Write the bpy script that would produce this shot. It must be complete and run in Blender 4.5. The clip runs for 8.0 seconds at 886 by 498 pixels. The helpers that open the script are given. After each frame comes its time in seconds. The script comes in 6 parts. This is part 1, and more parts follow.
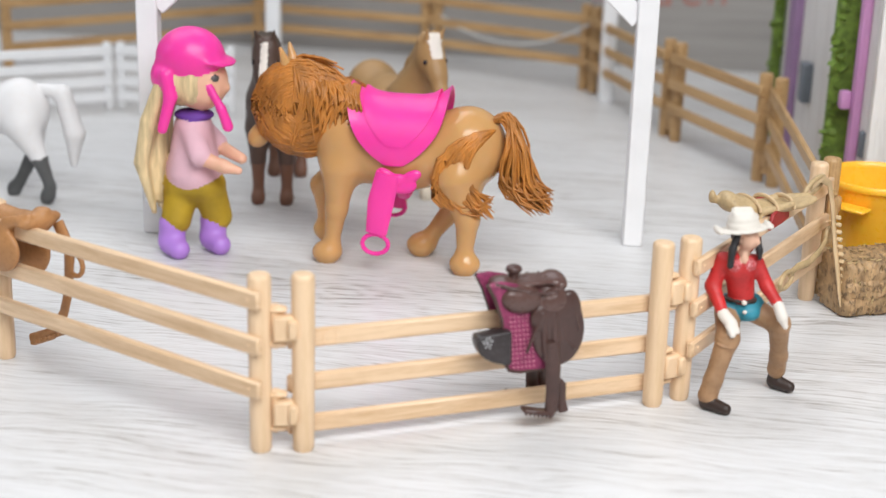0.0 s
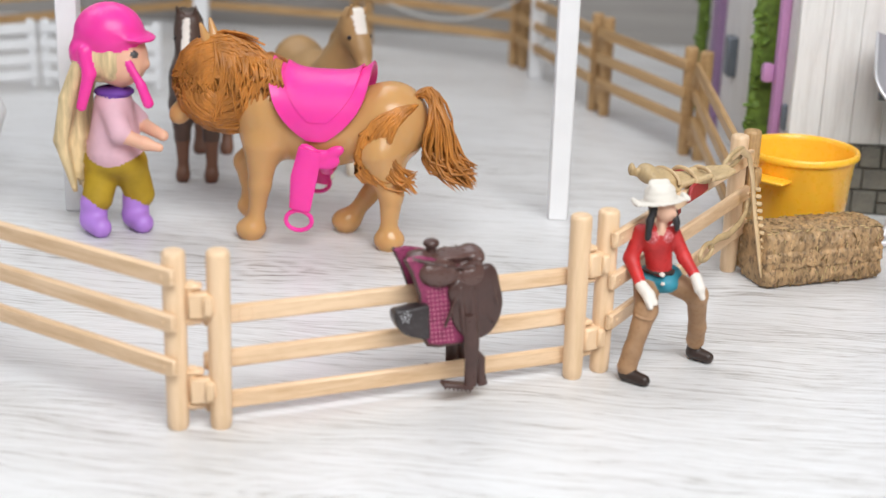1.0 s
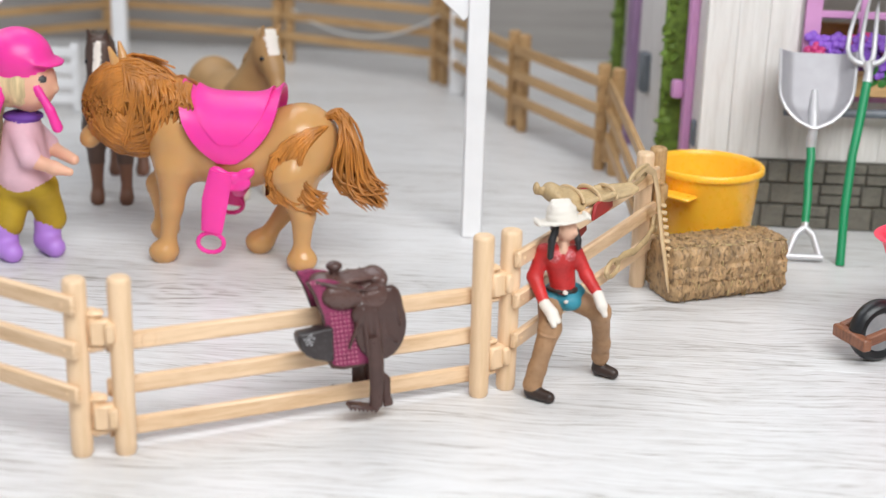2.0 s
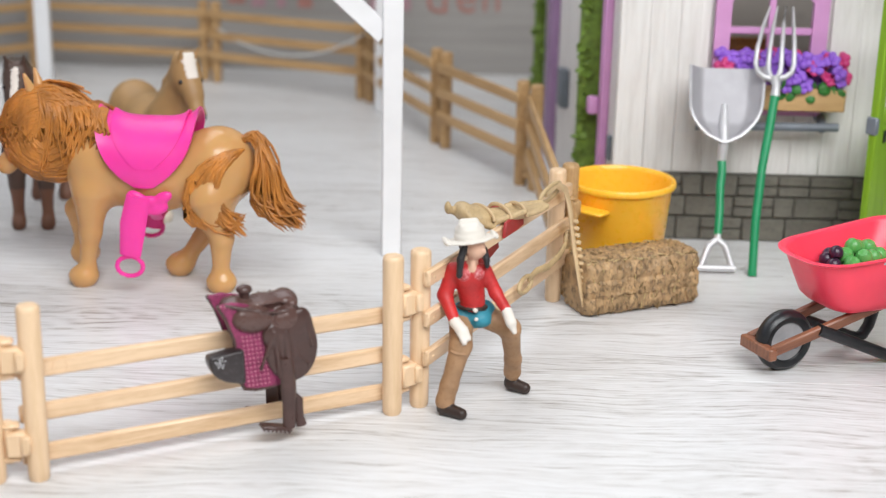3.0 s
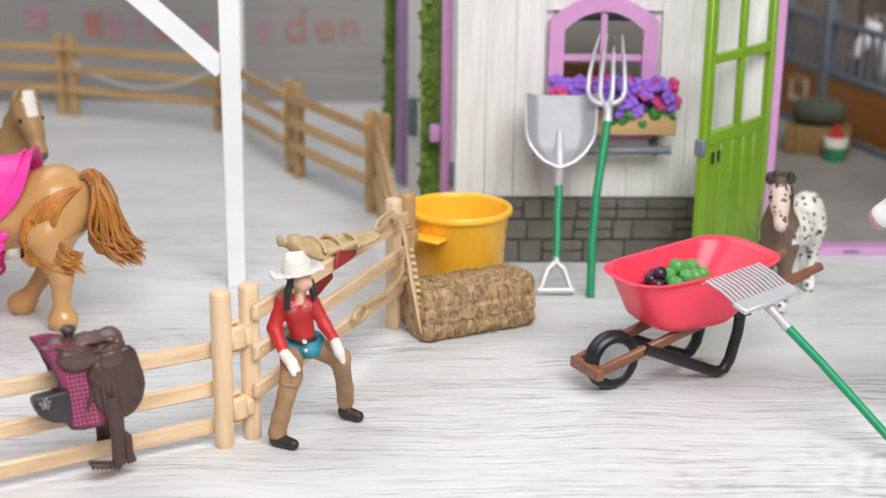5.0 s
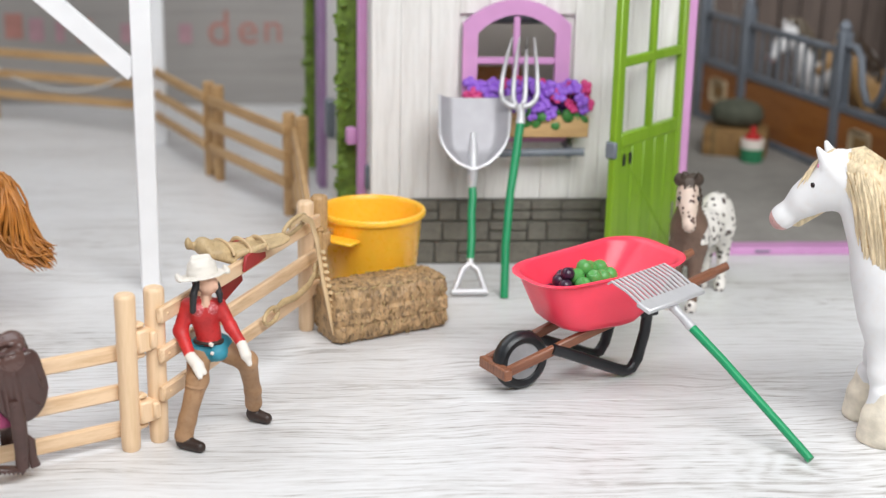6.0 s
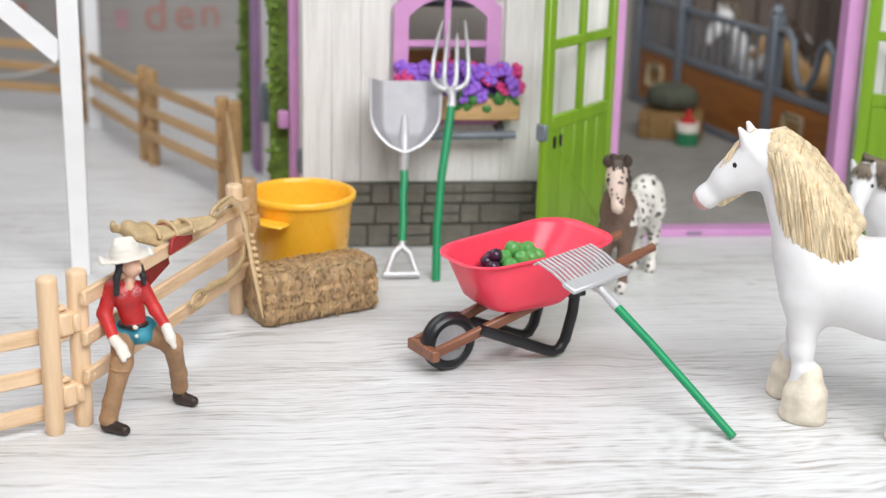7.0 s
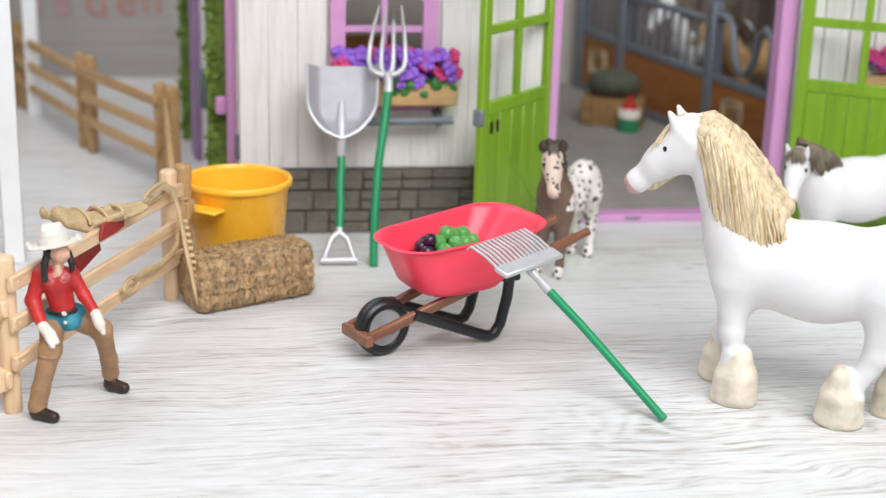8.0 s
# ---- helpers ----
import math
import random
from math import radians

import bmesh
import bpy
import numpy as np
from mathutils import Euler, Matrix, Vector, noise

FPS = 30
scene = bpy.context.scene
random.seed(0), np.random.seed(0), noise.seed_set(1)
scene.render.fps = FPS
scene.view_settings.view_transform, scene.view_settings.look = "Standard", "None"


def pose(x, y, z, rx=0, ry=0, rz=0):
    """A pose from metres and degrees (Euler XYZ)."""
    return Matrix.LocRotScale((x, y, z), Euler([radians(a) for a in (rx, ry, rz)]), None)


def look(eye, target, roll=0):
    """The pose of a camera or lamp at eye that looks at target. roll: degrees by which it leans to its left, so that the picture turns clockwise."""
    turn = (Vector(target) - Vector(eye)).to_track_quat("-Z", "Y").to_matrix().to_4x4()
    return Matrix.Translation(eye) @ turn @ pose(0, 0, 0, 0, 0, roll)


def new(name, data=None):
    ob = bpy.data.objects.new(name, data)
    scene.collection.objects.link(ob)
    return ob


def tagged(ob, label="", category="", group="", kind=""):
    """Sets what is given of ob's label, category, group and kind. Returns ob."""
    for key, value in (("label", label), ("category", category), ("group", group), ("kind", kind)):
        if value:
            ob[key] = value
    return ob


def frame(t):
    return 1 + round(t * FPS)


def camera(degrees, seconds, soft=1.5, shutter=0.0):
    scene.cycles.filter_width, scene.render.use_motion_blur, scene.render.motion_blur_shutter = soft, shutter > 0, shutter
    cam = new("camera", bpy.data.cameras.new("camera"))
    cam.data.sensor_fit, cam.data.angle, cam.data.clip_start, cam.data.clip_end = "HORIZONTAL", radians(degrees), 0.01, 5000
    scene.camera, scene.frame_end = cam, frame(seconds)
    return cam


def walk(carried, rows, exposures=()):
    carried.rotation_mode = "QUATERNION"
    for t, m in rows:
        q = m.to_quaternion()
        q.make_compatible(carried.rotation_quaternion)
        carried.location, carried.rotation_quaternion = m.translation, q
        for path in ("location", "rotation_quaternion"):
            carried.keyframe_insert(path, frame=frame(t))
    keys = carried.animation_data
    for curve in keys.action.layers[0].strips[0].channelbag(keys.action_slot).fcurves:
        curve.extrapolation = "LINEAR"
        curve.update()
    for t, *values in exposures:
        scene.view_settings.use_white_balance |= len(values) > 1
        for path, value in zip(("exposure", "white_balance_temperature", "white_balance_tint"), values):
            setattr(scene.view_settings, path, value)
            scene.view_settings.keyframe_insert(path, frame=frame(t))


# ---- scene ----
cam = camera(33.9, 8.0, soft=1.3)
cam.data.dof.use_dof = True
cam.data.dof.focus_distance = 0.61
cam.data.dof.aperture_fstop = 9.0
PATH = [
    (0, (0.18558, 0.04349, 0.22382), (0.10115, 0.60763, 0.03776), 1.64),
    (0.5, (0.19025, 0.04375, 0.2232), (0.11734, 0.60761, 0.0315), 1.70),
    (1, (0.19549, 0.04529, 0.22258), (0.13387, 0.60971, 0.02861), 1.77),
    (1.5, (0.20133, 0.04453, 0.22488), (0.15264, 0.611, 0.03321), 1.85),
    (2, (0.20982, 0.04315, 0.22845), (0.17153, 0.61125, 0.03924), 1.65),
    (3.5, (0.2314, 0.03332, 0.23749), (0.22457, 0.60511, 0.0558), 1.01),
    (4, (0.23819, 0.03116, 0.23939), (0.24122, 0.60394, 0.06074), 0.87),
    (4.5, (0.24516, 0.02949, 0.2413), (0.2582, 0.6027, 0.06449), 0.71),
    (6, (0.26691, 0.02258, 0.24438), (0.31525, 0.5945, 0.06951), 1.15),
    (6.5, (0.27188, 0.02139, 0.24244), (0.33065, 0.59229, 0.06747), 1.28),
    (7, (0.27783, 0.01971, 0.2422), (0.34548, 0.58835, 0.06312), 1.41),
    (7.5, (0.28193, 0.01968, 0.24102), (0.35894, 0.58654, 0.06006), 1.62),
    (8, (0.28805, 0.01805, 0.24058), (0.37313, 0.58314, 0.05773), 1.69),
]
walk(cam, [(t, look(eye, target, roll)) for t, eye, target, roll in PATH])

# ---- world and light ----
CM = 0.01
world = bpy.data.worlds.new("world")
scene.world = world
world.use_nodes = True
wn = world.node_tree.nodes
sky = wn.new("ShaderNodeTexSky")
sky.sky_type, sky.sun_disc = "NISHITA", False
sky.sun_elevation, sky.sun_rotation = radians(40), radians(200)
world.node_tree.links.new(sky.outputs[0], wn["Background"].inputs[0])
wn["Background"].inputs[1].default_value = 0.12


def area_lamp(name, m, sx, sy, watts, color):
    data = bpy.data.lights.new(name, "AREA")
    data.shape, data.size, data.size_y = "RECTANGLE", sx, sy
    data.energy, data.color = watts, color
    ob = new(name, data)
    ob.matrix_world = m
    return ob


# daylight from the window high in the back wall, which throws the shadows towards the open yard
area_lamp("back_window_light", look((-0.40, 1.235, 1.30), (0.30, 0.55, 0.0)), 1.4, 0.9, 12, (0.95, 0.975, 1.0))
# broad unseen fill light added over the front yard, after the glossy figures' highlights
area_lamp("soft_fill_light", look((0.56, -0.18, 0.95), (0.46, 0.48, 0.0)), 1.1, 0.7, 20.5, (0.965, 0.985, 1.0))
# added fill light at an assumed opening in the unseen left wall
area_lamp("left_fill_light", look((-1.93, 0.2, 1.3), (0.3, 0.5, 0.2)), 1.4, 1.2, 3, (0.92, 0.96, 1.0))
scene.view_settings.exposure = 0.04


# ---- materials ----
def material(name, color, rough=0.45, var=0.12, scale=120.0, bump=0.15, metal=0.0, stretch=(1, 1, 1), dirt=None, dirt_amount=0.35, fine=6.0, coat=0.0, sss=0.0):
    """Two scales of noise in the colour and a fine relief; dirt: a second colour in worn patches."""
    m = bpy.data.materials.new(name)
    m.use_nodes = True
    n, l = m.node_tree.nodes, m.node_tree.links
    b = n["Principled BSDF"]
    tc, mp = n.new("ShaderNodeTexCoord"), n.new("ShaderNodeMapping")
    mp.inputs["Scale"].default_value = stretch
    l.new(tc.outputs["Object"], mp.inputs["Vector"])
    big, small = n.new("ShaderNodeTexNoise"), n.new("ShaderNodeTexNoise")
    for tex, s in ((big, scale), (small, scale * fine)):
        tex.inputs["Scale"].default_value = s
        tex.inputs["Detail"].default_value = 4
        l.new(mp.outputs[0], tex.inputs["Vector"])
    ramp = n.new("ShaderNodeValToRGB")
    dark = tuple(c * (1 - var) for c in color)
    light = tuple(min(1, c * (1 + var)) for c in color)
    ramp.color_ramp.elements[0].position, ramp.color_ramp.elements[1].position = 0.3, 0.7
    ramp.color_ramp.elements[0].color, ramp.color_ramp.elements[1].color = (*dark, 1), (*light, 1)
    l.new(big.outputs[0], ramp.inputs[0])
    out = ramp.outputs[0]
    if dirt:
        mask, mix = n.new("ShaderNodeValToRGB"), n.new("ShaderNodeMix")
        mask.color_ramp.elements[0].position, mask.color_ramp.elements[1].position = 0.5, 0.68
        mask.color_ramp.elements[1].color = (dirt_amount,) * 3 + (1,)
        l.new(small.outputs[0], mask.inputs[0])
        mix.data_type = "RGBA"
        l.new(mask.outputs[0], mix.inputs[0])
        l.new(out, mix.inputs[6])
        mix.inputs[7].default_value = (*dirt, 1)
        out = mix.outputs[2]
    l.new(out, b.inputs["Base Color"])
    rr = n.new("ShaderNodeMapRange")
    rr.inputs["To Min"].default_value, rr.inputs["To Max"].default_value = max(0.02, rough - 0.08), min(1, rough + 0.1)
    l.new(small.outputs[0], rr.inputs["Value"])
    l.new(rr.outputs[0], b.inputs["Roughness"])
    b.inputs["Metallic"].default_value = metal
    b.inputs["Coat Weight"].default_value = coat
    if sss:
        b.inputs["Subsurface Weight"].default_value = sss
        b.inputs["Subsurface Scale"].default_value = 0.002
    if bump:
        bp = n.new("ShaderNodeBump")
        bp.inputs["Strength"].default_value = bump
        bp.inputs["Distance"].default_value = 0.0004
        l.new(small.outputs[0], bp.inputs["Height"])
        l.new(bp.outputs[0], b.inputs["Normal"])
    return m


def grain_material(name, light, dark, rough, along=(4, 60, 60), bump=0.3, rings=18.0, dist=0.0006, amount=1.0, tone=0.0):
    """Wood grain that runs along x of the object, with long streaks, fine pores and arched rings."""
    m = bpy.data.materials.new(name)
    m.use_nodes = True
    n, l = m.node_tree.nodes, m.node_tree.links
    b = n["Principled BSDF"]
    tc, mp, info = n.new("ShaderNodeTexCoord"), n.new("ShaderNodeMapping"), n.new("ShaderNodeObjectInfo")
    add = n.new("ShaderNodeVectorMath")
    add.operation = "MULTIPLY_ADD"
    l.new(info.outputs["Random"], add.inputs[0])
    add.inputs[1].default_value = (3.1, 1.7, 2.3)
    l.new(tc.outputs["Object"], add.inputs[2])
    mp.inputs["Scale"].default_value = along
    l.new(add.outputs[0], mp.inputs["Vector"])
    streak, pore = n.new("ShaderNodeTexNoise"), n.new("ShaderNodeTexNoise")
    streak.inputs["Scale"].default_value, streak.inputs["Detail"].default_value, streak.inputs["Distortion"].default_value = 1.0, 6, 0.6
    pore.inputs["Scale"].default_value, pore.inputs["Detail"].default_value = 6.0, 5
    wave = n.new("ShaderNodeTexWave")
    wave.bands_direction = "Y"
    wave.inputs["Scale"].default_value, wave.inputs["Distortion"].default_value = rings / 60, 9
    wave.inputs["Detail"].default_value, wave.inputs["Detail Scale"].default_value = 3, 0.35
    for tex in (streak, pore, wave):
        l.new(mp.outputs[0], tex.inputs["Vector"])
    m1, m2 = n.new("ShaderNodeMath"), n.new("ShaderNodeMath")
    m1.operation = m2.operation = "MULTIPLY_ADD"
    l.new(pore.outputs[0], m1.inputs[0])
    m1.inputs[1].default_value = 0.45
    l.new(streak.outputs[0], m1.inputs[2])
    l.new(wave.outputs[1], m2.inputs[0])
    m2.inputs[1].default_value = 0.22
    l.new(m1.outputs[0], m2.inputs[2])
    ramp = n.new("ShaderNodeValToRGB")
    ramp.color_ramp.elements[0].position, ramp.color_ramp.elements[1].position = 0.5, 0.5 + 0.42 / amount
    ramp.color_ramp.elements[0].color, ramp.color_ramp.elements[1].color = (*dark, 1), (*light, 1)
    l.new(m2.outputs[0], ramp.inputs[0])
    hue = n.new("ShaderNodeHueSaturation")
    val = n.new("ShaderNodeMapRange")
    val.inputs["To Min"].default_value, val.inputs["To Max"].default_value = 1 - tone, 1 + tone
    l.new(info.outputs["Random"], val.inputs["Value"])
    l.new(val.outputs[0], hue.inputs["Value"])
    l.new(ramp.outputs[0], hue.inputs["Color"])
    l.new(hue.outputs[0], b.inputs["Base Color"])
    rr = n.new("ShaderNodeMapRange")
    rr.inputs["To Min"].default_value, rr.inputs["To Max"].default_value = rough + 0.1, rough - 0.05
    l.new(m2.outputs[0], rr.inputs["Value"])
    l.new(rr.outputs[0], b.inputs["Roughness"])
    bp = n.new("ShaderNodeBump")
    bp.inputs["Strength"].default_value, bp.inputs["Distance"].default_value = bump, dist
    l.new(m2.outputs[0], bp.inputs["Height"])
    l.new(bp.outputs[0], b.inputs["Normal"])
    return m


def floor_material():
    """Whitewashed oak print: fine fibres along x, soft broad tones, and a few arched knots."""
    m = bpy.data.materials.new("whitewashed_floor")
    m.use_nodes = True
    n, l = m.node_tree.nodes, m.node_tree.links
    b = n["Principled BSDF"]
    geo, info, add = n.new("ShaderNodeNewGeometry"), n.new("ShaderNodeObjectInfo"), n.new("ShaderNodeVectorMath")
    add.operation = "MULTIPLY_ADD"
    l.new(info.outputs["Random"], add.inputs[0])
    add.inputs[1].default_value = (4.1, 0.0, 2.0)
    l.new(geo.outputs["Position"], add.inputs[2])
    def noise_at(scale, detail, distortion=0.0):
        mp, tex = n.new("ShaderNodeMapping"), n.new("ShaderNodeTexNoise")
        mp.inputs["Scale"].default_value = scale
        l.new(add.outputs[0], mp.inputs["Vector"])
        l.new(mp.outputs[0], tex.inputs["Vector"])
        tex.inputs["Scale"].default_value, tex.inputs["Detail"].default_value, tex.inputs["Distortion"].default_value = 1, detail, distortion
        return tex.outputs[0]
    def math_node(op, a, bb):
        k = n.new("ShaderNodeMath")
        k.operation = op
        for i, v in enumerate((a, bb)):
            if isinstance(v, (int, float)):
                k.inputs[i].default_value = v
            else:
                l.new(v, k.inputs[i])
        return k.outputs[0]
    wander = noise_at((7, 16, 1), 2, 0.5)
    shift, bent = n.new("ShaderNodeCombineXYZ"), n.new("ShaderNodeVectorMath")
    l.new(math_node("MULTIPLY", wander, 0.03), shift.inputs["Y"])
    l.new(add.outputs[0], bent.inputs[0])
    l.new(shift.outputs[0], bent.inputs[1])
    add = bent
    broad, fibre, pore = noise_at((5, 26, 1), 3, 0.4), noise_at((26, 620, 1), 6, 0.3), noise_at((110, 2300, 1), 5)
    warp = noise_at((14, 22, 1), 3)
    total = math_node("ADD", math_node("MULTIPLY", fibre, 0.66), math_node("MULTIPLY", pore, 0.56))
    total = math_node("ADD", total, math_node("MULTIPLY", broad, 0.34))
    for cx, cy, s in ((0.055, 0.648, 1.25), (0.487, 0.528, 1.1), (0.50, 0.728, 0.75), (0.13, 0.44, 0.6)):
        d = n.new("ShaderNodeVectorMath")
        d.operation = "SUBTRACT"
        l.new(geo.outputs["Position"], d.inputs[0])
        d.inputs[1].default_value = (cx, cy, 0)
        sc = n.new("ShaderNodeVectorMath")
        sc.operation = "MULTIPLY"
        l.new(d.outputs[0], sc.inputs[0])
        sc.inputs[1].default_value = (0.42 / s, 1.0 / s, 0)
        ln = n.new("ShaderNodeVectorMath")
        ln.operation = "LENGTH"
        l.new(sc.outputs[0], ln.inputs[0])
        r = math_node("ADD", ln.outputs["Value"], math_node("MULTIPLY", warp, 0.062))
        wave = math_node("SINE", math_node("MULTIPLY", r, 900.0), 0)
        mask = n.new("ShaderNodeMapRange")
        mask.inputs["From Min"].default_value, mask.inputs["From Max"].default_value = 0.02, 0.085
        mask.inputs["To Min"].default_value, mask.inputs["To Max"].default_value = 0.09, 0.0
        l.new(r, mask.inputs["Value"])
        total = math_node("SUBTRACT", total, math_node("MULTIPLY", math_node("ADD", wave, 0.6), mask.outputs[0]))
    ramp = n.new("ShaderNodeValToRGB")
    e = ramp.color_ramp.elements
    e[0].position, e[0].color = 0.55, (0.29, 0.262, 0.238, 1)
    e[1].position, e[1].color = 0.84, (0.72, 0.717, 0.72, 1)
    mid = e.new(0.675)
    mid.color = (0.60, 0.588, 0.578, 1)
    l.new(total, ramp.inputs[0])
    l.new(ramp.outputs[0], b.inputs["Base Color"])
    rr = n.new("ShaderNodeMapRange")
    rr.inputs["To Min"].default_value, rr.inputs["To Max"].default_value = 0.5, 0.34
    l.new(total, rr.inputs["Value"])
    l.new(rr.outputs[0], b.inputs["Roughness"])
    bp = n.new("ShaderNodeBump")
    bp.inputs["Strength"].default_value, bp.inputs["Distance"].default_value = 0.22, 0.0004
    l.new(total, bp.inputs["Height"])
    l.new(bp.outputs[0], b.inputs["Normal"])
    return m


def spotted_material(name, base, spot, scale, size, rough=0.5):
    """Coat with round dark spots, for a dappled horse figure."""
    m = material(name, base, rough, 0.08, 90, 0.1)
    n, l = m.node_tree.nodes, m.node_tree.links
    b = n["Principled BSDF"]
    old = b.inputs["Base Color"].links[0].from_socket
    tc, vor, ns = n.new("ShaderNodeTexCoord"), n.new("ShaderNodeTexVoronoi"), n.new("ShaderNodeTexNoise")
    vor.inputs["Scale"].default_value = scale
    vor.inputs["Randomness"].default_value = 1.0
    l.new(tc.outputs["Object"], vor.inputs["Vector"])
    ramp, mix = n.new("ShaderNodeValToRGB"), n.new("ShaderNodeMix")
    ramp.color_ramp.elements[0].position, ramp.color_ramp.elements[1].position = size, size + 0.07
    ramp.color_ramp.elements[0].color, ramp.color_ramp.elements[1].color = (1, 1, 1, 1), (0, 0, 0, 1)
    l.new(vor.outputs["Distance"], ramp.inputs[0])
    mix.data_type = "RGBA"
    l.new(ramp.outputs[0], mix.inputs[0])
    l.new(old, mix.inputs[6])
    mix.inputs[7].default_value = (*spot, 1)
    l.new(mix.outputs[2], b.inputs["Base Color"])
    return m


FLOOR = floor_material()
BACKWALL = grain_material("grey_board_wall", (0.33, 0.31, 0.292), (0.225, 0.21, 0.197), 0.6, along=(4, 110, 90), bump=0.2, rings=10)
PLASTER = material("white_plaster", (0.66, 0.65, 0.64), 0.9, 0.04, 4, 0.1)
BEIGE = grain_material("beige_wood_plastic", (0.80, 0.575, 0.37), (0.60, 0.385, 0.21), 0.42, along=(40, 420, 420), bump=0.35, rings=30, dist=0.0003, amount=0.8)
BEIGE_POST = grain_material("beige_post_plastic", (0.80, 0.575, 0.37), (0.68, 0.465, 0.27), 0.42, along=(300, 300, 30), bump=0.15, rings=20, dist=0.0003, amount=0.7)
TAN_WOOD = grain_material("tan_fence_plastic", (0.50, 0.31, 0.14), (0.34, 0.19, 0.075), 0.5, along=(40, 420, 420), bump=0.35, rings=30, dist=0.0003)
WHITE_PAINT = material("white_painted_metal", (0.84, 0.84, 0.85), 0.35, 0.03, 60, 0.05)
FACADE = grain_material("white_wood_plank", (0.79, 0.77, 0.745), (0.65, 0.62, 0.59), 0.55, along=(420, 420, 30), bump=0.9, rings=30, dist=0.0004, amount=0.8)
STONE = material("grey_stone_block", (0.145, 0.133, 0.108), 0.7, 0.2, 90, 0.6, dirt=(0.07, 0.065, 0.055), dirt_amount=0.5)
MORTAR = material("dark_mortar", (0.10, 0.092, 0.077), 0.9, 0.2, 200, 0.4)
PINK = material("lilac_pink_plastic", (0.62, 0.30, 0.56), 0.42, 0.06, 60, 0.1)
PURPLE = material("dusky_purple_plastic", (0.33, 0.20, 0.36), 0.5, 0.1, 60, 0.1)
GREEN = grain_material("grass_green_plastic", (0.215, 0.385, 0.018), (0.15, 0.29, 0.011), 0.4, along=(200, 200, 15), bump=0.3, rings=20, dist=0.0003, amount=0.7)
VINE = material("ivy_green", (0.14, 0.225, 0.03), 0.6, 0.4, 250, 0.6)
GREY = material("steel_grey_plastic", (0.16, 0.18, 0.21), 0.4, 0.12, 80, 0.1)
RUST = grain_material("orange_brown_panel", (0.36, 0.135, 0.03), (0.24, 0.08, 0.018), 0.5, along=(30, 200, 200), bump=0.2, rings=25, dist=0.0003)
PALE_SIGN = material("pale_sign_plate", (0.48, 0.38, 0.24), 0.6, 0.1, 100, 0.1)
STABLE_FLOOR = material("grey_sand_floor", (0.30, 0.285, 0.26), 0.85, 0.1, 60, 0.5, dirt=(0.22, 0.21, 0.19))
DARK_PLANK = grain_material("dark_stall_plank", (0.16, 0.12, 0.10), (0.08, 0.06, 0.05), 0.7, along=(200, 200, 18), bump=0.4, rings=20, dist=0.0004)
INNER_WALL = material("warm_grey_inner_wall", (0.45, 0.41, 0.37), 0.8, 0.06, 30, 0.1)
GLASS_DARK = bpy.data.materials.new("clear_pane")
GLASS_DARK.use_nodes = True
gb = GLASS_DARK.node_tree.nodes["Principled BSDF"]
gb.inputs["Transmission Weight"].default_value, gb.inputs["Roughness"].default_value = 1.0, 0.04
gb.inputs["IOR"].default_value = 1.1
YELLOW = material("yellow_bucket_plastic", (1.0, 0.53, 0.04), 0.28, 0.02, 60, 0.06, sss=0.15)
HAY = material("hay_bale_resin", (0.40, 0.255, 0.125), 0.55, 0.4, 150, 0.9, stretch=(1.6, 1, 0.7), dirt=(0.085, 0.052, 0.03), dirt_amount=0.8, fine=3)
HAY_LIGHT = material("pale_straw", (0.46, 0.34, 0.16), 0.65, 0.25, 200, 0.4)
HAY_DARK = material("dark_straw", (0.19, 0.12, 0.045), 0.7, 0.25, 200, 0.4)
SILVER = material("silver_paint", (0.60, 0.595, 0.61), 0.38, 0.06, 120, 0.08, metal=0.35)
# darker copy of the silver, with the blade face's shading in its colour
BLADE = material("shovel_silver_shaded", (0.36, 0.35, 0.37), 0.5, 0.06, 120, 0.08, metal=0.2)
REIN = material("pale_tan_rein", (0.62, 0.45, 0.26), 0.5, 0.12, 120, 0.3)
TOOL_GREEN = material("green_handle_plastic", (0.008, 0.26, 0.10), 0.36, 0.08, 80, 0.05)
TUB = material("coral_pink_tub", (0.92, 0.055, 0.105), 0.33, 0.05, 60, 0.05, sss=0.2)
BROWN_BEAM = grain_material("brown_beam_plastic", (0.26, 0.105, 0.055), (0.15, 0.055, 0.03), 0.4, along=(30, 300, 300), bump=0.3, rings=25, dist=0.0003)
BLACK = material("black_rubber_plastic", (0.012, 0.013, 0.015), 0.35, 0.1, 100, 0.08)
BERRY = material("dark_purple_fruit", (0.035, 0.012, 0.032), 0.3, 0.2, 150, 0.1)
APPLE = material("green_apple_fruit", (0.095, 0.34, 0.08), 0.35, 0.15, 150, 0.1)
SADDLE = material("dark_brown_saddle", (0.072, 0.036, 0.030), 0.3, 0.15, 90, 0.25, dirt=(0.05, 0.025, 0.02))
SADDLE_LT = material("brown_saddle_seat", (0.10, 0.052, 0.043), 0.28, 0.12, 90, 0.2)
PAD = material("plum_quilted_pad", (0.27, 0.035, 0.105), 0.55, 0.3, 500, 0.8)
PAD_DOT = material("pale_pink_dot", (0.55, 0.20, 0.27), 0.5, 0.2, 300, 0.2)
HOLSTER = material("near_black_bag", (0.03, 0.022, 0.022), 0.32, 0.2, 120, 0.2, dirt=(0.15, 0.14, 0.15), dirt_amount=0.15)
TAN_SADDLE = material("tan_saddle_leather", (0.42, 0.20, 0.075), 0.45, 0.15, 90, 0.3, dirt=(0.28, 0.12, 0.04))
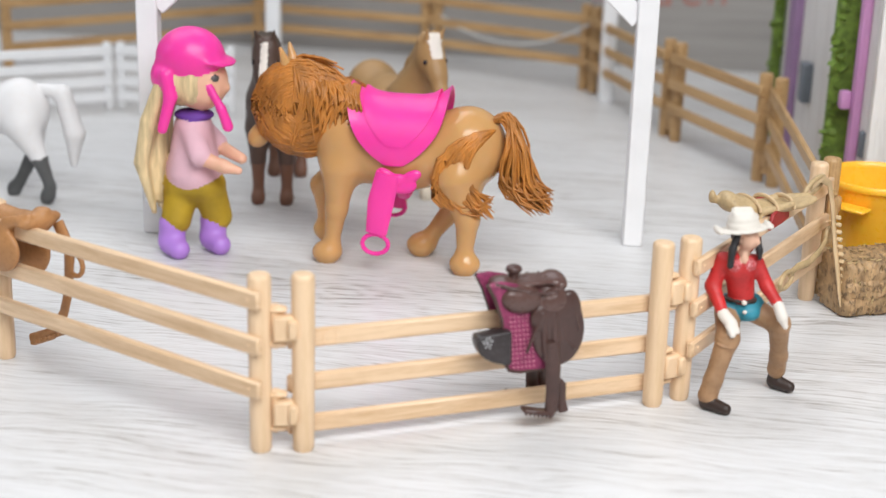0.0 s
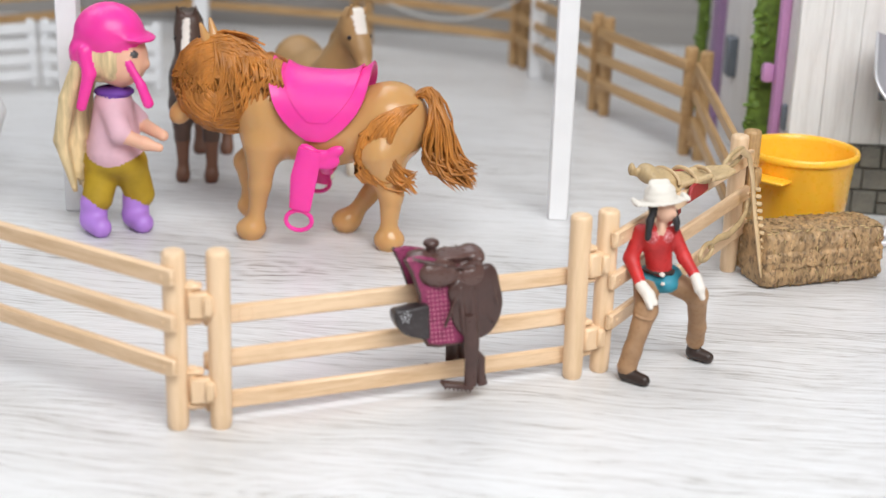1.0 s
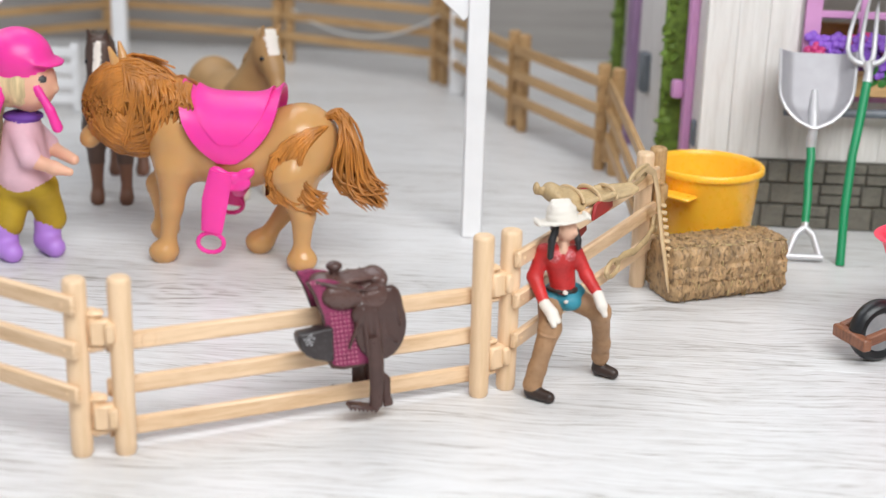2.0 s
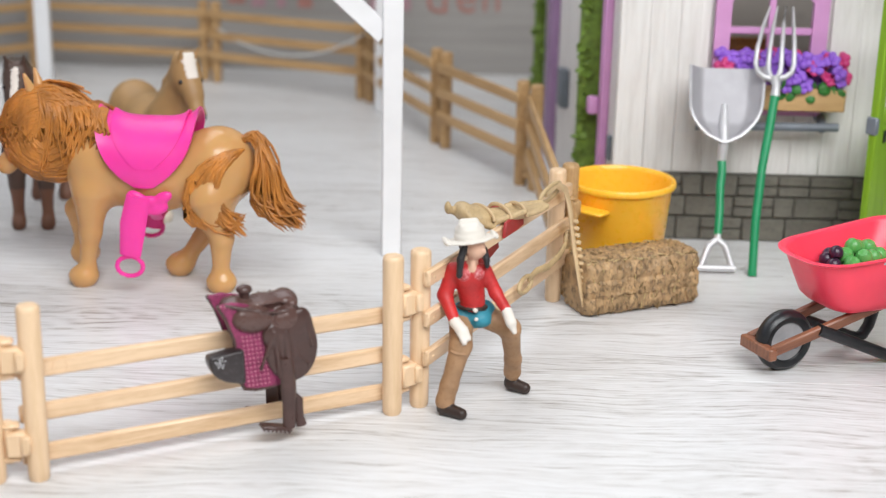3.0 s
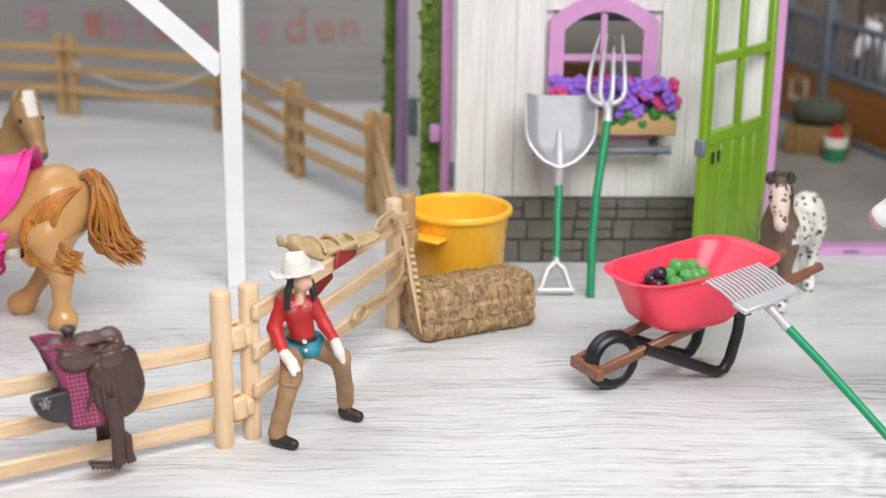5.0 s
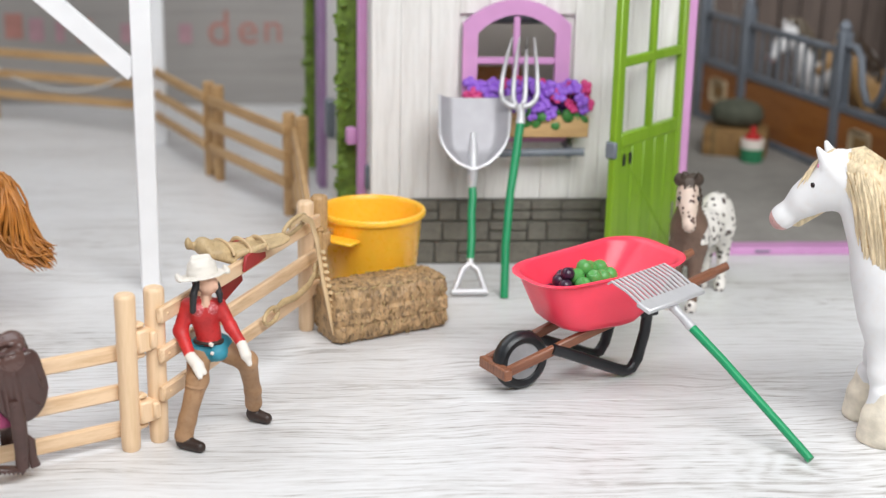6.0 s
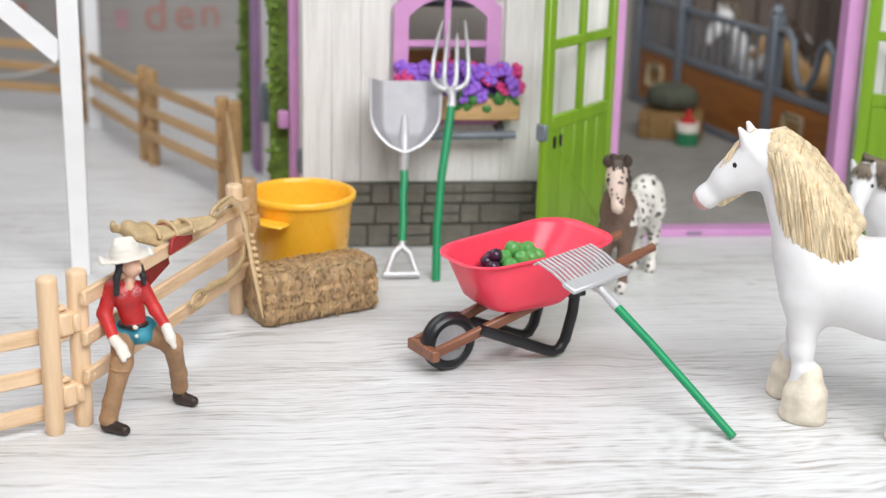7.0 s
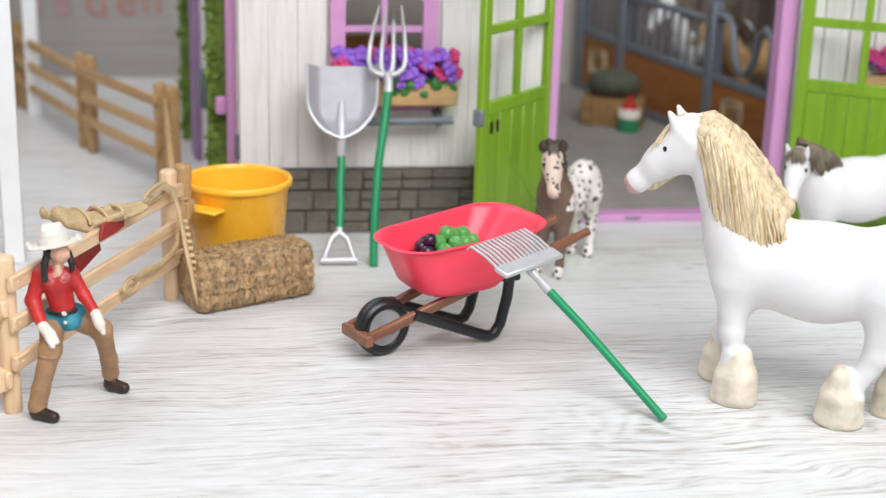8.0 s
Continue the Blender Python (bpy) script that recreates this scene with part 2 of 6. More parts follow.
ROPE_TAN = material("straw_tan_saddle", (0.50, 0.36, 0.19), 0.5, 0.15, 120, 0.4, dirt=(0.26, 0.17, 0.08))
RED_PAD = material("dark_red_pad", (0.33, 0.022, 0.022), 0.5, 0.12, 120, 0.15)
HOT_PINK = material("hot_pink_plastic", (0.90, 0.045, 0.36), 0.35, 0.05, 60, 0.05, sss=0.15)
FLOWER_VIOLET = material("violet_flower", (0.26, 0.10, 0.56), 0.5, 0.15, 200, 0.15)
FLOWER_PINK = material("magenta_flower", (0.55, 0.035, 0.18), 0.5, 0.15, 200, 0.15)
LEAF = material("dark_green_leaf", (0.03, 0.16, 0.025), 0.5, 0.25, 200, 0.2)
BOX_WOOD = grain_material("light_oak_box", (0.58, 0.37, 0.17), (0.42, 0.25, 0.10), 0.5, along=(40, 300, 300), bump=0.3, rings=25, dist=0.0003)
ROPE = material("white_rope", (0.55, 0.54, 0.52), 0.7, 0.1, 300, 0.4)
SALMON = material("salmon_letter_paint", (0.42, 0.20, 0.17), 0.7, 0.15, 60, 0.05)
ROSE = material("rose_letter_paint", (0.42, 0.25, 0.28), 0.7, 0.15, 60, 0.05)
BURLAP = material("dark_green_sack", (0.075, 0.08, 0.055), 0.8, 0.25, 200, 0.6)
CRATE = material("straw_crate", (0.26, 0.145, 0.05), 0.7, 0.25, 200, 0.6)
# figures
F_WHITE = material("white_horse_coat", (0.77, 0.755, 0.755), 0.5, 0.03, 60, 0.12, dirt=(0.74, 0.68, 0.64), dirt_amount=0.25)
F_CREAM = material("cream_feathered_hoof", (0.72, 0.64, 0.52), 0.55, 0.2, 150, 0.5)
F_BLOND = material("blond_mane", (0.72, 0.58, 0.38), 0.5, 0.25, 260, 0.6, stretch=(2, 2, 0.35), dirt=(0.46, 0.29, 0.12))
F_BLOND_DK = material("honey_mane_shade", (0.52, 0.36, 0.19), 0.5, 0.25, 260, 0.6, stretch=(2, 2, 0.35), dirt=(0.34, 0.2, 0.08))
F_PINKBOW = material("small_pink_bow", (0.75, 0.30, 0.48), 0.4, 0.05, 100, 0.05)
F_MUZZLE = material("pink_muzzle", (0.62, 0.36, 0.34), 0.5, 0.1, 100, 0.1)
F_BLACK = material("black_eye_paint", (0.015, 0.012, 0.012), 0.15, 0.1, 100, 0.0)
F_GREY = material("dark_grey_leg", (0.09, 0.09, 0.09), 0.5, 0.3, 60, 0.1)
F_SPOT = spotted_material("spotted_white_coat", (0.75, 0.71, 0.66), (0.055, 0.035, 0.028), 290, 0.31)
F_BROWN = material("grey_brown_coat", (0.17, 0.105, 0.075), 0.5, 0.2, 80, 0.15, dirt=(0.09, 0.05, 0.035))
F_FACE = spotted_material("pale_spotted_face", (0.66, 0.52, 0.43), (0.10, 0.05, 0.04), 330, 0.25)
F_DKMANE = material("dark_brown_mane", (0.055, 0.036, 0.024), 0.5, 0.3, 150, 0.5)
F_OLIVE = material("brown_grey_mane", (0.16, 0.125, 0.085), 0.5, 0.4, 150, 0.6)
F_CARAMEL = material("caramel_horse_plastic", (0.60, 0.325, 0.125), 0.2, 0.06, 40, 0.03, sss=0.1)
F_HAIR = material("copper_hair", (0.47, 0.18, 0.032), 0.42, 0.35, 160, 0.5, stretch=(1, 1, 0.35), dirt=(0.30, 0.09, 0.012))
F_TAN = material("golden_tan_coat", (0.40, 0.235, 0.095), 0.5, 0.15, 60, 0.15)
F_DARK = material("dark_bay_coat", (0.075, 0.042, 0.03), 0.45, 0.2, 60, 0.15)
F_BAYLEG = material("brown_leg", (0.16, 0.07, 0.04), 0.5, 0.2, 60, 0.1)
D_SKIN = material("doll_skin", (0.80, 0.45, 0.31), 0.45, 0.05, 60, 0.0, sss=0.1)
D_HAIR = material("doll_blond_hair", (0.68, 0.52, 0.29), 0.45, 0.25, 200, 0.4, stretch=(2, 2, 0.3))
D_SHIRT = material("pale_pink_shirt", (0.74, 0.46, 0.53), 0.7, 0.06, 120, 0.2)
D_SCARF = material("purple_collar", (0.14, 0.045, 0.32), 0.7, 0.1, 120, 0.2)
D_PANTS = material("mustard_trousers", (0.42, 0.27, 0.012), 0.65, 0.15, 90, 0.25)
D_BOOT = material("lilac_boot", (0.45, 0.22, 0.68), 0.4, 0.05, 60, 0.05)
C_HAT = material("cream_hat", (0.72, 0.67, 0.60), 0.55, 0.05, 90, 0.1)
C_RED = material("red_shirt", (0.50, 0.022, 0.022), 0.5, 0.2, 110, 0.25, dirt=(0.30, 0.01, 0.012))
C_PATTERN = material("red_shirt_embroidery", (0.52, 0.07, 0.075), 0.5, 0.3, 400, 0.3, dirt=(0.68, 0.35, 0.36), dirt_amount=0.8, fine=2)
C_CHAPS = material("tan_chaps", (0.36, 0.205, 0.105), 0.55, 0.18, 90, 0.3, dirt=(0.24, 0.12, 0.055))
C_TEAL = material("teal_jeans", (0.03, 0.24, 0.32), 0.55, 0.15, 90, 0.2)
C_GLOVE = material("white_glove", (0.78, 0.72, 0.65), 0.55, 0.06, 90, 0.2)
C_BOOT = material("dark_brown_boot", (0.035, 0.02, 0.015), 0.45, 0.2, 90, 0.2)
C_HAIR = material("black_braid", (0.016, 0.015, 0.017), 0.4, 0.2, 200, 0.6)
C_SKIN = material("figure_skin", (0.66, 0.40, 0.28), 0.5, 0.05, 60, 0.05)


# ---- building tools, in centimetres ----
def mesh_of(name, bm, mats, smooth=True, angle=40):
    bmesh.ops.scale(bm, vec=(CM, CM, CM), verts=bm.verts)
    bmesh.ops.recalc_face_normals(bm, faces=bm.faces)
    me = bpy.data.meshes.new(name)
    bm.to_mesh(me)
    bm.free()
    for m in mats if isinstance(mats, (list, tuple)) else [mats]:
        me.materials.append(m)
    if smooth:
        me.polygons.foreach_set("use_smooth", [True] * len(me.polygons))
        me.set_sharp_from_angle(angle=radians(angle))
    return me


def part(name, bm, mats, parent=None, label="", m=None, smooth=True, angle=40):
    ob = new(name, mesh_of(name, bm, mats, smooth, angle))
    ob.parent = parent
    if m is not None:
        ob.matrix_basis = m
    return tagged(ob, label)


def place(x, y, z=0, rx=0, ry=0, rz=0):
    return pose(x * CM, y * CM, z * CM, rx, ry, rz)


def thing(name, label, category, m=None, group="", kind=""):
    ob = new(name)
    ob.empty_display_size = 0.01
    if m is not None:
        ob.matrix_basis = m
    return tagged(ob, label, category, group, kind)


def box(bm, c, s, rot=None, bevel=0.0, seg=1):
    made = bmesh.ops.create_cube(bm, size=1.0)["verts"]
    m = Matrix.Translation(c) @ (rot.to_4x4() if rot else Matrix()) @ Matrix.Diagonal((*s, 1))
    bmesh.ops.transform(bm, matrix=m, verts=made)
    if bevel:
        edges = list({e for v in made for e in v.link_edges})
        bmesh.ops.bevel(bm, geom=edges, offset=bevel, segments=seg, affect="EDGES", profile=0.6)
    return made


def boxed(c, s, rot=None, bevel=0.0, seg=1):
    bm = bmesh.new()
    box(bm, c, s, rot, bevel, seg)
    return bm


def tube(bm, pts, radii, seg=10, flat=1.0, up=None):
    """A sweep through pts, with capped ends; flat squashes it along the second axis."""
    pts = [Vector(p) for p in pts]
    if not isinstance(radii, (list, tuple)):
        radii = [radii] * len(pts)
    rings, ref = [], Vector(up) if up else None
    for i, p in enumerate(pts):
        d = (pts[min(i + 1, len(pts) - 1)] - pts[max(i - 1, 0)]).normalized()
        if ref is None:
            ref = Vector((0, 0, 1)) if abs(d.z) < 0.8 else Vector((0, 1, 0))
        a = d.cross(ref)
        if a.length < 1e-4:
            a = d.orthogonal()
        a.normalize()
        b = a.cross(d).normalized()
        rings.append([bm.verts.new(p + radii[i] * (math.cos(2 * math.pi * k / seg) * a + flat * math.sin(2 * math.pi * k / seg) * b)) for k in range(seg)])
    for r, q in zip(rings, rings[1:]):
        for k in range(seg):
            bm.faces.new((r[k], r[(k + 1) % seg], q[(k + 1) % seg], q[k]))
    bm.faces.new(rings[0][::-1])
    bm.faces.new(rings[-1])


def tubed(pts, radii, seg=10, flat=1.0, up=None):
    bm = bmesh.new()
    tube(bm, pts, radii, seg, flat, up)
    return bm


def lathe(profile, seg=32, c=(0, 0, 0), squash=1.0, caps=True):
    bm = bmesh.new()
    rings = [[bm.verts.new((c[0] + r * math.cos(2 * math.pi * k / seg), c[1] + squash * r * math.sin(2 * math.pi * k / seg), c[2] + z)) for k in range(seg)] for r, z in profile]
    for r, q in zip(rings, rings[1:]):
        for k in range(seg):
            bm.faces.new((r[k], r[(k + 1) % seg], q[(k + 1) % seg], q[k]))
    if caps and profile[0][0] > 0.001:
        bm.faces.new(rings[0][::-1])
    if caps and profile[-1][0] > 0.001:
        bm.faces.new(rings[-1])
    bmesh.ops.remove_doubles(bm, verts=bm.verts, dist=0.0005)
    return bm


def prism(outline, depth, m=None, bevel=0.0):
    """An outline in x and z, given depth along y."""
    bm = bmesh.new()
    a = [bm.verts.new((x, 0, z)) for x, z in outline]
    b = [bm.verts.new((x, depth, z)) for x, z in outline]
    bm.faces.new(a)
    bm.faces.new(b[::-1])
    for i in range(len(a)):
        j = (i + 1) % len(a)
        bm.faces.new((a[j], a[i], b[i], b[j]))
    if bevel:
        bmesh.ops.bevel(bm, geom=list(bm.edges), offset=bevel, segments=1, affect="EDGES")
    if m:
        bmesh.ops.transform(bm, matrix=m, verts=bm.verts)
    return bm


def shell(func, nu, nv, thick):
    """A curved sheet with thickness: func(u, v) gives a point and its outward direction."""
    bm = bmesh.new()
    out, inn = [], []
    for i in range(nu + 1):
        ro, ri = [], []
        for j in range(nv + 1):
            p, n = func(i / nu, j / nv)
            p, n = Vector(p), Vector(n).normalized()
            ro.append(bm.verts.new(p + n * thick))
            ri.append(bm.verts.new(p))
        out.append(ro)
        inn.append(ri)
    for i in range(nu):
        for j in range(nv):
            bm.faces.new((out[i][j], out[i + 1][j], out[i + 1][j + 1], out[i][j + 1]))
            bm.faces.new((inn[i][j], inn[i][j + 1], inn[i + 1][j + 1], inn[i + 1][j]))
    for i in range(nu):
        for j in (0, nv):
            bm.faces.new((out[i][j], inn[i][j], inn[i + 1][j], out[i + 1][j]))
    for j in range(nv):
        for i in (0, nu):
            bm.faces.new((out[i][j], out[i][j + 1], inn[i][j + 1], inn[i][j]))
    return bm


# ---- moulded forms: blended capsules and ellipsoids, meshed on a grid ----
def cap(a, ra, b, rb, mat=0, k=0.3, g=0):
    return ("cap", np.array(a, float), ra, np.array(b, float), rb, mat, k, g)


def ell(c, r, mat=0, k=0.3, g=0, rot=(0, 0, 0)):
    return ("ell", np.array(c, float), np.array(r, float), np.array(Euler([radians(v) for v in rot]).to_matrix()), None, mat, k, g)


def chain(pts, radii, mat=0, k=0.2, g=0):
    return [cap(p, r, q, s, mat, k, g) for p, r, q, s in zip(pts, radii, pts[1:], radii[1:])]


def distance(s, p):
    if s[0] == "cap":
        _, a, ra, b, rb = s[:5]
        d = b - a
        h = np.clip(((p - a) @ d) / max(d @ d, 1e-9), 0, 1)
        return np.linalg.norm(p - a - h[..., None] * d, axis=-1) - (ra + (rb - ra) * h)
    _, c, r, m = s[:4]
    q = (p - c) @ m
    k0 = np.linalg.norm(q / r, axis=-1)
    k1 = np.linalg.norm(q / (r * r), axis=-1)
    return k0 * (k0 - 1) / np.maximum(k1, 1e-6)


def span(s):
    if s[0] == "cap":
        lo, hi = np.minimum(s[1] - s[2], s[3] - s[4]), np.maximum(s[1] + s[2], s[3] + s[4])
    else:
        lo, hi = s[1] - s[2].max(), s[1] + s[2].max()
    return lo, hi


def moulded(name, shapes, mats, vox):
    """One smooth mesh round all the shapes; each face takes the material of the nearest shape."""
    beads = [s for s in shapes if s[0] == "ell" and s[6] < 0.01]
    shapes = [s for s in shapes if not (s[0] == "ell" and s[6] < 0.01)]
    lo = np.min([span(s)[0] for s in shapes], axis=0) - 3 * vox
    hi = np.max([span(s)[1] for s in shapes], axis=0) + 3 * vox
    n = np.ceil((hi - lo) / vox).astype(int) + 1
    total = np.full(n, 9.0)
    for g in sorted({s[7] for s in shapes}):
        field = np.full(n, 9.0)
        for s in (s for s in shapes if s[7] == g):
            k = s[6]
            a, b = span(s)
            i0 = np.maximum(((a - lo - k) / vox).astype(int) - 2, 0)
            i1 = np.minimum(((b - lo + k) / vox).astype(int) + 3, n)
            grid = np.stack(np.meshgrid(*[lo[d] + vox * np.arange(i0[d], i1[d]) for d in range(3)], indexing="ij"), -1)
            sl = tuple(slice(i0[d], i1[d]) for d in range(3))
            d, old = distance(s, grid), field[sl]
            h = np.maximum(k - np.abs(d - old), 0) / k
            field[sl] = np.minimum(d, old) - h * h * k * 0.25
        total = np.minimum(total, field)
    inside = total < 0
    c = [slice(0, -1), slice(1, None)]
    corners = [(i, j, k) for i in (0, 1) for j in (0, 1) for k in (0, 1)]
    count = sum(inside[c[i], c[j], c[k]].astype(int) for i, j, k in corners)
    active = (count > 0) & (count < 8)
    cells = np.argwhere(active)
    index = -np.ones(active.shape, int)
    index[active] = np.arange(len(cells))
    acc, num = np.zeros((len(cells), 3)), np.zeros(len(cells))
    for a in corners:
        for d in range(3):
            if a[d]:
                continue
            b = list(a)
            b[d] = 1
            va = total[tuple((cells + a).T)]
            vb = total[tuple((cells + b).T)]
            cross = (va < 0) != (vb < 0)
            t = np.where(cross, va / np.where(cross, va - vb, 1), 0)
            pt = np.array(a, float)[None] + t[:, None] * (np.array(b) - np.array(a))[None]
            acc[cross] += pt[cross]
            num[cross] += 1
    verts = lo + vox * (cells + acc / num[:, None])
    faces = []
    for d in range(3):
        e, f = (d + 1) % 3, (d + 2) % 3
        s0, s1 = [slice(None)] * 3, [slice(None)] * 3
        s0[d], s1[d] = slice(0, -1), slice(1, None)
        cross = inside[tuple(s0)] != inside[tuple(s1)]
        at = np.argwhere(cross)
        at = at[(at[:, e] > 0) & (at[:, f] > 0) & (at[:, e] < active.shape[e]) & (at[:, f] < active.shape[f])]
        q = []
        for de, df in ((1, 1), (0, 1), (0, 0), (1, 0)):
            o = at.copy()
            o[:, e] -= de
            o[:, f] -= df
            q.append(index[tuple(o.T)])
        q = np.stack(q, 1)
        flip = ~inside[tuple(at.T)]
        q[flip] = q[flip][:, ::-1]
        faces.append(q)
    faces = np.concatenate(faces)
    faces = faces[(faces >= 0).all(1)]
    mid = verts[faces].mean(1)
    near = np.argmin(np.stack([distance(s, mid) for s in shapes]), 0)
    slot = np.array([s[5] for s in shapes])[near]
    verts, faces, slot = verts.tolist(), faces.tolist(), slot.tolist()
    for s in beads:
        first, rows, cols = len(verts), 8, 12
        for i in range(rows + 1):
            for k in range(cols):
                a, t = math.pi * i / rows, 2 * math.pi * k / cols
                p = np.array((math.sin(a) * math.cos(t), math.sin(a) * math.sin(t), math.cos(a))) * s[2]
                verts.append((s[1] + s[3] @ p).tolist())
        for i in range(rows):
            for k in range(cols):
                q = (k + 1) % cols
                faces.append((first + i * cols + k, first + (i + 1) * cols + k, first + (i + 1) * cols + q, first + i * cols + q))
                slot.append(s[5])
    verts, slot = np.array(verts), np.array(slot)
    me = bpy.data.meshes.new(name)
    me.from_pydata((verts * CM).tolist(), [], faces)
    for m in mats:
        me.materials.append(m)
    me.polygons.foreach_set("material_index", slot.astype(np.int32))
    me.polygons.foreach_set("use_smooth", [True] * len(me.polygons))
    me.update()
    return me


def formed(name, shapes, mats, vox, parent=None, label="", m=None):
    ob = new(name, moulded(name, shapes, mats, vox))
    ob.parent = parent
    if m is not None:
        ob.matrix_basis = m
    return tagged(ob, label)


# ---- the room ----
WALL_Y = 124.0


def room():
    floor = thing("floor", "whitewashed grey oak laminate floor with knots", "floor", kind="structure")
    part("subfloor", boxed((30, -51, -1.6), (480, 372, 1.0)), MORTAR, floor, m=place(0, 0))
    for i in range(-14, 5):
        y = 40.5 + 19.3 * i
        for x0, x1 in ((-205, -45 - 30 * (i % 3)), (-45 - 30 * (i % 3), 85 + 30 * (i % 2)), (85 + 30 * (i % 2), 265)):
            bm = bmesh.new()
            box(bm, (0, 0, -0.55), (x1 - x0 - 0.012, 19.288, 1.1), bevel=0.012)
            part("plank", bm, FLOOR, floor, m=place((x0 + x1) / 2, y + 9.6, 0))
    back = thing("wall_back", "grey wood-grained board wall", "wall", kind="structure")
    for i in range(7):
        for x0, x1 in ((-205, -112), (32, 265)) if i > 3 else ((-205, 265),):
            part("board", boxed((0, 0, 0), (x1 - x0, 2, 18.9), bevel=0.08), BACKWALL, back, m=place((x0 + x1) / 2, WALL_Y + 1.0, 9.4 + 19 * i))
    for i in range(6):
        for x0, x1 in ((-205, -112), (32, 265)) if i < 2 else ((-205, 265),):
            part("board", boxed((0, 0, 0), (x1 - x0, 2, 18.9), bevel=0.08), BACKWALL, back, m=place((x0 + x1) / 2, WALL_Y + 1.0, 142.5 + 19 * i - 0.1))
    for name, c, s in (("wall_left", (-201, -45, 120), (10, 350, 250)), ("wall_right", (265, -45, 120), (10, 350, 250)), ("wall_front", (30, -222, 120), (480, 10, 250))):
        # unseen wall, its opening added to let fill light in
        if name == "wall_left":
            w = thing(name, "white plastered wall with an opening added for fill light", "wall", kind="structure")
            for c2, s2 in (((-201, -45, 35), (10, 350, 70)), ((-201, -45, 220), (10, 350, 50)), ((-201, -135, 132), (10, 170, 125)), ((-201, 110, 132), (10, 40, 125))):
                part("wall_piece", boxed(c2, s2), PLASTER, w)
        else:
            tagged(part(name, boxed(c, s), PLASTER), "plain white plastered wall", "wall", kind="structure")
    tagged(part("ceiling", boxed((30, -45, 250), (480, 360, 8)), PLASTER), "plain white ceiling", "ceiling", kind="structure")


def letters():
    """Painted letters on the board wall; only a few can be read."""
    for ch, x, z, size, mat in (("d", 16.9, 5.1, 3.3, SALMON), ("e", 19.4, 5.2, 3.1, SALMON), ("n", 21.5, 5.35, 2.9, SALMON)):
        cu = bpy.data.curves.new("letter", "FONT")
        cu.body, cu.size, cu.extrude = ch, size * CM * 1.25, 0.0004
        ob = new("letter_curve", cu)
        me = bpy.data.meshes.new_from_object(ob.evaluated_get(bpy.context.evaluated_depsgraph_get()))
        bpy.data.objects.remove(ob)
        me.materials.append(mat)
        lt = new("wall_letter", me)
        lt.matrix_basis = place(x, WALL_Y - 0.06, z, 90)
        tagged(lt, "faded pink letter painted on the board wall", "letter", group="letters on the wall")
    for x, z, w, h, mat in ((15.2, 5.0, 1.8, 2.0, ROSE), (12.9, 5.0, 1.8, 2.2, ROSE), (10.4, 5.0, 1.6, 2.0, ROSE), (7.0, 5.0, 2.0, 2.4, SALMON), (5.0, 5.0, 1.2, 2.2, ROSE), (3.1, 5.0, 2.0, 2.4, ROSE), (1.3, 5.2, 2.4, 2.6, SALMON), (-3.4, 5.8, 3.0, 2.4, ROSE), (-8.7, 6.0, 2.0, 2.2, SALMON)):
        bar = part("wall_letter_bar", boxed((0, 0, 0), (w * 0.6, 0.1, h * 0.8), bevel=0.04), mat, m=place(x, WALL_Y - 0.06, z + h / 2))
        tagged(bar, "faded pink painted stroke on the board wall", "letter", group="letters on the wall")


# ---- fences ----
def fence_panel(p1, p2, zs, side, mats, h=6.45, clips=(), swing=0, stub=0.45, r=0.40, label="beige plastic toy fence panel with three rails", group="fence panels"):
    (x1, y1), (x2, y2) = p1, p2
    length, turn = math.hypot(x2 - x1, y2 - y1), math.degrees(math.atan2(y2 - y1, x2 - x1))
    f = thing("fence_panel", label, "fence", place(x1, y1, 0, 0, 0, turn), group)
    rail, post = mats
    for x in (0, length):
        bm = lathe([(r * 0.80, 0), (r * 0.93, 0.12), (r * 0.95, 0.5), (r * 1.02, h - 0.18), (r * 0.97, h - 0.06), (r * 0.8, h)], 20)
        part("post", bm, post, f, m=place(x, 0, 0))
    for z in zs:
        bm = bmesh.new()
        box(bm, (0, 0, 0), (length + 2 * stub, 0.30, 0.64), bevel=0.07)
        part("rail", bm, rail, f, m=place(length / 2, side * (r + 0.06), z))
        for x in (0, length):
            bm = lathe([(0.07, 0), (0.065, 0.035), (0.03, 0.05)], 10)
            part("rail_pin", bm, rail, f, m=place(x, side * (r + 0.2), z, 90 if side < 0 else -90))
    for x, z, dx in clips:
        bm = bmesh.new()
        box(bm, (dx * 0.66, -0.10, 0), (0.72, 0.50, 0.92), bevel=0.08)
        box(bm, (dx * 0.34, -0.36, 0.02), (0.34, 0.30, 0.72), bevel=0.08)
        part("clip", bm, post, f, m=place(x, 0, z, 0, 0, swing))
        bm = bmesh.new()
        box(bm, (dx * 0.85, 0.05, 0.62), (0.62, 0.46, 0.2), bevel=0.08)
        box(bm, (dx * 0.85, 0.05, -0.62), (0.62, 0.46, 0.2), bevel=0.08)
        part("clip_tab", bm, post, f, m=place(x, 0, z, 0, 0, swing))
        part("clip_pin", tubed([(dx * 0.95, 0.05, -0.75), (dx * 0.95, 0.05, 0.78)], 0.17, 10), post, f, m=place(x, 0, z, 0, 0, swing))
    return f


PA, PB, PC, PD, PE = (5.77, 48.6), (7.19, 48.94), (19.05, 55.42), (20.05, 56.27), (25.75, 68.95)


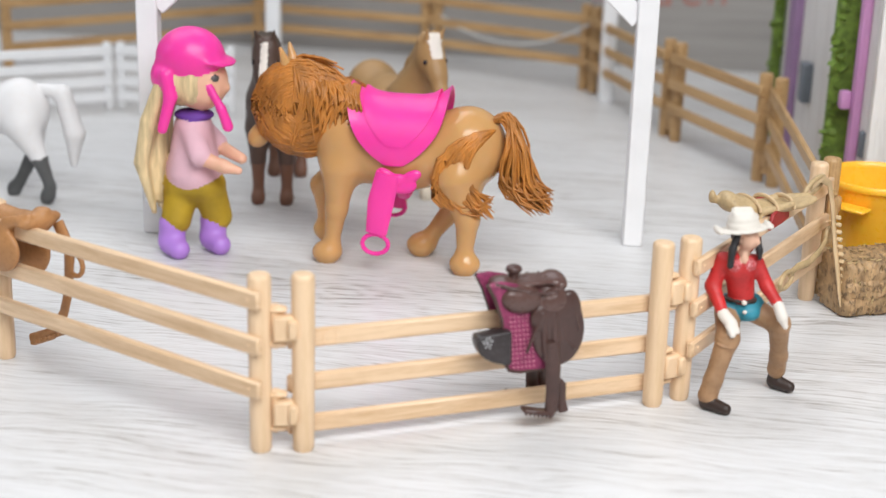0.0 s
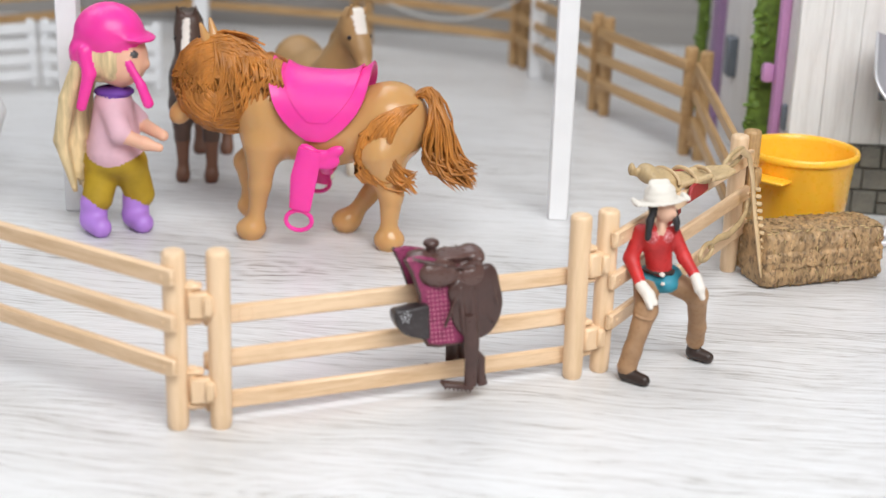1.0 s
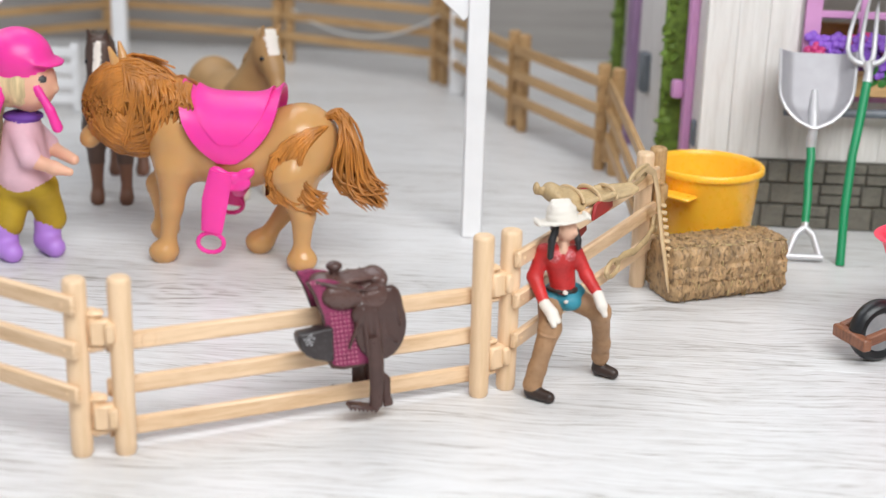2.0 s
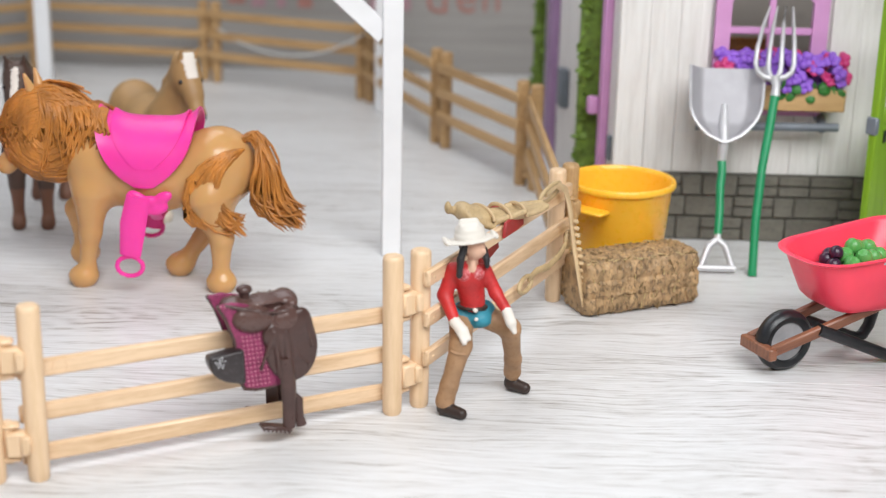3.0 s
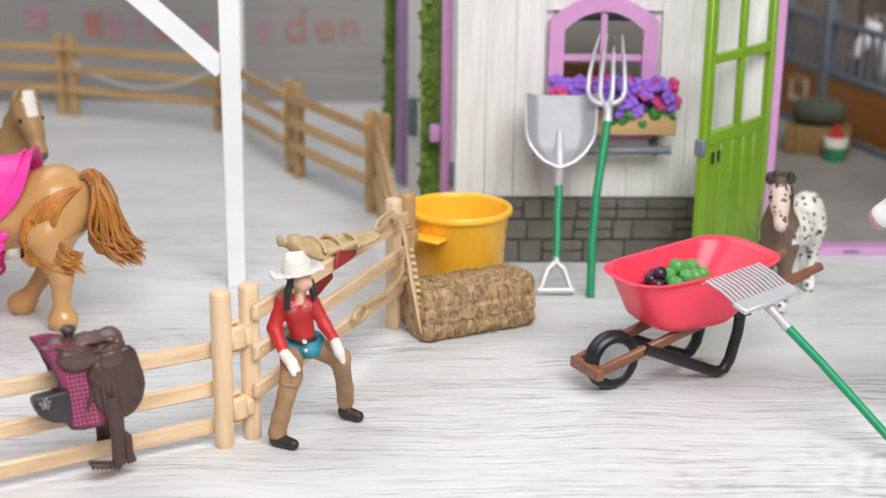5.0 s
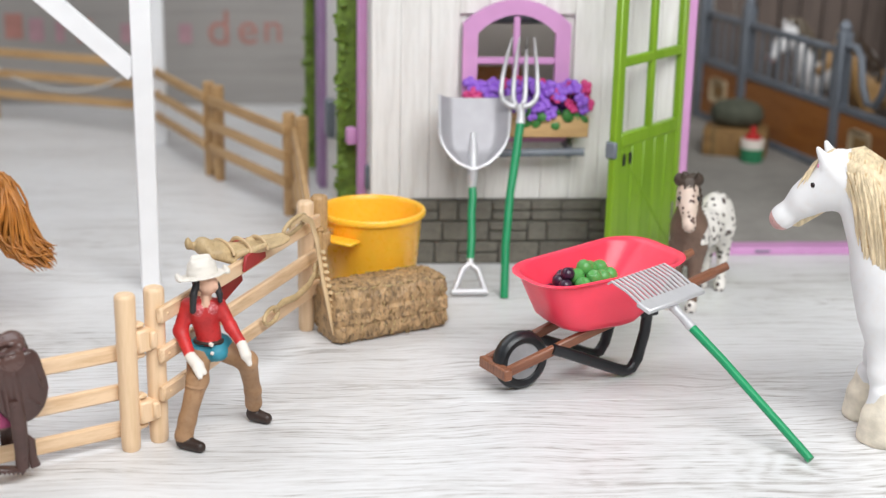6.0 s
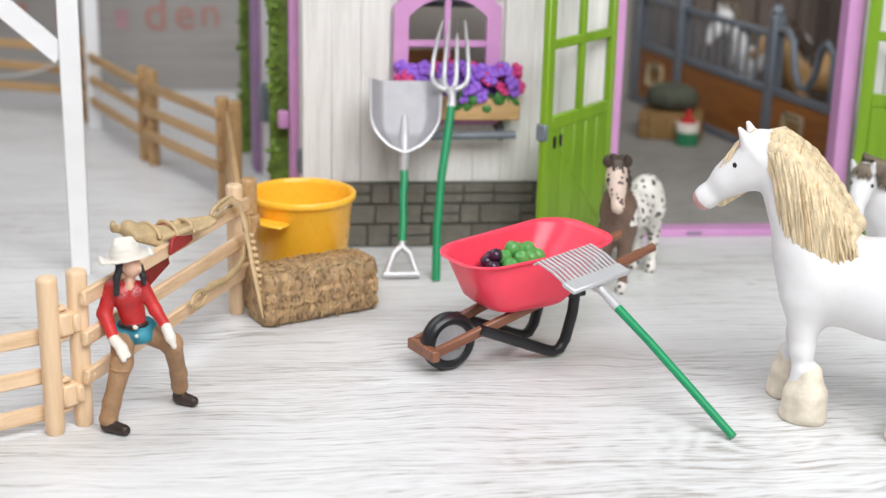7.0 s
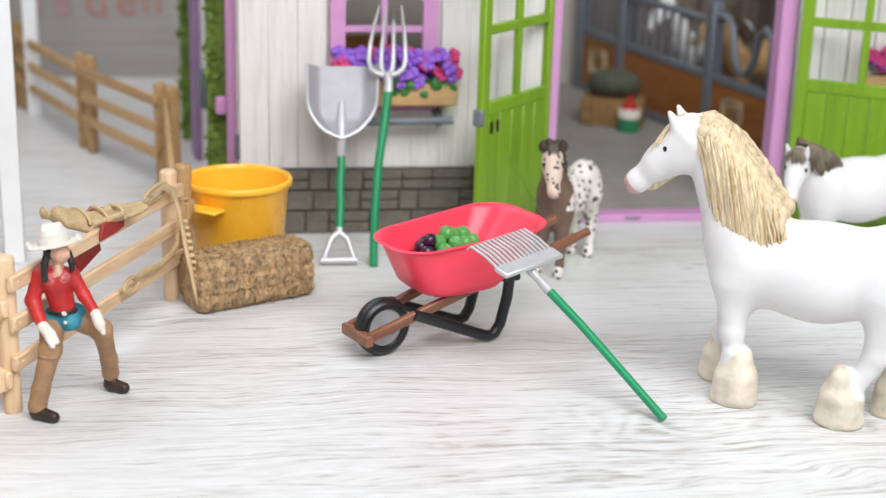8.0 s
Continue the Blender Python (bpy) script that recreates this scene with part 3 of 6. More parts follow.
def fences():
    near = (BEIGE, BEIGE_POST)
    hi, low = (5.45, 3.8, 2.2), (3.94, 2.32, 0.76)
    fence_panel((-6.3, 54.5), PA, (5.68, 4.06, 2.46), -1, near, group="near fence panels")
    bc = fence_panel(PB, PC, low, 1, near, clips=((0, 4.55, -1), (0, 1.45, -1)), swing=-15, group="near fence panels")
    ring = [(1.02 + 0.26 * math.cos(t), 0.30, 3.95 + 0.26 * math.sin(t)) for t in [2 * math.pi * k / 20 for k in range(21)]]
    part("rail_emblem", tubed(ring, 0.022, 6), BEIGE, bc)
    fence_panel(PD, PE, hi, -1, near, clips=((0, 4.45, -1), (0, 1.5, -1)), swing=-25, group="near fence panels")
    far = (TAN_WOOD, TAN_WOOD)
    for a, b, s in (((26.4, 70.0), (25.3, 88.4), 1), ((24.5, 89.6), (19.6, 98.4), 1), ((18.9, 99.8), (13.4, 112.2), 1), ((12.6, 113.2), (0.6, 118.2), 1), ((-0.5, 118.8), (-14.0, 121.0), 1), ((-14.8, 120.4), (-30.0, 106.0), 1)):
        fence_panel(a, b, hi, s, far, label="tan wood-look toy paddock fence panel", group="paddock fence panels", clips=((0, 4.4, -1), (0, 1.4, -1)))
    # white picket fence
    for a, b in (((-25.5, 93.0), (-18.6, 97.6)), ((-18.2, 97.8), (-10.2, 98.6))):
        length, turn = math.hypot(b[0] - a[0], b[1] - a[1]), math.degrees(math.atan2(b[1] - a[1], b[0] - a[0]))
        f = thing("white_fence_panel", "white plastic toy fence panel with slats", "fence", place(*a, 0, 0, 0, turn), "white fence panels")
        for x in (0.25, length - 0.25):
            part("post", boxed((0, 0, 2.3), (0.5, 0.5, 4.6), bevel=0.08), WHITE_PAINT, f, m=place(x, 0))
        for i in range(4):
            part("slat", boxed((0, 0, 0), (length, 0.22, 0.62), bevel=0.05), WHITE_PAINT, f, m=place(length / 2, -0.3, 0.9 + 1.05 * i))


def canopy():
    c = thing("canopy_frame", "white painted riding shelter frame with diagonal braces", "shelter")
    fr, fl, br, bl = (17.6, 75.4), (-6.3, 71.8), (14.5, 109.4), (-9.6, 106.4)
    top = 19.0
    for x, y in (fr, fl, br, bl):
        part("post", boxed((0, 0, top / 2), (1.02, 1.02, top), bevel=0.07), WHITE_PAINT, c, m=place(x, y, 0, 0, 0, 6))
    for (x1, y1), (x2, y2) in ((fl, fr), (bl, br), (fl, bl), (fr, br)):
        d = Vector((x2 - x1, y2 - y1, 0))
        part("beam", boxed((0, 0, 0), (d.length + 1, 0.9, 0.9), bevel=0.06), WHITE_PAINT, c, m=place((x1 + x2) / 2, (y1 + y2) / 2, top + 0.45, 0, 0, math.degrees(math.atan2(d.y, d.x))))
        d.normalize()
        for (x, y), s in (((x1, y1), 1), ((x2, y2), -1)):
            if abs(d.x) > abs(d.y):
                a, b = Vector((x, y, 11.4)) + d * s * 0.4, Vector((x, y, top)) + d * s * 8.6
                mid, v = (a + b) / 2, b - a
                rot = v.to_track_quat("X", "Z").to_matrix()
                part("brace", boxed(mid, (v.length, 0.55, 1.0), rot, bevel=0.05), WHITE_PAINT, c)
    pts = []
    for i in range(25):
        u = i / 24
        pts.append((13.3 - 12.4 * u, 111.6 + 6.0 * u, 5.5 - 1.1 * u - 4 * 2.0 * u * (1 - u)))
    tagged(part("hanging_rope", tubed(pts, 0.09, 8), ROPE), "white rope slung between the paddock fence posts", "rope")


# ---- the stable building ----
FY = 79.4


def stable():
    st = thing("stable_building", "white plank toy stable with lilac trim and grey stone plinth", "building")
    # the opening of the window goes through the wall
    bm = bmesh.new()
    wx0, wx1, wz0, wz1 = 34.75, 39.15, 7.6, 13.9
    for c, s in (((31.9, FY + 0.75, 9.5), (5.5, 0.5, 19)), (((wx1 + 46.4) / 2 + 0.05, FY + 0.75, 9.5), (46.4 - wx1, 0.5, 19)), ((36.95, FY + 0.75, wz0 / 2), (4.6, 0.5, wz0)), ((36.95, FY + 0.75, (wz1 + 19) / 2), (4.6, 0.5, 19 - wz1))):
        box(bm, c, s)
    wall = part("front_wall", bm, FACADE, st, "white vertical plank wall")
    x = 29.2
    while x < 46.0:
        w = min(1.56, 46.2 - x)
        cut = x + w > wx0 + 0.1 and x < wx1 - 0.1
        for z0, z1 in (((3.7, wz0), (wz1, 19.0)) if cut else ((3.7, 19.0),)):
            part("plank", boxed((0, 0, 0), (w - 0.01, 0.28, z1 - z0), bevel=0.02), FACADE, wall, m=place(x + w / 2, FY + 0.36, (z0 + z1) / 2))
        x += 1.56
    # stone plinth
    plinth = part("plinth", boxed((37.7, FY + 0.35, 1.85), (16.9, 0.6, 3.7)), MORTAR, st, "dark grey stone plinth")
    rng = random.Random(11)
    z = 0.03
    for row, hgt in enumerate((1.3, 1.15, 1.15)):
        x = 29.25
        while x < 45.8:
            w = min(rng.uniform(1.0, 2.6), 46.1 - x)
            if w < 0.5:
                break
            split = rng.random() < 0.35
            pieces = [(z, hgt * 0.48), (z + hgt * 0.5, hgt * 0.48)] if split else [(z, hgt * 0.97)]
            for z0, hh in pieces:
                part("stone", boxed((0, 0, 0), (w - 0.07, 0.22, hh - 0.05), bevel=0.06), STONE, plinth, m=place(x + w / 2, FY + rng.uniform(-0.05, 0.02), z0 + hh / 2))
            x += w
        z += hgt + 0.02
    # window: lilac arched frame, bars and panes
    win = thing("window_1", "lilac arched stable window with glazing bars", "window", kind="structure")
    ox0, ox1, oz0 = 34.05, 39.85, 7.0
    def arch(x0, x1, z0, zs, rise, n=10):
        pts = [(x0, z0), (x1, z0)]
        for i in range(n + 1):
            u = i / n
            pts.append((x1 + (x0 - x1) * u, zs + rise * math.sin(math.pi * u) ** 0.8))
        return pts
    outer, inner = arch(ox0, ox1, oz0, 13.4, 1.3), arch(34.85, 39.05, 7.7, 12.9, 1.0)
    bm = bmesh.new()
    for y in (0, 0.5):
        vo = [bm.verts.new((x, FY - 0.15 + y, z)) for x, z in outer]
        vi = [bm.verts.new((x, FY - 0.15 + y, z)) for x, z in inner]
        n = len(vo)
        for i in range(n):
            bm.faces.new((vo[i], vo[(i + 1) % n], vi[(i + 1) % n], vi[i]))
        if y == 0:
            front = (vo, vi)
    for (a, b) in zip(front, (vo, vi)):
        for i in range(n):
            j = (i + 1) % n
            bm.faces.new((a[i], a[j], b[j], b[i]))
    part("window_frame", bm, PINK, win, angle=30)
    part("glazing_bar", boxed((36.95, FY + 0.1, 10.6), (0.34, 0.3, 6.4), bevel=0.05), PINK, win)
    for z in (9.4, 11.4):
        part("glazing_bar", boxed((36.95, FY + 0.12, z), (4.3, 0.26, 0.36), bevel=0.05), PINK, win)
    for x in (35.85, 38.05):
        for z in (8.55, 10.4, 12.5):
            p = part("pane", boxed((x, FY + 0.3, z), (1.9, 0.05, 1.7)), GLASS_DARK, win)
            p.visible_shadow = False
    # flower box and rail
    fb = thing("flower_box", "light oak window box with violet and magenta flowers", "flower box")
    part("trough", boxed((38.2, FY - 0.75, 8.1), (5.2, 1.5, 1.15), bevel=0.06), BOX_WOOD, fb)
    rng = random.Random(5)
    def flower(mat, c, r):
        bm = bmesh.new()
        for k in range(5):
            a = 2 * math.pi * k / 5 + rng.random()
            d = Vector((math.cos(a) * r * 0.62, 0, math.sin(a) * r * 0.62))
            mm = Matrix.Translation(d) @ Matrix.Diagonal((r * 0.55, r * 0.3, r * 0.55, 1))
            bmesh.ops.create_icosphere(bm, subdivisions=2, radius=1.0, matrix=mm)
        bmesh.ops.create_icosphere(bm, subdivisions=1, radius=r * 0.25, matrix=Matrix.Translation((0, -r * 0.2, 0)))
        part("flower", bm, mat, fb, m=place(*c, rng.uniform(-50, -10), 0, rng.uniform(-30, 30)))
    for i in range(96):
        x = rng.uniform(34.4, 41.0)
        mat = FLOWER_PINK if rng.random() < 0.16 or x > 40.5 else FLOWER_VIOLET
        flower(mat, (x, FY - rng.uniform(0.2, 1.6 if x > 37.6 else 0.75), rng.uniform(8.8, 10.25)), rng.uniform(0.32, 0.44))
    for i in range(18):
        x = rng.uniform(37.3, 41.0)
        bm = bmesh.new()
        bmesh.ops.create_icosphere(bm, subdivisions=2, radius=1.0, matrix=Matrix.Diagonal((0.34, 0.10, 0.26, 1)))
        part("leaf", bm, LEAF, fb, m=place(x, FY - rng.uniform(0.9, 1.7), rng.uniform(8.2, 8.95), rng.uniform(-50, 30), rng.uniform(-60, 60), rng.uniform(-40, 40)))
    fb2 = thing("flower_box", "light oak window box with magenta flowers behind the door", "flower box")
    part("trough", boxed((65.9, FY - 0.05, 8.3), (3.0, 0.75, 1.2), bevel=0.06), BOX_WOOD, fb2)
    fb, keep = fb2, fb
    for i in range(16):
        flower(FLOWER_PINK if i % 4 else FLOWER_VIOLET, (rng.uniform(64.7, 67.0), FY - rng.uniform(-0.1, 0.3), rng.uniform(9.1, 10.4)), rng.uniform(0.28, 0.4))
    fb = keep
    rail = thing("tether_rail", "grey tether rail under the window", "rail")
    part("bar", tubed([(33.3, FY - 0.9, 6.5), (40.7, FY - 0.9, 6.6)], 0.23, 12), GREY, rail)
    for x in (34.3, 39.9):
        part("bracket", tubed([(x, FY + 0.2, 6.9), (x, FY - 0.3, 6.85), (x, FY - 0.9, 6.42)], [0.3, 0.26, 0.22], 10), GREY, rail)
    # door jambs, threshold, right-hand facade
    for x, w in ((46.5, 0.5), (59.75, 0.9)):
        part("door_jamb", boxed((x, 80.2, 9.5), (w, 1.3, 19), bevel=0.08), PINK, st, "lilac door jamb")
    part("threshold", boxed((53.25, 81.3, 0.22), (12.1, 1.2, 0.44), bevel=0.05), PINK, st, "lilac door sill")
    part("threshold_clip", boxed((51.8, 80.66, 0.25), (0.9, 0.08, 0.1)), GREY, st)
    part("stable_floor", boxed((58, 101.3, 0.15), (30, 38.6, 0.3)), STABLE_FLOOR, st, "grey sandy floor")
    right = part("side_facade", boxed((68.4, FY + 1.0, 9.5), (16.3, 0.5, 19)), FACADE, st)
    for i in range(10):
        part("plank", boxed((0, 0, 0), (1.5, 0.25, 15.3), bevel=0.05), FACADE, right, m=place(61.2 + 1.56 * i, FY + 0.64, 11.35))
    # slanting left side wall with two lilac bays and ivy
    d = Vector((-3.6, 23.2, 0))
    length, turn = d.length, math.degrees(math.atan2(d.y, d.x))
    side = part("side_wall", boxed((length / 2, -0.3, 9.5), (length, 0.6, 19)), FACADE, st, m=place(29.35, 79.7, 0, 0, 0, turn))
    for y0, w in ((2.6, 0.7), (17.5, 1.8)):
        part("lilac_post", boxed((y0, 0.22, 9.5), (w, 0.5, 19), bevel=0.08), PINK if y0 < 9 else PURPLE, side)
    part("corner_hinge", boxed((1.2, 0.1, 4.6), (0.6, 0.3, 1.4), bevel=0.1), GREY, side)
    part("corner_hinge", boxed((13.5, 0.25, 5.4), (1.2, 0.6, 2.4), bevel=0.1), GREY, side)
    part("knob", boxed((3.0, 0.75, 6.6), (0.7, 0.6, 1.0), bevel=0.2, seg=2), PINK, side)
    # ivy-edged green leaves of the side doors
    for y0, hgt, out in ((4.4, 14.2, 1.3), (21.5, 19.0, 0.7)):
        rng = random.Random(int(y0))
        leafy = part("ivy_door", boxed((y0, out / 2, hgt / 2 + 0.2), (0.5, out, hgt), bevel=0.1), VINE, side, "green side door edged with ivy")
        bm = bmesh.new()
        for i in range(70):
            z = rng.uniform(0.4, hgt)
            r = rng.uniform(0.16, 0.34)
            bmesh.ops.create_icosphere(bm, subdivisions=1, radius=1.0, matrix=Matrix.Translation((y0 - 0.3 + rng.uniform(-0.15, 0.15), out + rng.uniform(-0.5, 0.1) + 0.12 * math.sin(z * 2), z)) @ Euler((rng.random() * 3, rng.random() * 3, rng.random() * 3)).to_matrix().to_4x4() @ Matrix.Diagonal((r * 0.4, r, r, 1)))
        part("ivy", bm, VINE, leafy, "clumps of dark ivy")
    # interior shell
    part("inner_wall", boxed((52, 120.6, 9.5), (18, 0.8, 19)), INNER_WALL, st)
    part("inner_partition", boxed((46.9, 100.5, 9.5), (0.5, 38.5, 19)), INNER_WALL, st)
    part("room_divider", boxed((38, 90.0, 9.5), (17, 0.5, 19)), INNER_WALL, st, "warm grey wall behind the window")
    part("inner_rail", tubed([(33, 85.0, 12.9), (41, 85.0, 12.9)], 0.3, 10), GREY, st, "grey rail inside the stable")
    part("inner_panel", boxed((36.6, 87.0, 4.9), (3.4, 0.4, 9.8), bevel=0.05), RUST, st, "rust-brown panel inside the stable")
    planks = part("plank_back_wall", boxed((73.5, 104, 9.5), (0.6, 33, 19)), DARK_PLANK, st, "dark vertical plank wall")
    for i in range(18):
        part("plank", boxed((0, 0, 0), (0.4, 1.7, 18.6), bevel=0.08), DARK_PLANK, planks, m=place(73.1, 89.2 + 1.82 * i, 9.5))
    for i in range(8):
        part("plank", boxed((0, 0, 0), (1.7, 0.4, 18.6), bevel=0.08), DARK_PLANK, planks, m=place(59.5 + 1.82 * i, 120.2, 9.5))


def door_leaf(hinge, free, label, mid=7.5):
    (x1, y1), (x2, y2) = hinge, free
    w, turn = math.hypot(x2 - x1, y2 - y1), math.degrees(math.atan2(y2 - y1, x2 - x1))
    d = thing("stable_door", label, "door", place(x1, y1, 0.5, 0, 0, turn), "stable doors")
    top, t = 16.6, 0.42
    for x in (0.33, w - 0.33):
        part("stile", boxed((x, 0, top / 2), (0.66, t, top), bevel=0.06), GREEN, d)
    bw = (w - 1.32) / 5
    for i in range(5):
        part("board", boxed((0.66 + bw * (i + 0.5), 0, (mid + 0.4) / 2), (bw - 0.03, t * 0.7, mid - 0.3), bevel=0.04), GREEN, d)
    for z in (0.35, mid):
        part("cross_rail", boxed((w / 2, 0, z), (w - 1.3, t * 0.96, 0.7), bevel=0.05), GREEN, d)
    ang = math.atan2(mid - 1.2, w - 1.4)
    for s in (1, -1):
        part("brace", boxed((w / 2, s * t * 0.36, mid / 2 + 0.1), (math.hypot(mid - 1.4, w - 1.5), 0.06, 0.12), Euler((0, -ang, 0)).to_matrix(), bevel=0.02), GREEN, d)
    part("glazing_bar", boxed((w / 2, 0, (mid + top) / 2), (0.42, t * 0.8, top - mid - 0.4), bevel=0.05), GREEN, d)
    for z in (11.6, top - 0.3):
        part("glazing_bar", boxed((w / 2, 0, z), (w - 1.2, t * 0.82, 0.5 if z < 15 else 0.7), bevel=0.05), GREEN, d)
    part("latch", boxed((w - 0.05, -0.05, 7.1), (0.32, 0.6, 0.9), bevel=0.08), GREY, d, "grey latch")
    for x in (w - 1.0, w - 1.6):
        for s in (1, -1):
            part("slot", boxed((x, s * t * 0.37, 6.45), (0.26, 0.08, 0.62)), BLACK, d)
    return d


def stall():
    """The stall front runs back through the stable: rust panels, grey rails and bars."""
    a, b = Vector((57.3, 119.2, 0.3)), Vector((65.2, 86.0, 0.3))
    d = b - a
    length, turn = d.length, math.degrees(math.atan2(d.y, d.x))
    s = thing("stall_front", "grey-framed stall front with rust panels and bars", "stall", place(a.x, a.y, a.z, 0, 0, turn))
    stops = (0.8, 7.8, 20.8, length)
    for x in stops:
        part("post", boxed((0, 0, 5.0), (0.9, 0.9, 10.0), bevel=0.12), GREY, s, m=place(x, 0, 0))
        part("post_cap", lathe([(0.35, 0), (0.45, 0.25), (0.3, 0.6), (0.05, 0.75)], 12), GREY, s, m=place(x, 0, 10.0))
    for i, (x0, x1) in enumerate(zip(stops, stops[1:])):
        x, w = (x0 + x1) / 2, x1 - x0
        panel = part("panel", boxed((0, 0, 0), (w - 0.85, 0.3, 3.9), bevel=0.05), RUST, s, m=place(x, 0, 2.5))
        if i != 1:
            sx = 0.0 if i == 0 else x0 + 3.4 - x
            plate = part("sign_plate", boxed((sx, -0.22, 0.3), (2.3, 0.08, 1.9), bevel=0.3, seg=2), PALE_SIGN, panel)
            part("sign_mark", boxed((sx, -0.28, 0.3), (1.5, 0.05, 0.9), bevel=0.02), CRATE, plate)
        for z, hh in ((0.3, 0.6), (4.75, 0.55)) + (((8.6, 0.45),) if i < 2 else ()):
            part("rail", boxed((0, 0, 0), (w - 0.8, 0.5, hh), bevel=0.08), GREY, s, m=place(x, 0, z))
        if i < 2:
            n = 5 if i == 0 else 10
            for k in range(n):
                part("bar", tubed([(0, 0, 4.9), (0, 0, 8.5)], 0.14, 8), GREY, s, m=place(x0 + 0.45 + (k + 0.5) * (w - 0.9) / n, 0, 0))
        else:
            pts = [(0.4, 0, 9.0), (1.5, 0, 9.1), (2.2, 0, 8.5), (2.7, 0, 6.6), (3.4, 0, 5.6), (4.3, 0, 5.6), (5.0, 0, 6.6), (5.5, 0, 8.5), (6.2, 0, 9.0), (7.0, 0, 8.4), (7.2, 0, 4.9)]
            part("neck_bow", tubed(pts, 0.26, 10), GREY, s, "curved grey neck opening", m=place(x0, 0, 0))
            for k in (0.9, 8.2, 9.4, 10.6, 11.8):
                part("bar", tubed([(0, 0, 4.9), (0, 0, 8.5)], 0.14, 8), GREY, s, m=place(x0 + k, 0, 0))
    crate = thing("straw_crate", "brown straw crate on the stable floor", "crate", place(56.9, 105.2, 0.3, 0, 0, -20))
    part("crate_body", boxed((0, 0, 1.0), (4.6, 3.0, 2.0), bevel=0.2, seg=2), CRATE, crate)
    for x in (-1.5, 1.5):
        part("crate_band", boxed((x, 0, 1.0), (0.3, 3.06, 2.05), bevel=0.04), HAY_DARK, crate)
    sack = formed("feed_sack", [ell((0.3, 0, 1.0), (1.75, 1.4, 1.05), 0, 0.3), cap((-0.8, 0, 0.9), 0.8, (1.4, 0, 0.9), 0.8, 0, 0.5)], [BURLAP], 0.16, m=place(56.6, 105.4, 2.3, 0, 0, -20))
    tagged(sack, "dark green round feed sack on the crate", "sack")
    tub = thing("treat_tub", "small green and white tub with red lid", "tub", place(57.4, 102.6, 0.3))
    part("tub_body", lathe([(0.78, 0), (0.82, 0.1), (0.82, 1.0)], 20), material("tub_green", (0.03, 0.22, 0.10), 0.4), tub)
    part("tub_band", lathe([(0.83, 1.0), (0.83, 1.6), (0.8, 1.65)], 20), C_GLOVE, tub)
    part("tub_lid", lathe([(0.6, 1.66), (0.55, 1.9), (0.25, 2.0), (0.22, 2.5), (0.1, 2.6)], 16), C_RED, tub, "red lid")


room()
letters()
fences()
canopy()
stable()
door_leaf((46.3, 79.9), (41.45, 74.6), "green stable door standing open, with window panes above boards")
door_leaf((60.2, 78.9), (66.3, 75.2), "green stable door standing half open before the white wall", 8.05)
stall()


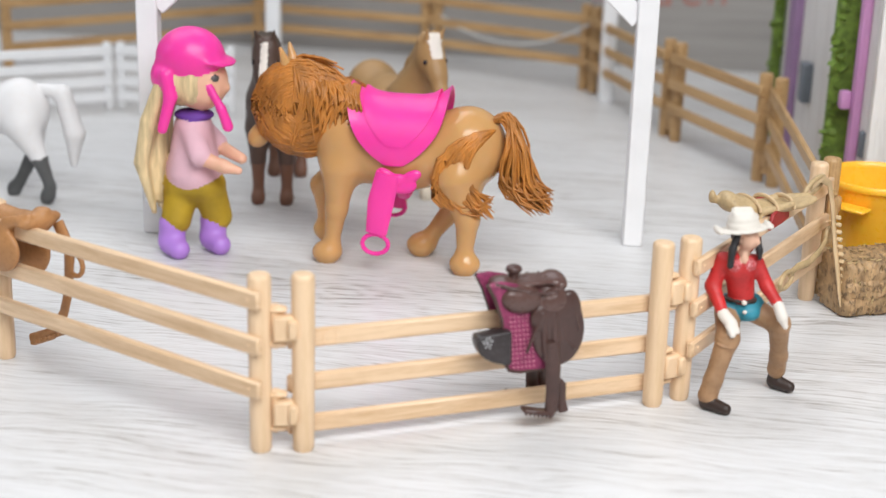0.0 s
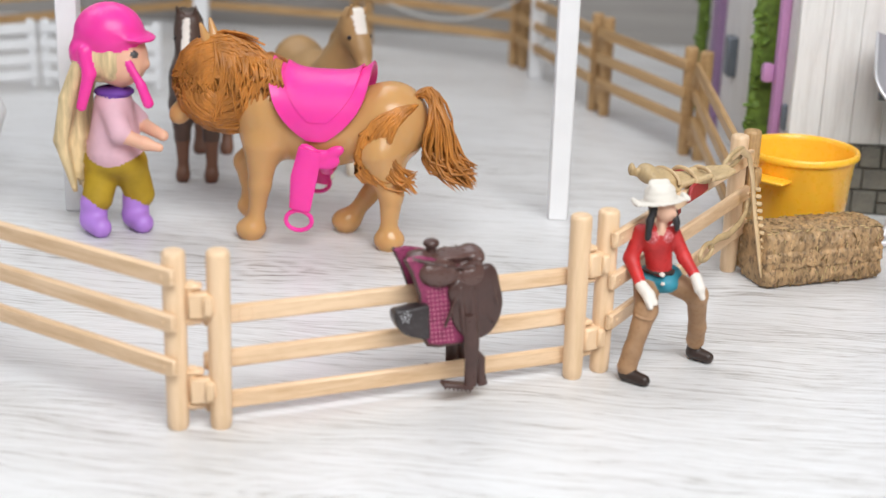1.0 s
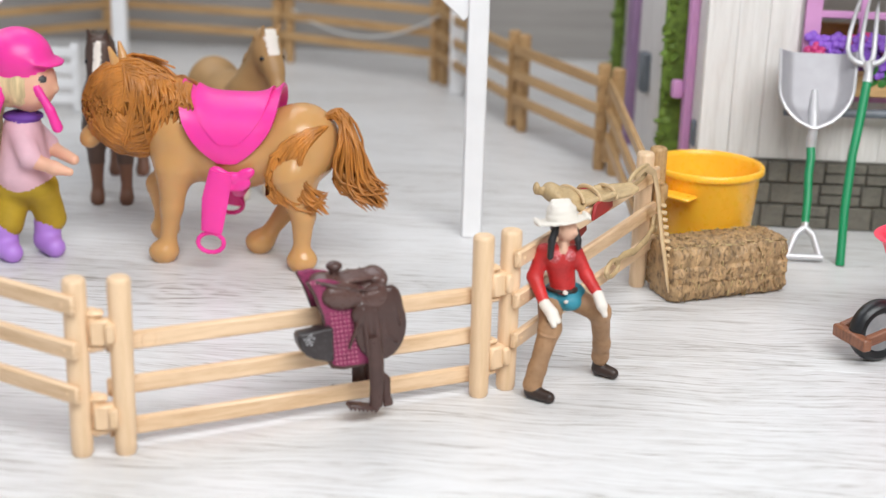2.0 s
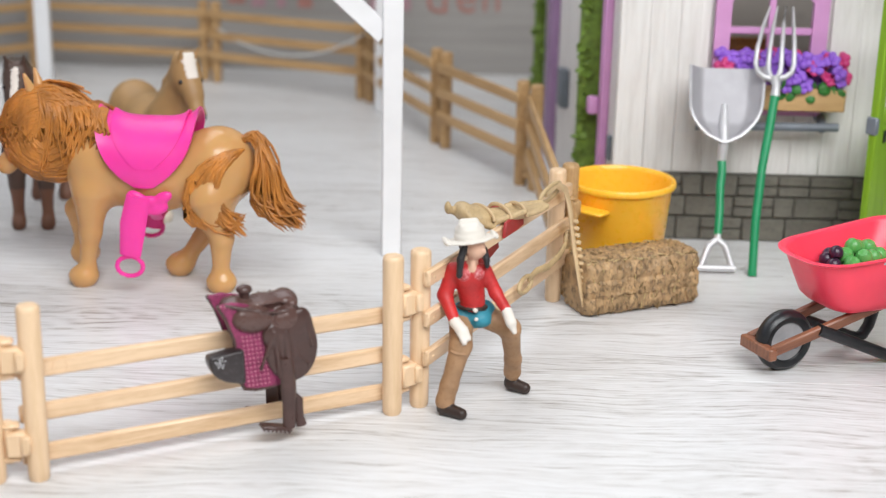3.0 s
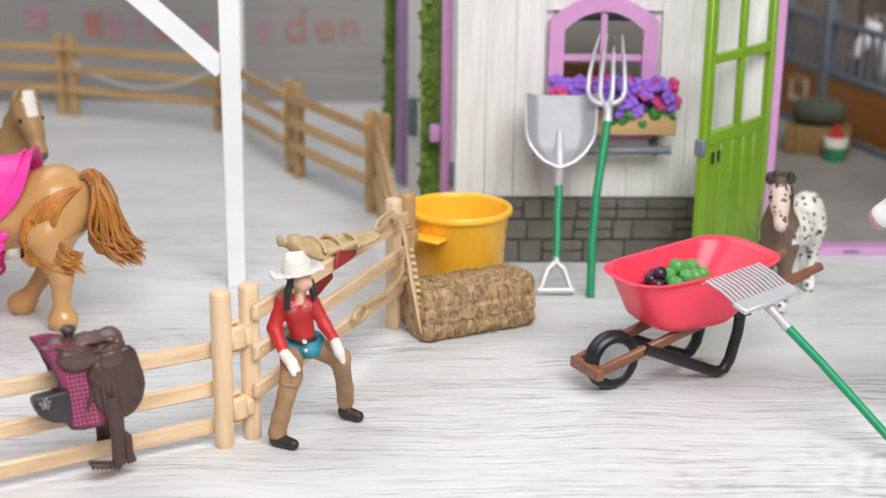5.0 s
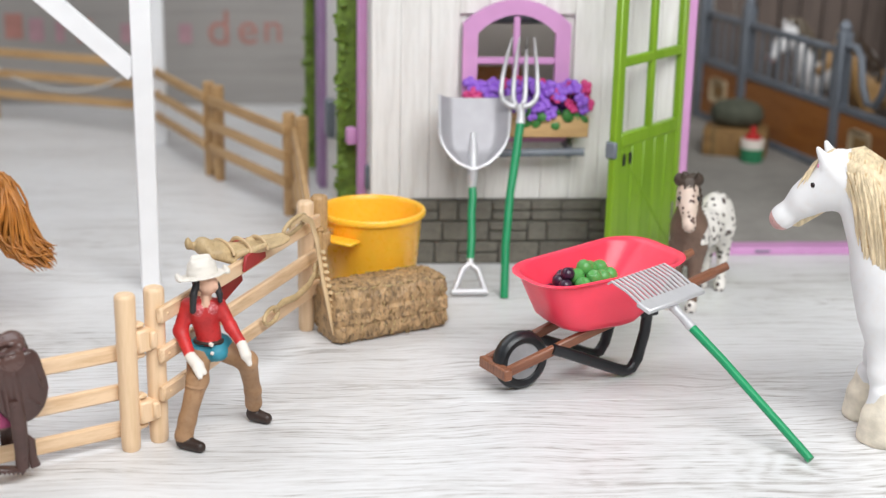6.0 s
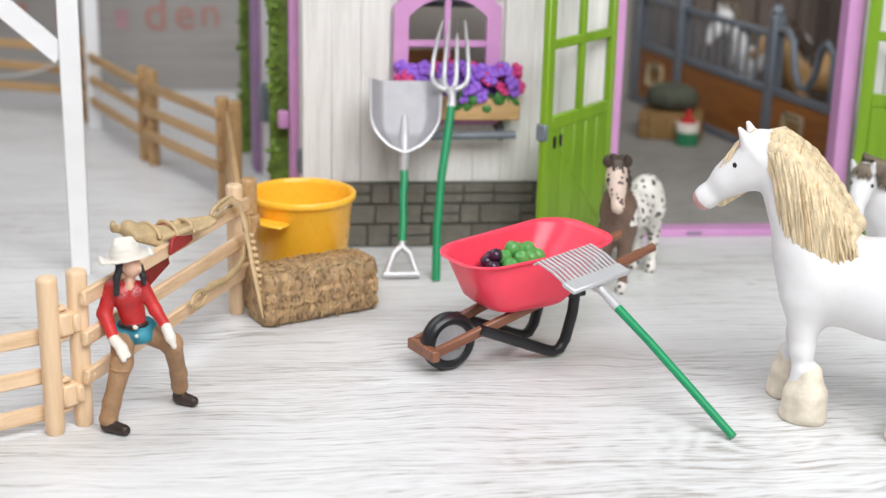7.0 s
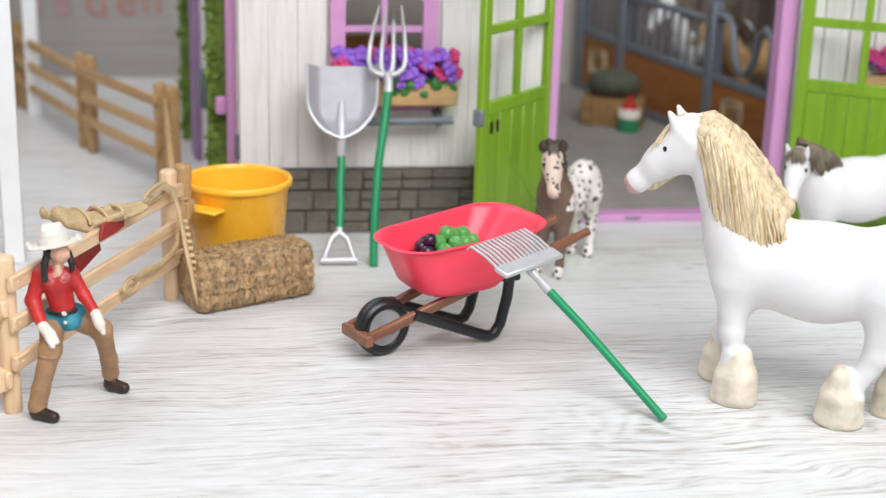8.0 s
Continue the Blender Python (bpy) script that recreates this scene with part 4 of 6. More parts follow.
# ---- horse figures: head along +x, in centimetres for a figure of withers height h ----
def horse_shapes(h, legs=None, neck=((0.40, 0, 0.84), (0.66, 0, 1.16)), head=((0.70, 0, 1.19), (0.93, 0, 0.93)), fat=1.0, coat=0, leg=0, hoof=0, muzzle=0, tail=None, tail_mat=0, ear=0, rump=None, face=None, leg_thick=1.0, barrel=None, neck_thick=1.0, head_thick=1.0, ears=True):
    S = lambda p: tuple(h * c for c in p)
    rump = coat if rump is None else rump
    face = coat if face is None else face
    barrel = coat if barrel is None else barrel
    out = [
        cap(S((0.30, 0, 0.70)), 0.205 * h * fat, S((0.0, 0, 0.69)), 0.20 * h * fat, barrel, 0.12 * h),
        cap(S((0.0, 0, 0.69)), 0.20 * h * fat, S((-0.36, 0, 0.73)), 0.20 * h * fat, rump, 0.12 * h),
        ell(S((0.36, 0, 0.74)), S((0.16, 0.16 * fat, 0.23)), coat, 0.12 * h),
        ell(S((-0.40, 0, 0.75)), S((0.20, 0.185 * fat, 0.22)), rump, 0.12 * h),
    ]
    legs = legs or [
        [(0.37, 0.11, 0.58), (0.38, 0.11, 0.34), (0.38, 0.11, 0.10), (0.40, 0.11, 0.035)],
        [(0.37, -0.11, 0.58), (0.38, -0.11, 0.34), (0.38, -0.11, 0.10), (0.40, -0.11, 0.035)],
        [(-0.42, 0.11, 0.62), (-0.50, 0.11, 0.37), (-0.46, 0.11, 0.11), (-0.44, 0.11, 0.035)],
        [(-0.42, -0.11, 0.62), (-0.50, -0.11, 0.37), (-0.46, -0.11, 0.11), (-0.44, -0.11, 0.035)],
    ]
    for i, joints in enumerate(legs):
        up = (0.10, 0.058, 0.040, 0.052) if i < 2 else (0.135, 0.064, 0.042, 0.054)
        up = [u * leg_thick for u in up]
        pts = [S(p) for p in joints]
        base = coat if i < 2 else rump
        out.append(cap(pts[0], up[0] * h, pts[1], up[1] * h, base, 0.07 * h))
        out.append(cap(pts[1], up[1] * h, pts[2], up[2] * h, leg if i < 2 or rump == coat else rump, 0.03 * h))
        foot = Vector(pts[3])
        out.append(cap(pts[2], up[2] * h, (foot.x, foot.y, foot.z + 0.03 * h), up[3] * h, hoof, 0.03 * h))
        out.append(cap((foot.x, foot.y, foot.z + 0.02 * h), up[3] * h, (foot.x + 0.01 * h, foot.y, max(foot.z, 0.035 * h)), up[3] * 1.05 * h, hoof, 0.02 * h))
    n0, n1 = S(neck[0]), S(neck[1])
    out.append(cap(n0, 0.165 * h * neck_thick, n1, 0.098 * h * neck_thick, coat, 0.13 * h))
    h0, h1 = Vector(S(head[0])), Vector(S(head[1]))
    d = (h1 - h0).normalized()
    side = Vector((0, 0, 1)).cross(d)
    side = side.normalized() if side.length > 0.05 else Vector((0, 1, 0))
    up = d.cross(side).normalized()
    out.append(cap(h0, 0.105 * h * head_thick, h0.lerp(h1, 0.55), 0.075 * h * head_thick, face, 0.06 * h))
    out.append(cap(h0.lerp(h1, 0.5), 0.072 * h, h1, 0.056 * h, face, 0.05 * h))
    out.append(ell(h0.lerp(h1, 0.25) - up * 0.04 * h, (0.085 * h,) * 3, face, 0.06 * h))
    out.append(cap(h1, 0.056 * h, h1 + d * 0.02 * h, 0.052 * h, muzzle, 0.03 * h))
    for s in (1, -1):
        e = h0 - d * 0.05 * h + up * 0.07 * h + side * s * 0.055 * h
        if ears:
            out.append(cap(e, 0.028 * h, e + up * 0.09 * h - d * 0.05 * h + side * s * 0.015 * h, 0.010 * h, ear, 0.02 * h))
        eye = h0.lerp(h1, 0.30) + side * s * 0.078 * h + up * 0.028 * h
        out.append(ell(eye, (0.023 * h,) * 3, 1, 0.005, 1))
        nos = h1 + side * s * 0.043 * h + up * 0.012 * h + d * 0.035 * h
        out.append(ell(nos, (0.010 * h,) * 3, 1, 0.005, 1))
    if tail:
        out += chain([S(p) for p in tail[0]], [r * h for r in tail[1]], tail_mat, 0.03 * h, 2)
    return out, h0, d, side, up


def mane_shapes(h, a, b, out_dir, drop, mat, count=16, thick=0.026, rng=None, both=False):
    """Locks that start along the crest from a to b and fall down the neck."""
    rng = rng or random.Random(3)
    shapes = []
    a, b, o = Vector(a), Vector(b), Vector(out_dir)
    for s in ((1, -1) if both else (1,)):
        for i in range(count):
            u = i / (count - 1)
            p = a.lerp(b, u)
            w = rng.uniform(0.85, 1.15)
            q1 = p + o * s * 0.085 * h * w + Vector((0, 0, 0.01 * h))
            q2 = p + o * s * 0.15 * h * w + Vector((rng.uniform(-0.02, 0.02) * h, 0, -drop * 0.5 * h))
            q3 = p + o * s * 0.155 * h * w + Vector((rng.uniform(-0.03, 0.03) * h, 0, -drop * h * rng.uniform(0.85, 1.15)))
            t = thick * h
            shapes += chain([tuple(p), tuple(q1), tuple(q2), tuple(q3)], [t, t * 1.25, t * 1.2, t * 0.4], mat, 0.012 * h, 3)
    return shapes


def strands(name, horse, paths, r, mat, label):
    """Thin tapering hairs, joined into one part of the horse."""
    bm = bmesh.new()
    for pts in paths:
        n = len(pts) - 1
        tube(bm, pts, [r * (1.0 if 0 < i < n - 1 else 0.75 if i < n else 0.2) for i in range(n + 1)], 5)
    return tagged(part(name, bm, mat, horse, label, angle=80), kind="stuff")


def bent(keys, n, wobble, rng):
    """n + 1 points along a smooth bend through the keys, slightly waved."""
    out = []
    m = len(keys) - 1
    a, b = rng.uniform(0, 6), rng.uniform(0, 6)
    for i in range(n + 1):
        t = i / n * m
        k = min(int(t), m - 1)
        f = t - k
        p0, p1, p2, p3 = (Vector(keys[max(0, min(m, q))]) for q in (k - 1, k, k + 1, k + 2))
        p = 0.5 * (2 * p1 + (p2 - p0) * f + (2 * p0 - 5 * p1 + 4 * p2 - p3) * f * f + (3 * p1 - p0 - 3 * p2 + p3) * f ** 3)
        w = wobble * min(1.0, i / 3)
        out.append(p + Vector((w * math.sin(a + i * 1.1), w * 0.5 * math.cos(b + i), w * math.sin(b + i * 0.9))))
    return out


def toy_horse(label, m, shapes, mats, vox):
    ob = formed("toy_horse", shapes, mats, vox, m=m)
    return tagged(ob, label, "toy horse", "toy horses")


def shire():
    h = 8.4
    legs = [
        [(0.38, 0.11, 0.60), (0.37, 0.12, 0.36), (0.34, 0.13, 0.12), (0.35, 0.13, 0.04)],
        [(0.40, -0.11, 0.60), (0.44, -0.12, 0.36), (0.46, -0.14, 0.12), (0.48, -0.14, 0.04)],
        [(-0.36, 0.12, 0.64), (-0.32, 0.14, 0.38), (-0.20, 0.16, 0.13), (-0.16, 0.16, 0.04)],
        [(-0.40, -0.12, 0.64), (-0.48, -0.10, 0.38), (-0.42, -0.08, 0.13), (-0.39, -0.08, 0.04)],
    ]
    neck = ((0.42, 0, 0.90), (0.61, 0, 1.24))
    head = ((0.68, 0, 1.27), (0.93, 0, 1.02))
    s, h0, d, side, up = horse_shapes(h, legs, neck, head, 1.08, 0, 0, 4, 3, ([(-0.58, 0, 0.88), (-0.70, 0, 0.62), (-0.68, 0, 0.25)], [0.045, 0.075, 0.03]), 2, 0, leg_thick=0.98, head_thick=1.12, ears=False)
    rng = random.Random(8)
    # feathered hooves: long hair that flares over the foot
    for j in legs:
        x, y, z = (h * c for c in j[3])
        s.append(ell((x - 0.005 * h, y, 0.075 * h), (0.066 * h, 0.062 * h, 0.072 * h), 4, 0.04 * h))
        for k in range(16):
            a = 2 * math.pi * k / 16 + rng.uniform(-0.15, 0.15)
            back = 0.02 * h * (1 - math.cos(a))
            s += chain([(x + 0.03 * h * math.cos(a) - 0.02 * h, y + 0.03 * h * math.sin(a), 0.25 * h), (x + 0.046 * h * math.cos(a) - 0.012 * h - back * 0.4, y + 0.044 * h * math.sin(a), 0.14 * h), (x + 0.066 * h * math.cos(a) - back, y + 0.062 * h * math.sin(a), 0.03 * h * rng.uniform(0.8, 1.2))], [0.016 * h, 0.026 * h, 0.02 * h], 4, 0.05 * h, 0)
    # long blond mane combed down both sides of an arched crest, over a fuller base
    crest = [(0.665, 1.375), (0.58, 1.405), (0.47, 1.345), (0.34, 1.19), (0.20, 0.985)]
    def on_crest(u):
        t = u * 4
        k = min(int(t), 3)
        return Vector(crest[k]).lerp(Vector(crest[k + 1]), t - k)
    light, shade = [], []
    for side_y in (1, -1):
        for i in range(15):
            u = i / 14
            p = on_crest(u)
            e = Vector((0.50 - 0.29 * u, 1.0 - 0.14 * math.sin(math.pi * u ** 0.8) - 0.08 * u))
            w = 0.08 + 0.04 * math.sin(3.1 * u) + 0.02 * u
            pts = [(p.x, 0, p.y - 0.025)] + [(p.x + (e.x - p.x) * q, side_y * w * f, p.y + (e.y - p.y) * q) for q, f in ((0.15, 0.8), (0.45, 1.05), (0.75, 1.1), (0.95, 1.0))]
            s += chain([tuple(h * c for c in q) for q in pts], [0.022 * h, 0.026 * h, 0.026 * h, 0.02 * h, 0.01 * h], 2, 0.03 * h, 3)
        for i in range(420 if side_y > 0 else 70):
            u = rng.random()
            p = on_crest(u)
            e = Vector((0.485 - 0.29 * u + rng.uniform(-0.045, 0.03), 0.96 - 0.14 * math.sin(math.pi * u ** 0.8) - 0.08 * u + rng.uniform(-0.045, 0.035)))
            w = 0.118 + 0.05 * math.sin(3.1 * u) + 0.02 * u + rng.uniform(-0.004, 0.006)
            keys = [(p.x, 0, p.y + 0.006)] + [(p.x + (e.x - p.x) * q + b, side_y * w * f, p.y + (e.y - p.y) * q) for q, f, b in ((0.10, 0.66, 0.0), (0.36, 1.04, -0.012), (0.72, 1.08, -0.008), (1.0, 1.02, 0.0))]
            (shade if rng.random() < 0.16 else light).append(bent([tuple(h * c for c in q) for q in keys], 9, 0.045, rng))
    for bx, by, bz in ((0.38, 0.185, 0.92), (0.31, 0.18, 0.96), (0.76, 0.07, 1.31)):
        s.append(ell((bx * h, by * h, bz * h), (0.016 * h, 0.012 * h, 0.016 * h), 6, 0.004, 4))
    for i in range(34):
        o = rng.uniform(-1, 1)
        a = h0 - d * 0.05 * h + up * 0.105 * h + side * 0.025 * o * h
        b = h0 + d * rng.uniform(0.13, 0.19) * h + up * 0.066 * h + side * 0.082 * o * h
        light.append(bent([tuple(a), tuple(a.lerp(b, 0.45) + up * 0.022 * h + side * 0.015 * o * h), tuple(b)], 6, 0.02, rng))
    for i in range(12):
        a = h0.lerp(h0 + d * 0.42 * h, 0.30 + 0.045 * i) - up * (0.088 - 0.002 * i) * h
        s += chain([tuple(a), tuple(a - up * 0.016 * h - d * 0.012 * h)], [0.010 * h, 0.006 * h], 2, 0.02 * h, 3)
    for sg in (1, -1):
        e = h0 + d * 0.0 * h + up * 0.075 * h + side * sg * 0.06 * h
        s.append(cap(e, 0.038 * h, e + up * 0.08 * h - d * 0.02 * h + side * sg * 0.02 * h, 0.012 * h, 0, 0.02 * h, 0))
    horse = toy_horse("white draught horse figurine with long blond mane and feathered hooves", place(52.1, 54.4, 0, 0, 0, 148), s, [F_WHITE, F_BLACK, F_BLOND, F_MUZZLE, F_CREAM, F_BLOND_DK, F_PINKBOW], 0.06)
    strands("mane", horse, light, 0.06, F_BLOND, "pale blond combed mane")
    strands("mane_shade", horse, shade, 0.065, F_BLOND_DK, "honey-brown streaks in the mane")


def foal():
    h = 5.5
    neck = ((0.36, 0, 0.86), (0.50, 0.02, 1.14))
    head = ((0.54, 0.03, 1.21), (0.70, 0.12, 0.93))
    legs = [
        [(0.34, 0.08, 0.60), (0.35, 0.08, 0.36), (0.34, 0.08, 0.10), (0.36, 0.08, 0.035)],
        [(0.34, -0.08, 0.60), (0.36, -0.10, 0.36), (0.38, -0.13, 0.10), (0.40, -0.13, 0.035)],
        [(-0.36, 0.08, 0.64), (-0.45, 0.08, 0.38), (-0.42, 0.09, 0.11), (-0.40, 0.09, 0.035)],
        [(-0.36, -0.08, 0.64), (-0.46, -0.08, 0.38), (-0.44, -0.09, 0.11), (-0.42, -0.09, 0.035)],
    ]
    s, h0, d, side, up = horse_shapes(h, legs, neck, head, 0.80, 0, 0, 2, 3, ([(-0.56, 0, 0.88), (-0.62, 0, 0.66), (-0.58, 0, 0.48)], [0.03, 0.04, 0.02]), 4, 4, rump=2, face=3, barrel=2, neck_thick=0.78, head_thick=0.9, leg_thick=0.95)
    s += mane_shapes(h, Vector((0.50, 0.02, 1.31)) * h, Vector((0.30, 0, 1.02)) * h, (0, 0.45, 0), 0.05, 4, 9, 0.026, both=True)
    for i in range(4):
        a = h0 - d * 0.06 * h + up * 0.08 * h + side * (i - 1.5) * 0.022 * h
        s += chain([tuple(a), tuple(a + d * 0.08 * h)], [0.028 * h, 0.012 * h], 4, 0.01 * h, 3)
    for sg in (1, -1):
        e = h0 - d * 0.04 * h + up * 0.05 * h + side * sg * 0.085 * h
        s.append(ell(e + Vector((0, 0, 0.03 * h)), (0.05 * h, 0.05 * h, 0.06 * h), 4, 0.02 * h, 3))
    toy_horse("spotted foal figurine with brown chest and white speckled rump", place(46.0, 72.9, 0, 0, 0, -124), s, [F_BROWN, F_BLACK, F_SPOT, F_FACE, F_DKMANE], 0.065)


def pony():
    h = 6.05
    neck = ((0.40, 0, 0.82), (0.60, 0.08, 0.98))
    head = ((0.66, 0.10, 1.02), (0.78, 0.24, 0.72))
    s, h0, d, side, up = horse_shapes(h, None, neck, head, 1.30, 0, 0, 0, 3, ([(-0.58, 0, 0.88), (-0.66, 0, 0.6), (-0.62, 0, 0.25)], [0.05, 0.08, 0.05]), 2, 0, leg_thick=1.2, ears=False)
    rng = random.Random(14)
    hair = []
    for i in range(110):
        u, sg = rng.random(), rng.choice((1, 1, -1))
        p = Vector((0.66 - 0.30 * u, 0.08 - 0.08 * u, 1.15 - 0.12 * u)) * h
        hair.append(bent([tuple(p), tuple(p + Vector((-0.03, sg * 0.09, 0.02)) * h), tuple(p + Vector((-0.06 + rng.uniform(-0.03, 0.03), sg * 0.145, -0.08)) * h), tuple(p + Vector((-0.07 + rng.uniform(-0.04, 0.04), sg * 0.15, -0.15 - rng.uniform(0, 0.08))) * h)], 6, 0.03, rng))
    for i in range(26):
        o = rng.uniform(-1, 1)
        a = h0 - d * 0.06 * h + up * 0.10 * h + side * o * 0.03 * h
        hair.append(bent([tuple(a), tuple(a + up * 0.03 * h + d * 0.06 * h + side * o * 0.03 * h), tuple(a + d * rng.uniform(0.10, 0.15) * h + side * o * 0.06 * h + up * 0.01 * h)], 5, 0.02, rng))
    for sg in (1, -1):
        e = h0 + up * 0.09 * h + side * sg * 0.07 * h
        s.append(cap(e, 0.036 * h, e + up * 0.075 * h - d * 0.05 * h + side * sg * 0.02 * h, 0.014 * h, 0, 0.02 * h, 0))
    horse = toy_horse("stout white pony figurine with brown bushy mane", place(61.6, 72.3, 0, 0, 0, 186), s, [F_WHITE, F_BLACK, F_OLIVE, F_MUZZLE], 0.065)
    strands("mane", horse, hair, 0.09, F_OLIVE, "bushy brown mane and forelock")


def caramel():
    h = 7.9
    legs = [
        [(0.36, -0.13, 0.58), (0.55, -0.14, 0.40), (0.52, -0.14, 0.20), (0.50, -0.14, 0.10)],
        [(0.36, 0.13, 0.58), (0.38, 0.13, 0.34), (0.41, 0.13, 0.12), (0.43, 0.13, 0.04)],
        [(-0.30, -0.13, 0.58), (-0.30, -0.14, 0.34), (-0.15, -0.14, 0.13), (-0.10, -0.14, 0.05)],
        [(-0.36, 0.14, 0.58), (-0.42, 0.14, 0.34), (-0.41, 0.14, 0.12), (-0.42, 0.14, 0.04)],
    ]
    neck = ((0.36, 0, 0.86), (0.56, 0.02, 1.02))
    head = ((0.66, 0.02, 1.03), (0.90, 0.02, 0.72))
    s, h0, d, side, up = horse_shapes(h, legs, neck, head, 1.05, 0, 0, 0, 0, None, 2, 0, leg_thick=1.12)
    rng = random.Random(21)
    # brushed hair over the neck and face
    j = lambda r: rng.uniform(-r, r)
    s.append(ell(Vector((0.60, 0.02, 0.93)) * h, Vector((0.28, 0.168, 0.27)) * h, 2, 0.05 * h, 3))
    hair = []
    def comb(keys, n=8, wobble=0.05):
        hair.append(bent([tuple(Vector(p) * h) for p in keys], n, wobble, rng))
    for side_y in (1, -1):
        for i in range(190 if side_y > 0 else 40):
            rr = 0.31 * math.sqrt(rng.uniform(0.03, 1.0))
            a0, a1 = radians(rng.uniform(50, 165)), radians(rng.uniform(-170, -70))
            y = side_y * (0.172 * math.sqrt(max(0.06, 1 - (rr / 0.325) ** 2)) + 0.006)
            comb([(0.60 + rr * math.cos(a0 + (a1 - a0) * q / 5) + j(0.012), y + 0.02, 0.93 + rr * 0.96 * math.sin(a0 + (a1 - a0) * q / 5) + j(0.012)) for q in range(6)], 10, 0.03)
        for i in range(90 if side_y > 0 else 24):
            u = rng.random()
            p = (0.66 - 0.40 * u, 0.02, 1.21 - 0.14 * u)
            drop = 0.46 * rng.uniform(0.6, 1.1) * (1 - 0.5 * u)
            comb([p, (p[0] - 0.01, side_y * 0.13, p[2] - 0.03), (p[0] - 0.05 + j(0.02), side_y * 0.195, p[2] - drop * 0.5), (p[0] - 0.02 + j(0.04), side_y * 0.185, p[2] - drop)])
    for sg in (1, -1):
        s.append(cap(Vector((0.70, 0.02 + sg * 0.07, 1.18)) * h, 0.035 * h, Vector((0.73, 0.02 + sg * 0.09, 1.28)) * h, 0.012 * h, 0, 0.02 * h, 4))
    # tail and the curls that fall along the flank
    for i in range(150):
        q, w = rng.uniform(-0.10, 0.10), rng.uniform(-0.09, 0.09)
        comb([(-0.54, 0.02 + j(0.03), 0.92 + j(0.02)), (-0.63 + j(0.02), 0.03 + w * 0.4, 0.93 + j(0.03)), (-0.69 + q * 0.6, 0.06 + w, 0.74 + j(0.05)), (-0.70 + q, 0.08 + w, 0.56 + j(0.06)), (-0.86 + q * 0.6, 0.08 + w * 0.9, 0.46 + j(0.07))], 10, 0.06)
    for i in range(90):
        q = j(0.09)
        comb([(-0.56, 0.10, 0.88), (-0.44 + q * 0.5, 0.205, 0.82 + j(0.03)), (-0.33 + q, 0.245, 0.66 + j(0.06)), (-0.36 + q * 1.3, 0.24, 0.50 + j(0.07)), (-0.50 + q, 0.20, 0.44 + j(0.08))], 10, 0.06)
    for joints in legs:
        s.append(ell(Vector((joints[3][0] + 0.01, joints[3][1], joints[3][2] + 0.02)) * h, Vector((0.088, 0.078, 0.058)) * h, 0, 0.05 * h))
    horse = toy_horse("glossy caramel doll's horse with brushed copper hair", place(6.75, 70.0, 0, 0, 0, 178), s, [F_CARAMEL, F_BLACK, F_HAIR], 0.08)
    strands("hair", horse, hair, 0.07, F_HAIR, "brushed copper hair of mane and tail")
    # bright pink saddle
    sd = thing("toy_saddle", "hot pink plastic saddle with stirrups on the caramel horse", "saddle")
    cx, cy, cz = 6.75, 70.0, 5.55
    def cover(u, v):
        a = radians(-108 + 216 * v)
        edge = abs(v - 0.5) * 2
        half = 2.1 * (1 - 0.9 * edge ** 3.2) + 0.25
        x = cx - 0.15 - half + 2 * half * u
        lift = 0.62 * (abs(u - 0.5) * 2) ** 4 * max(0.0, 1 - edge * 1.6)
        r = 1.92 + 0.06 * math.sin(u * 3.1) + lift
        n = (0, math.sin(a), math.cos(a))
        return (x, cy + r * n[1] * 1.0, cz + 0.35 + r * n[2] * 1.05), n
    part("seat_cover", shell(cover, 18, 26, 0.16), HOT_PINK, sd)
    def flap(u, v):
        a = radians(-84 + 168 * v)
        edge = abs(v - 0.5) * 2
        half = 1.55 * (1 - 0.85 * edge ** 3.0) + 0.2
        n = (0, math.sin(a), math.cos(a))
        r = 2.06 + 0.35 * (abs(u - 0.5) * 2) ** 4 * max(0.0, 1 - edge * 1.6)
        return (cx - 0.05 - half + 2 * half * u, cy + r * n[1], cz + 0.35 + r * n[2] * 1.05), n
    part("seat_flap", shell(flap, 16, 24, 0.12), HOT_PINK, sd)
    for s_, foot in ((-1, 1.0), (1, 1.6)):
        y = cy + s_ * 2.2
        part("stirrup_leather", tubed([(6.4, y + s_ * 0.05, 4.9), (6.1, y + s_ * 0.1, 3.5), (5.9, y + s_ * 0.05, 2.0)], [0.55, 0.62, 0.5], 12, 0.35, up=(0, 1, 0)), HOT_PINK, sd)
        ring = [(5.85 + 0.62 * math.cos(t), y, foot + 0.45 + 0.48 * math.sin(t)) for t in [2 * math.pi * k / 14 for k in range(15)]]
        part("stirrup", tubed(ring, 0.11, 8), HOT_PINK, sd)
        bow = [ell((6.9, y - s_ * 0.1, 4.6), (0.35, 0.2, 0.3), 0, 0.1)] + [ell((6.9 + dx, y - s_ * 0.1, 4.6 + dz), (0.5, 0.18, 0.28), 0, 0.12, 0, (0, -25 if dx > 0 else 25, 0)) for dx, dz in ((0.6, 0.2), (-0.6, 0.2), (0.4, -0.35), (-0.4, -0.35))]
        formed("bow", bow, [HOT_PINK], 0.09, sd)
    part("girth", tubed([(7.0, cy - 2.0, 4.2), (7.0, cy - 1.2, 3.55), (7.0, cy + 1.2, 3.55), (7.0, cy + 2.0, 4.2)], 0.28, 10, 0.4), HOT_PINK, sd)


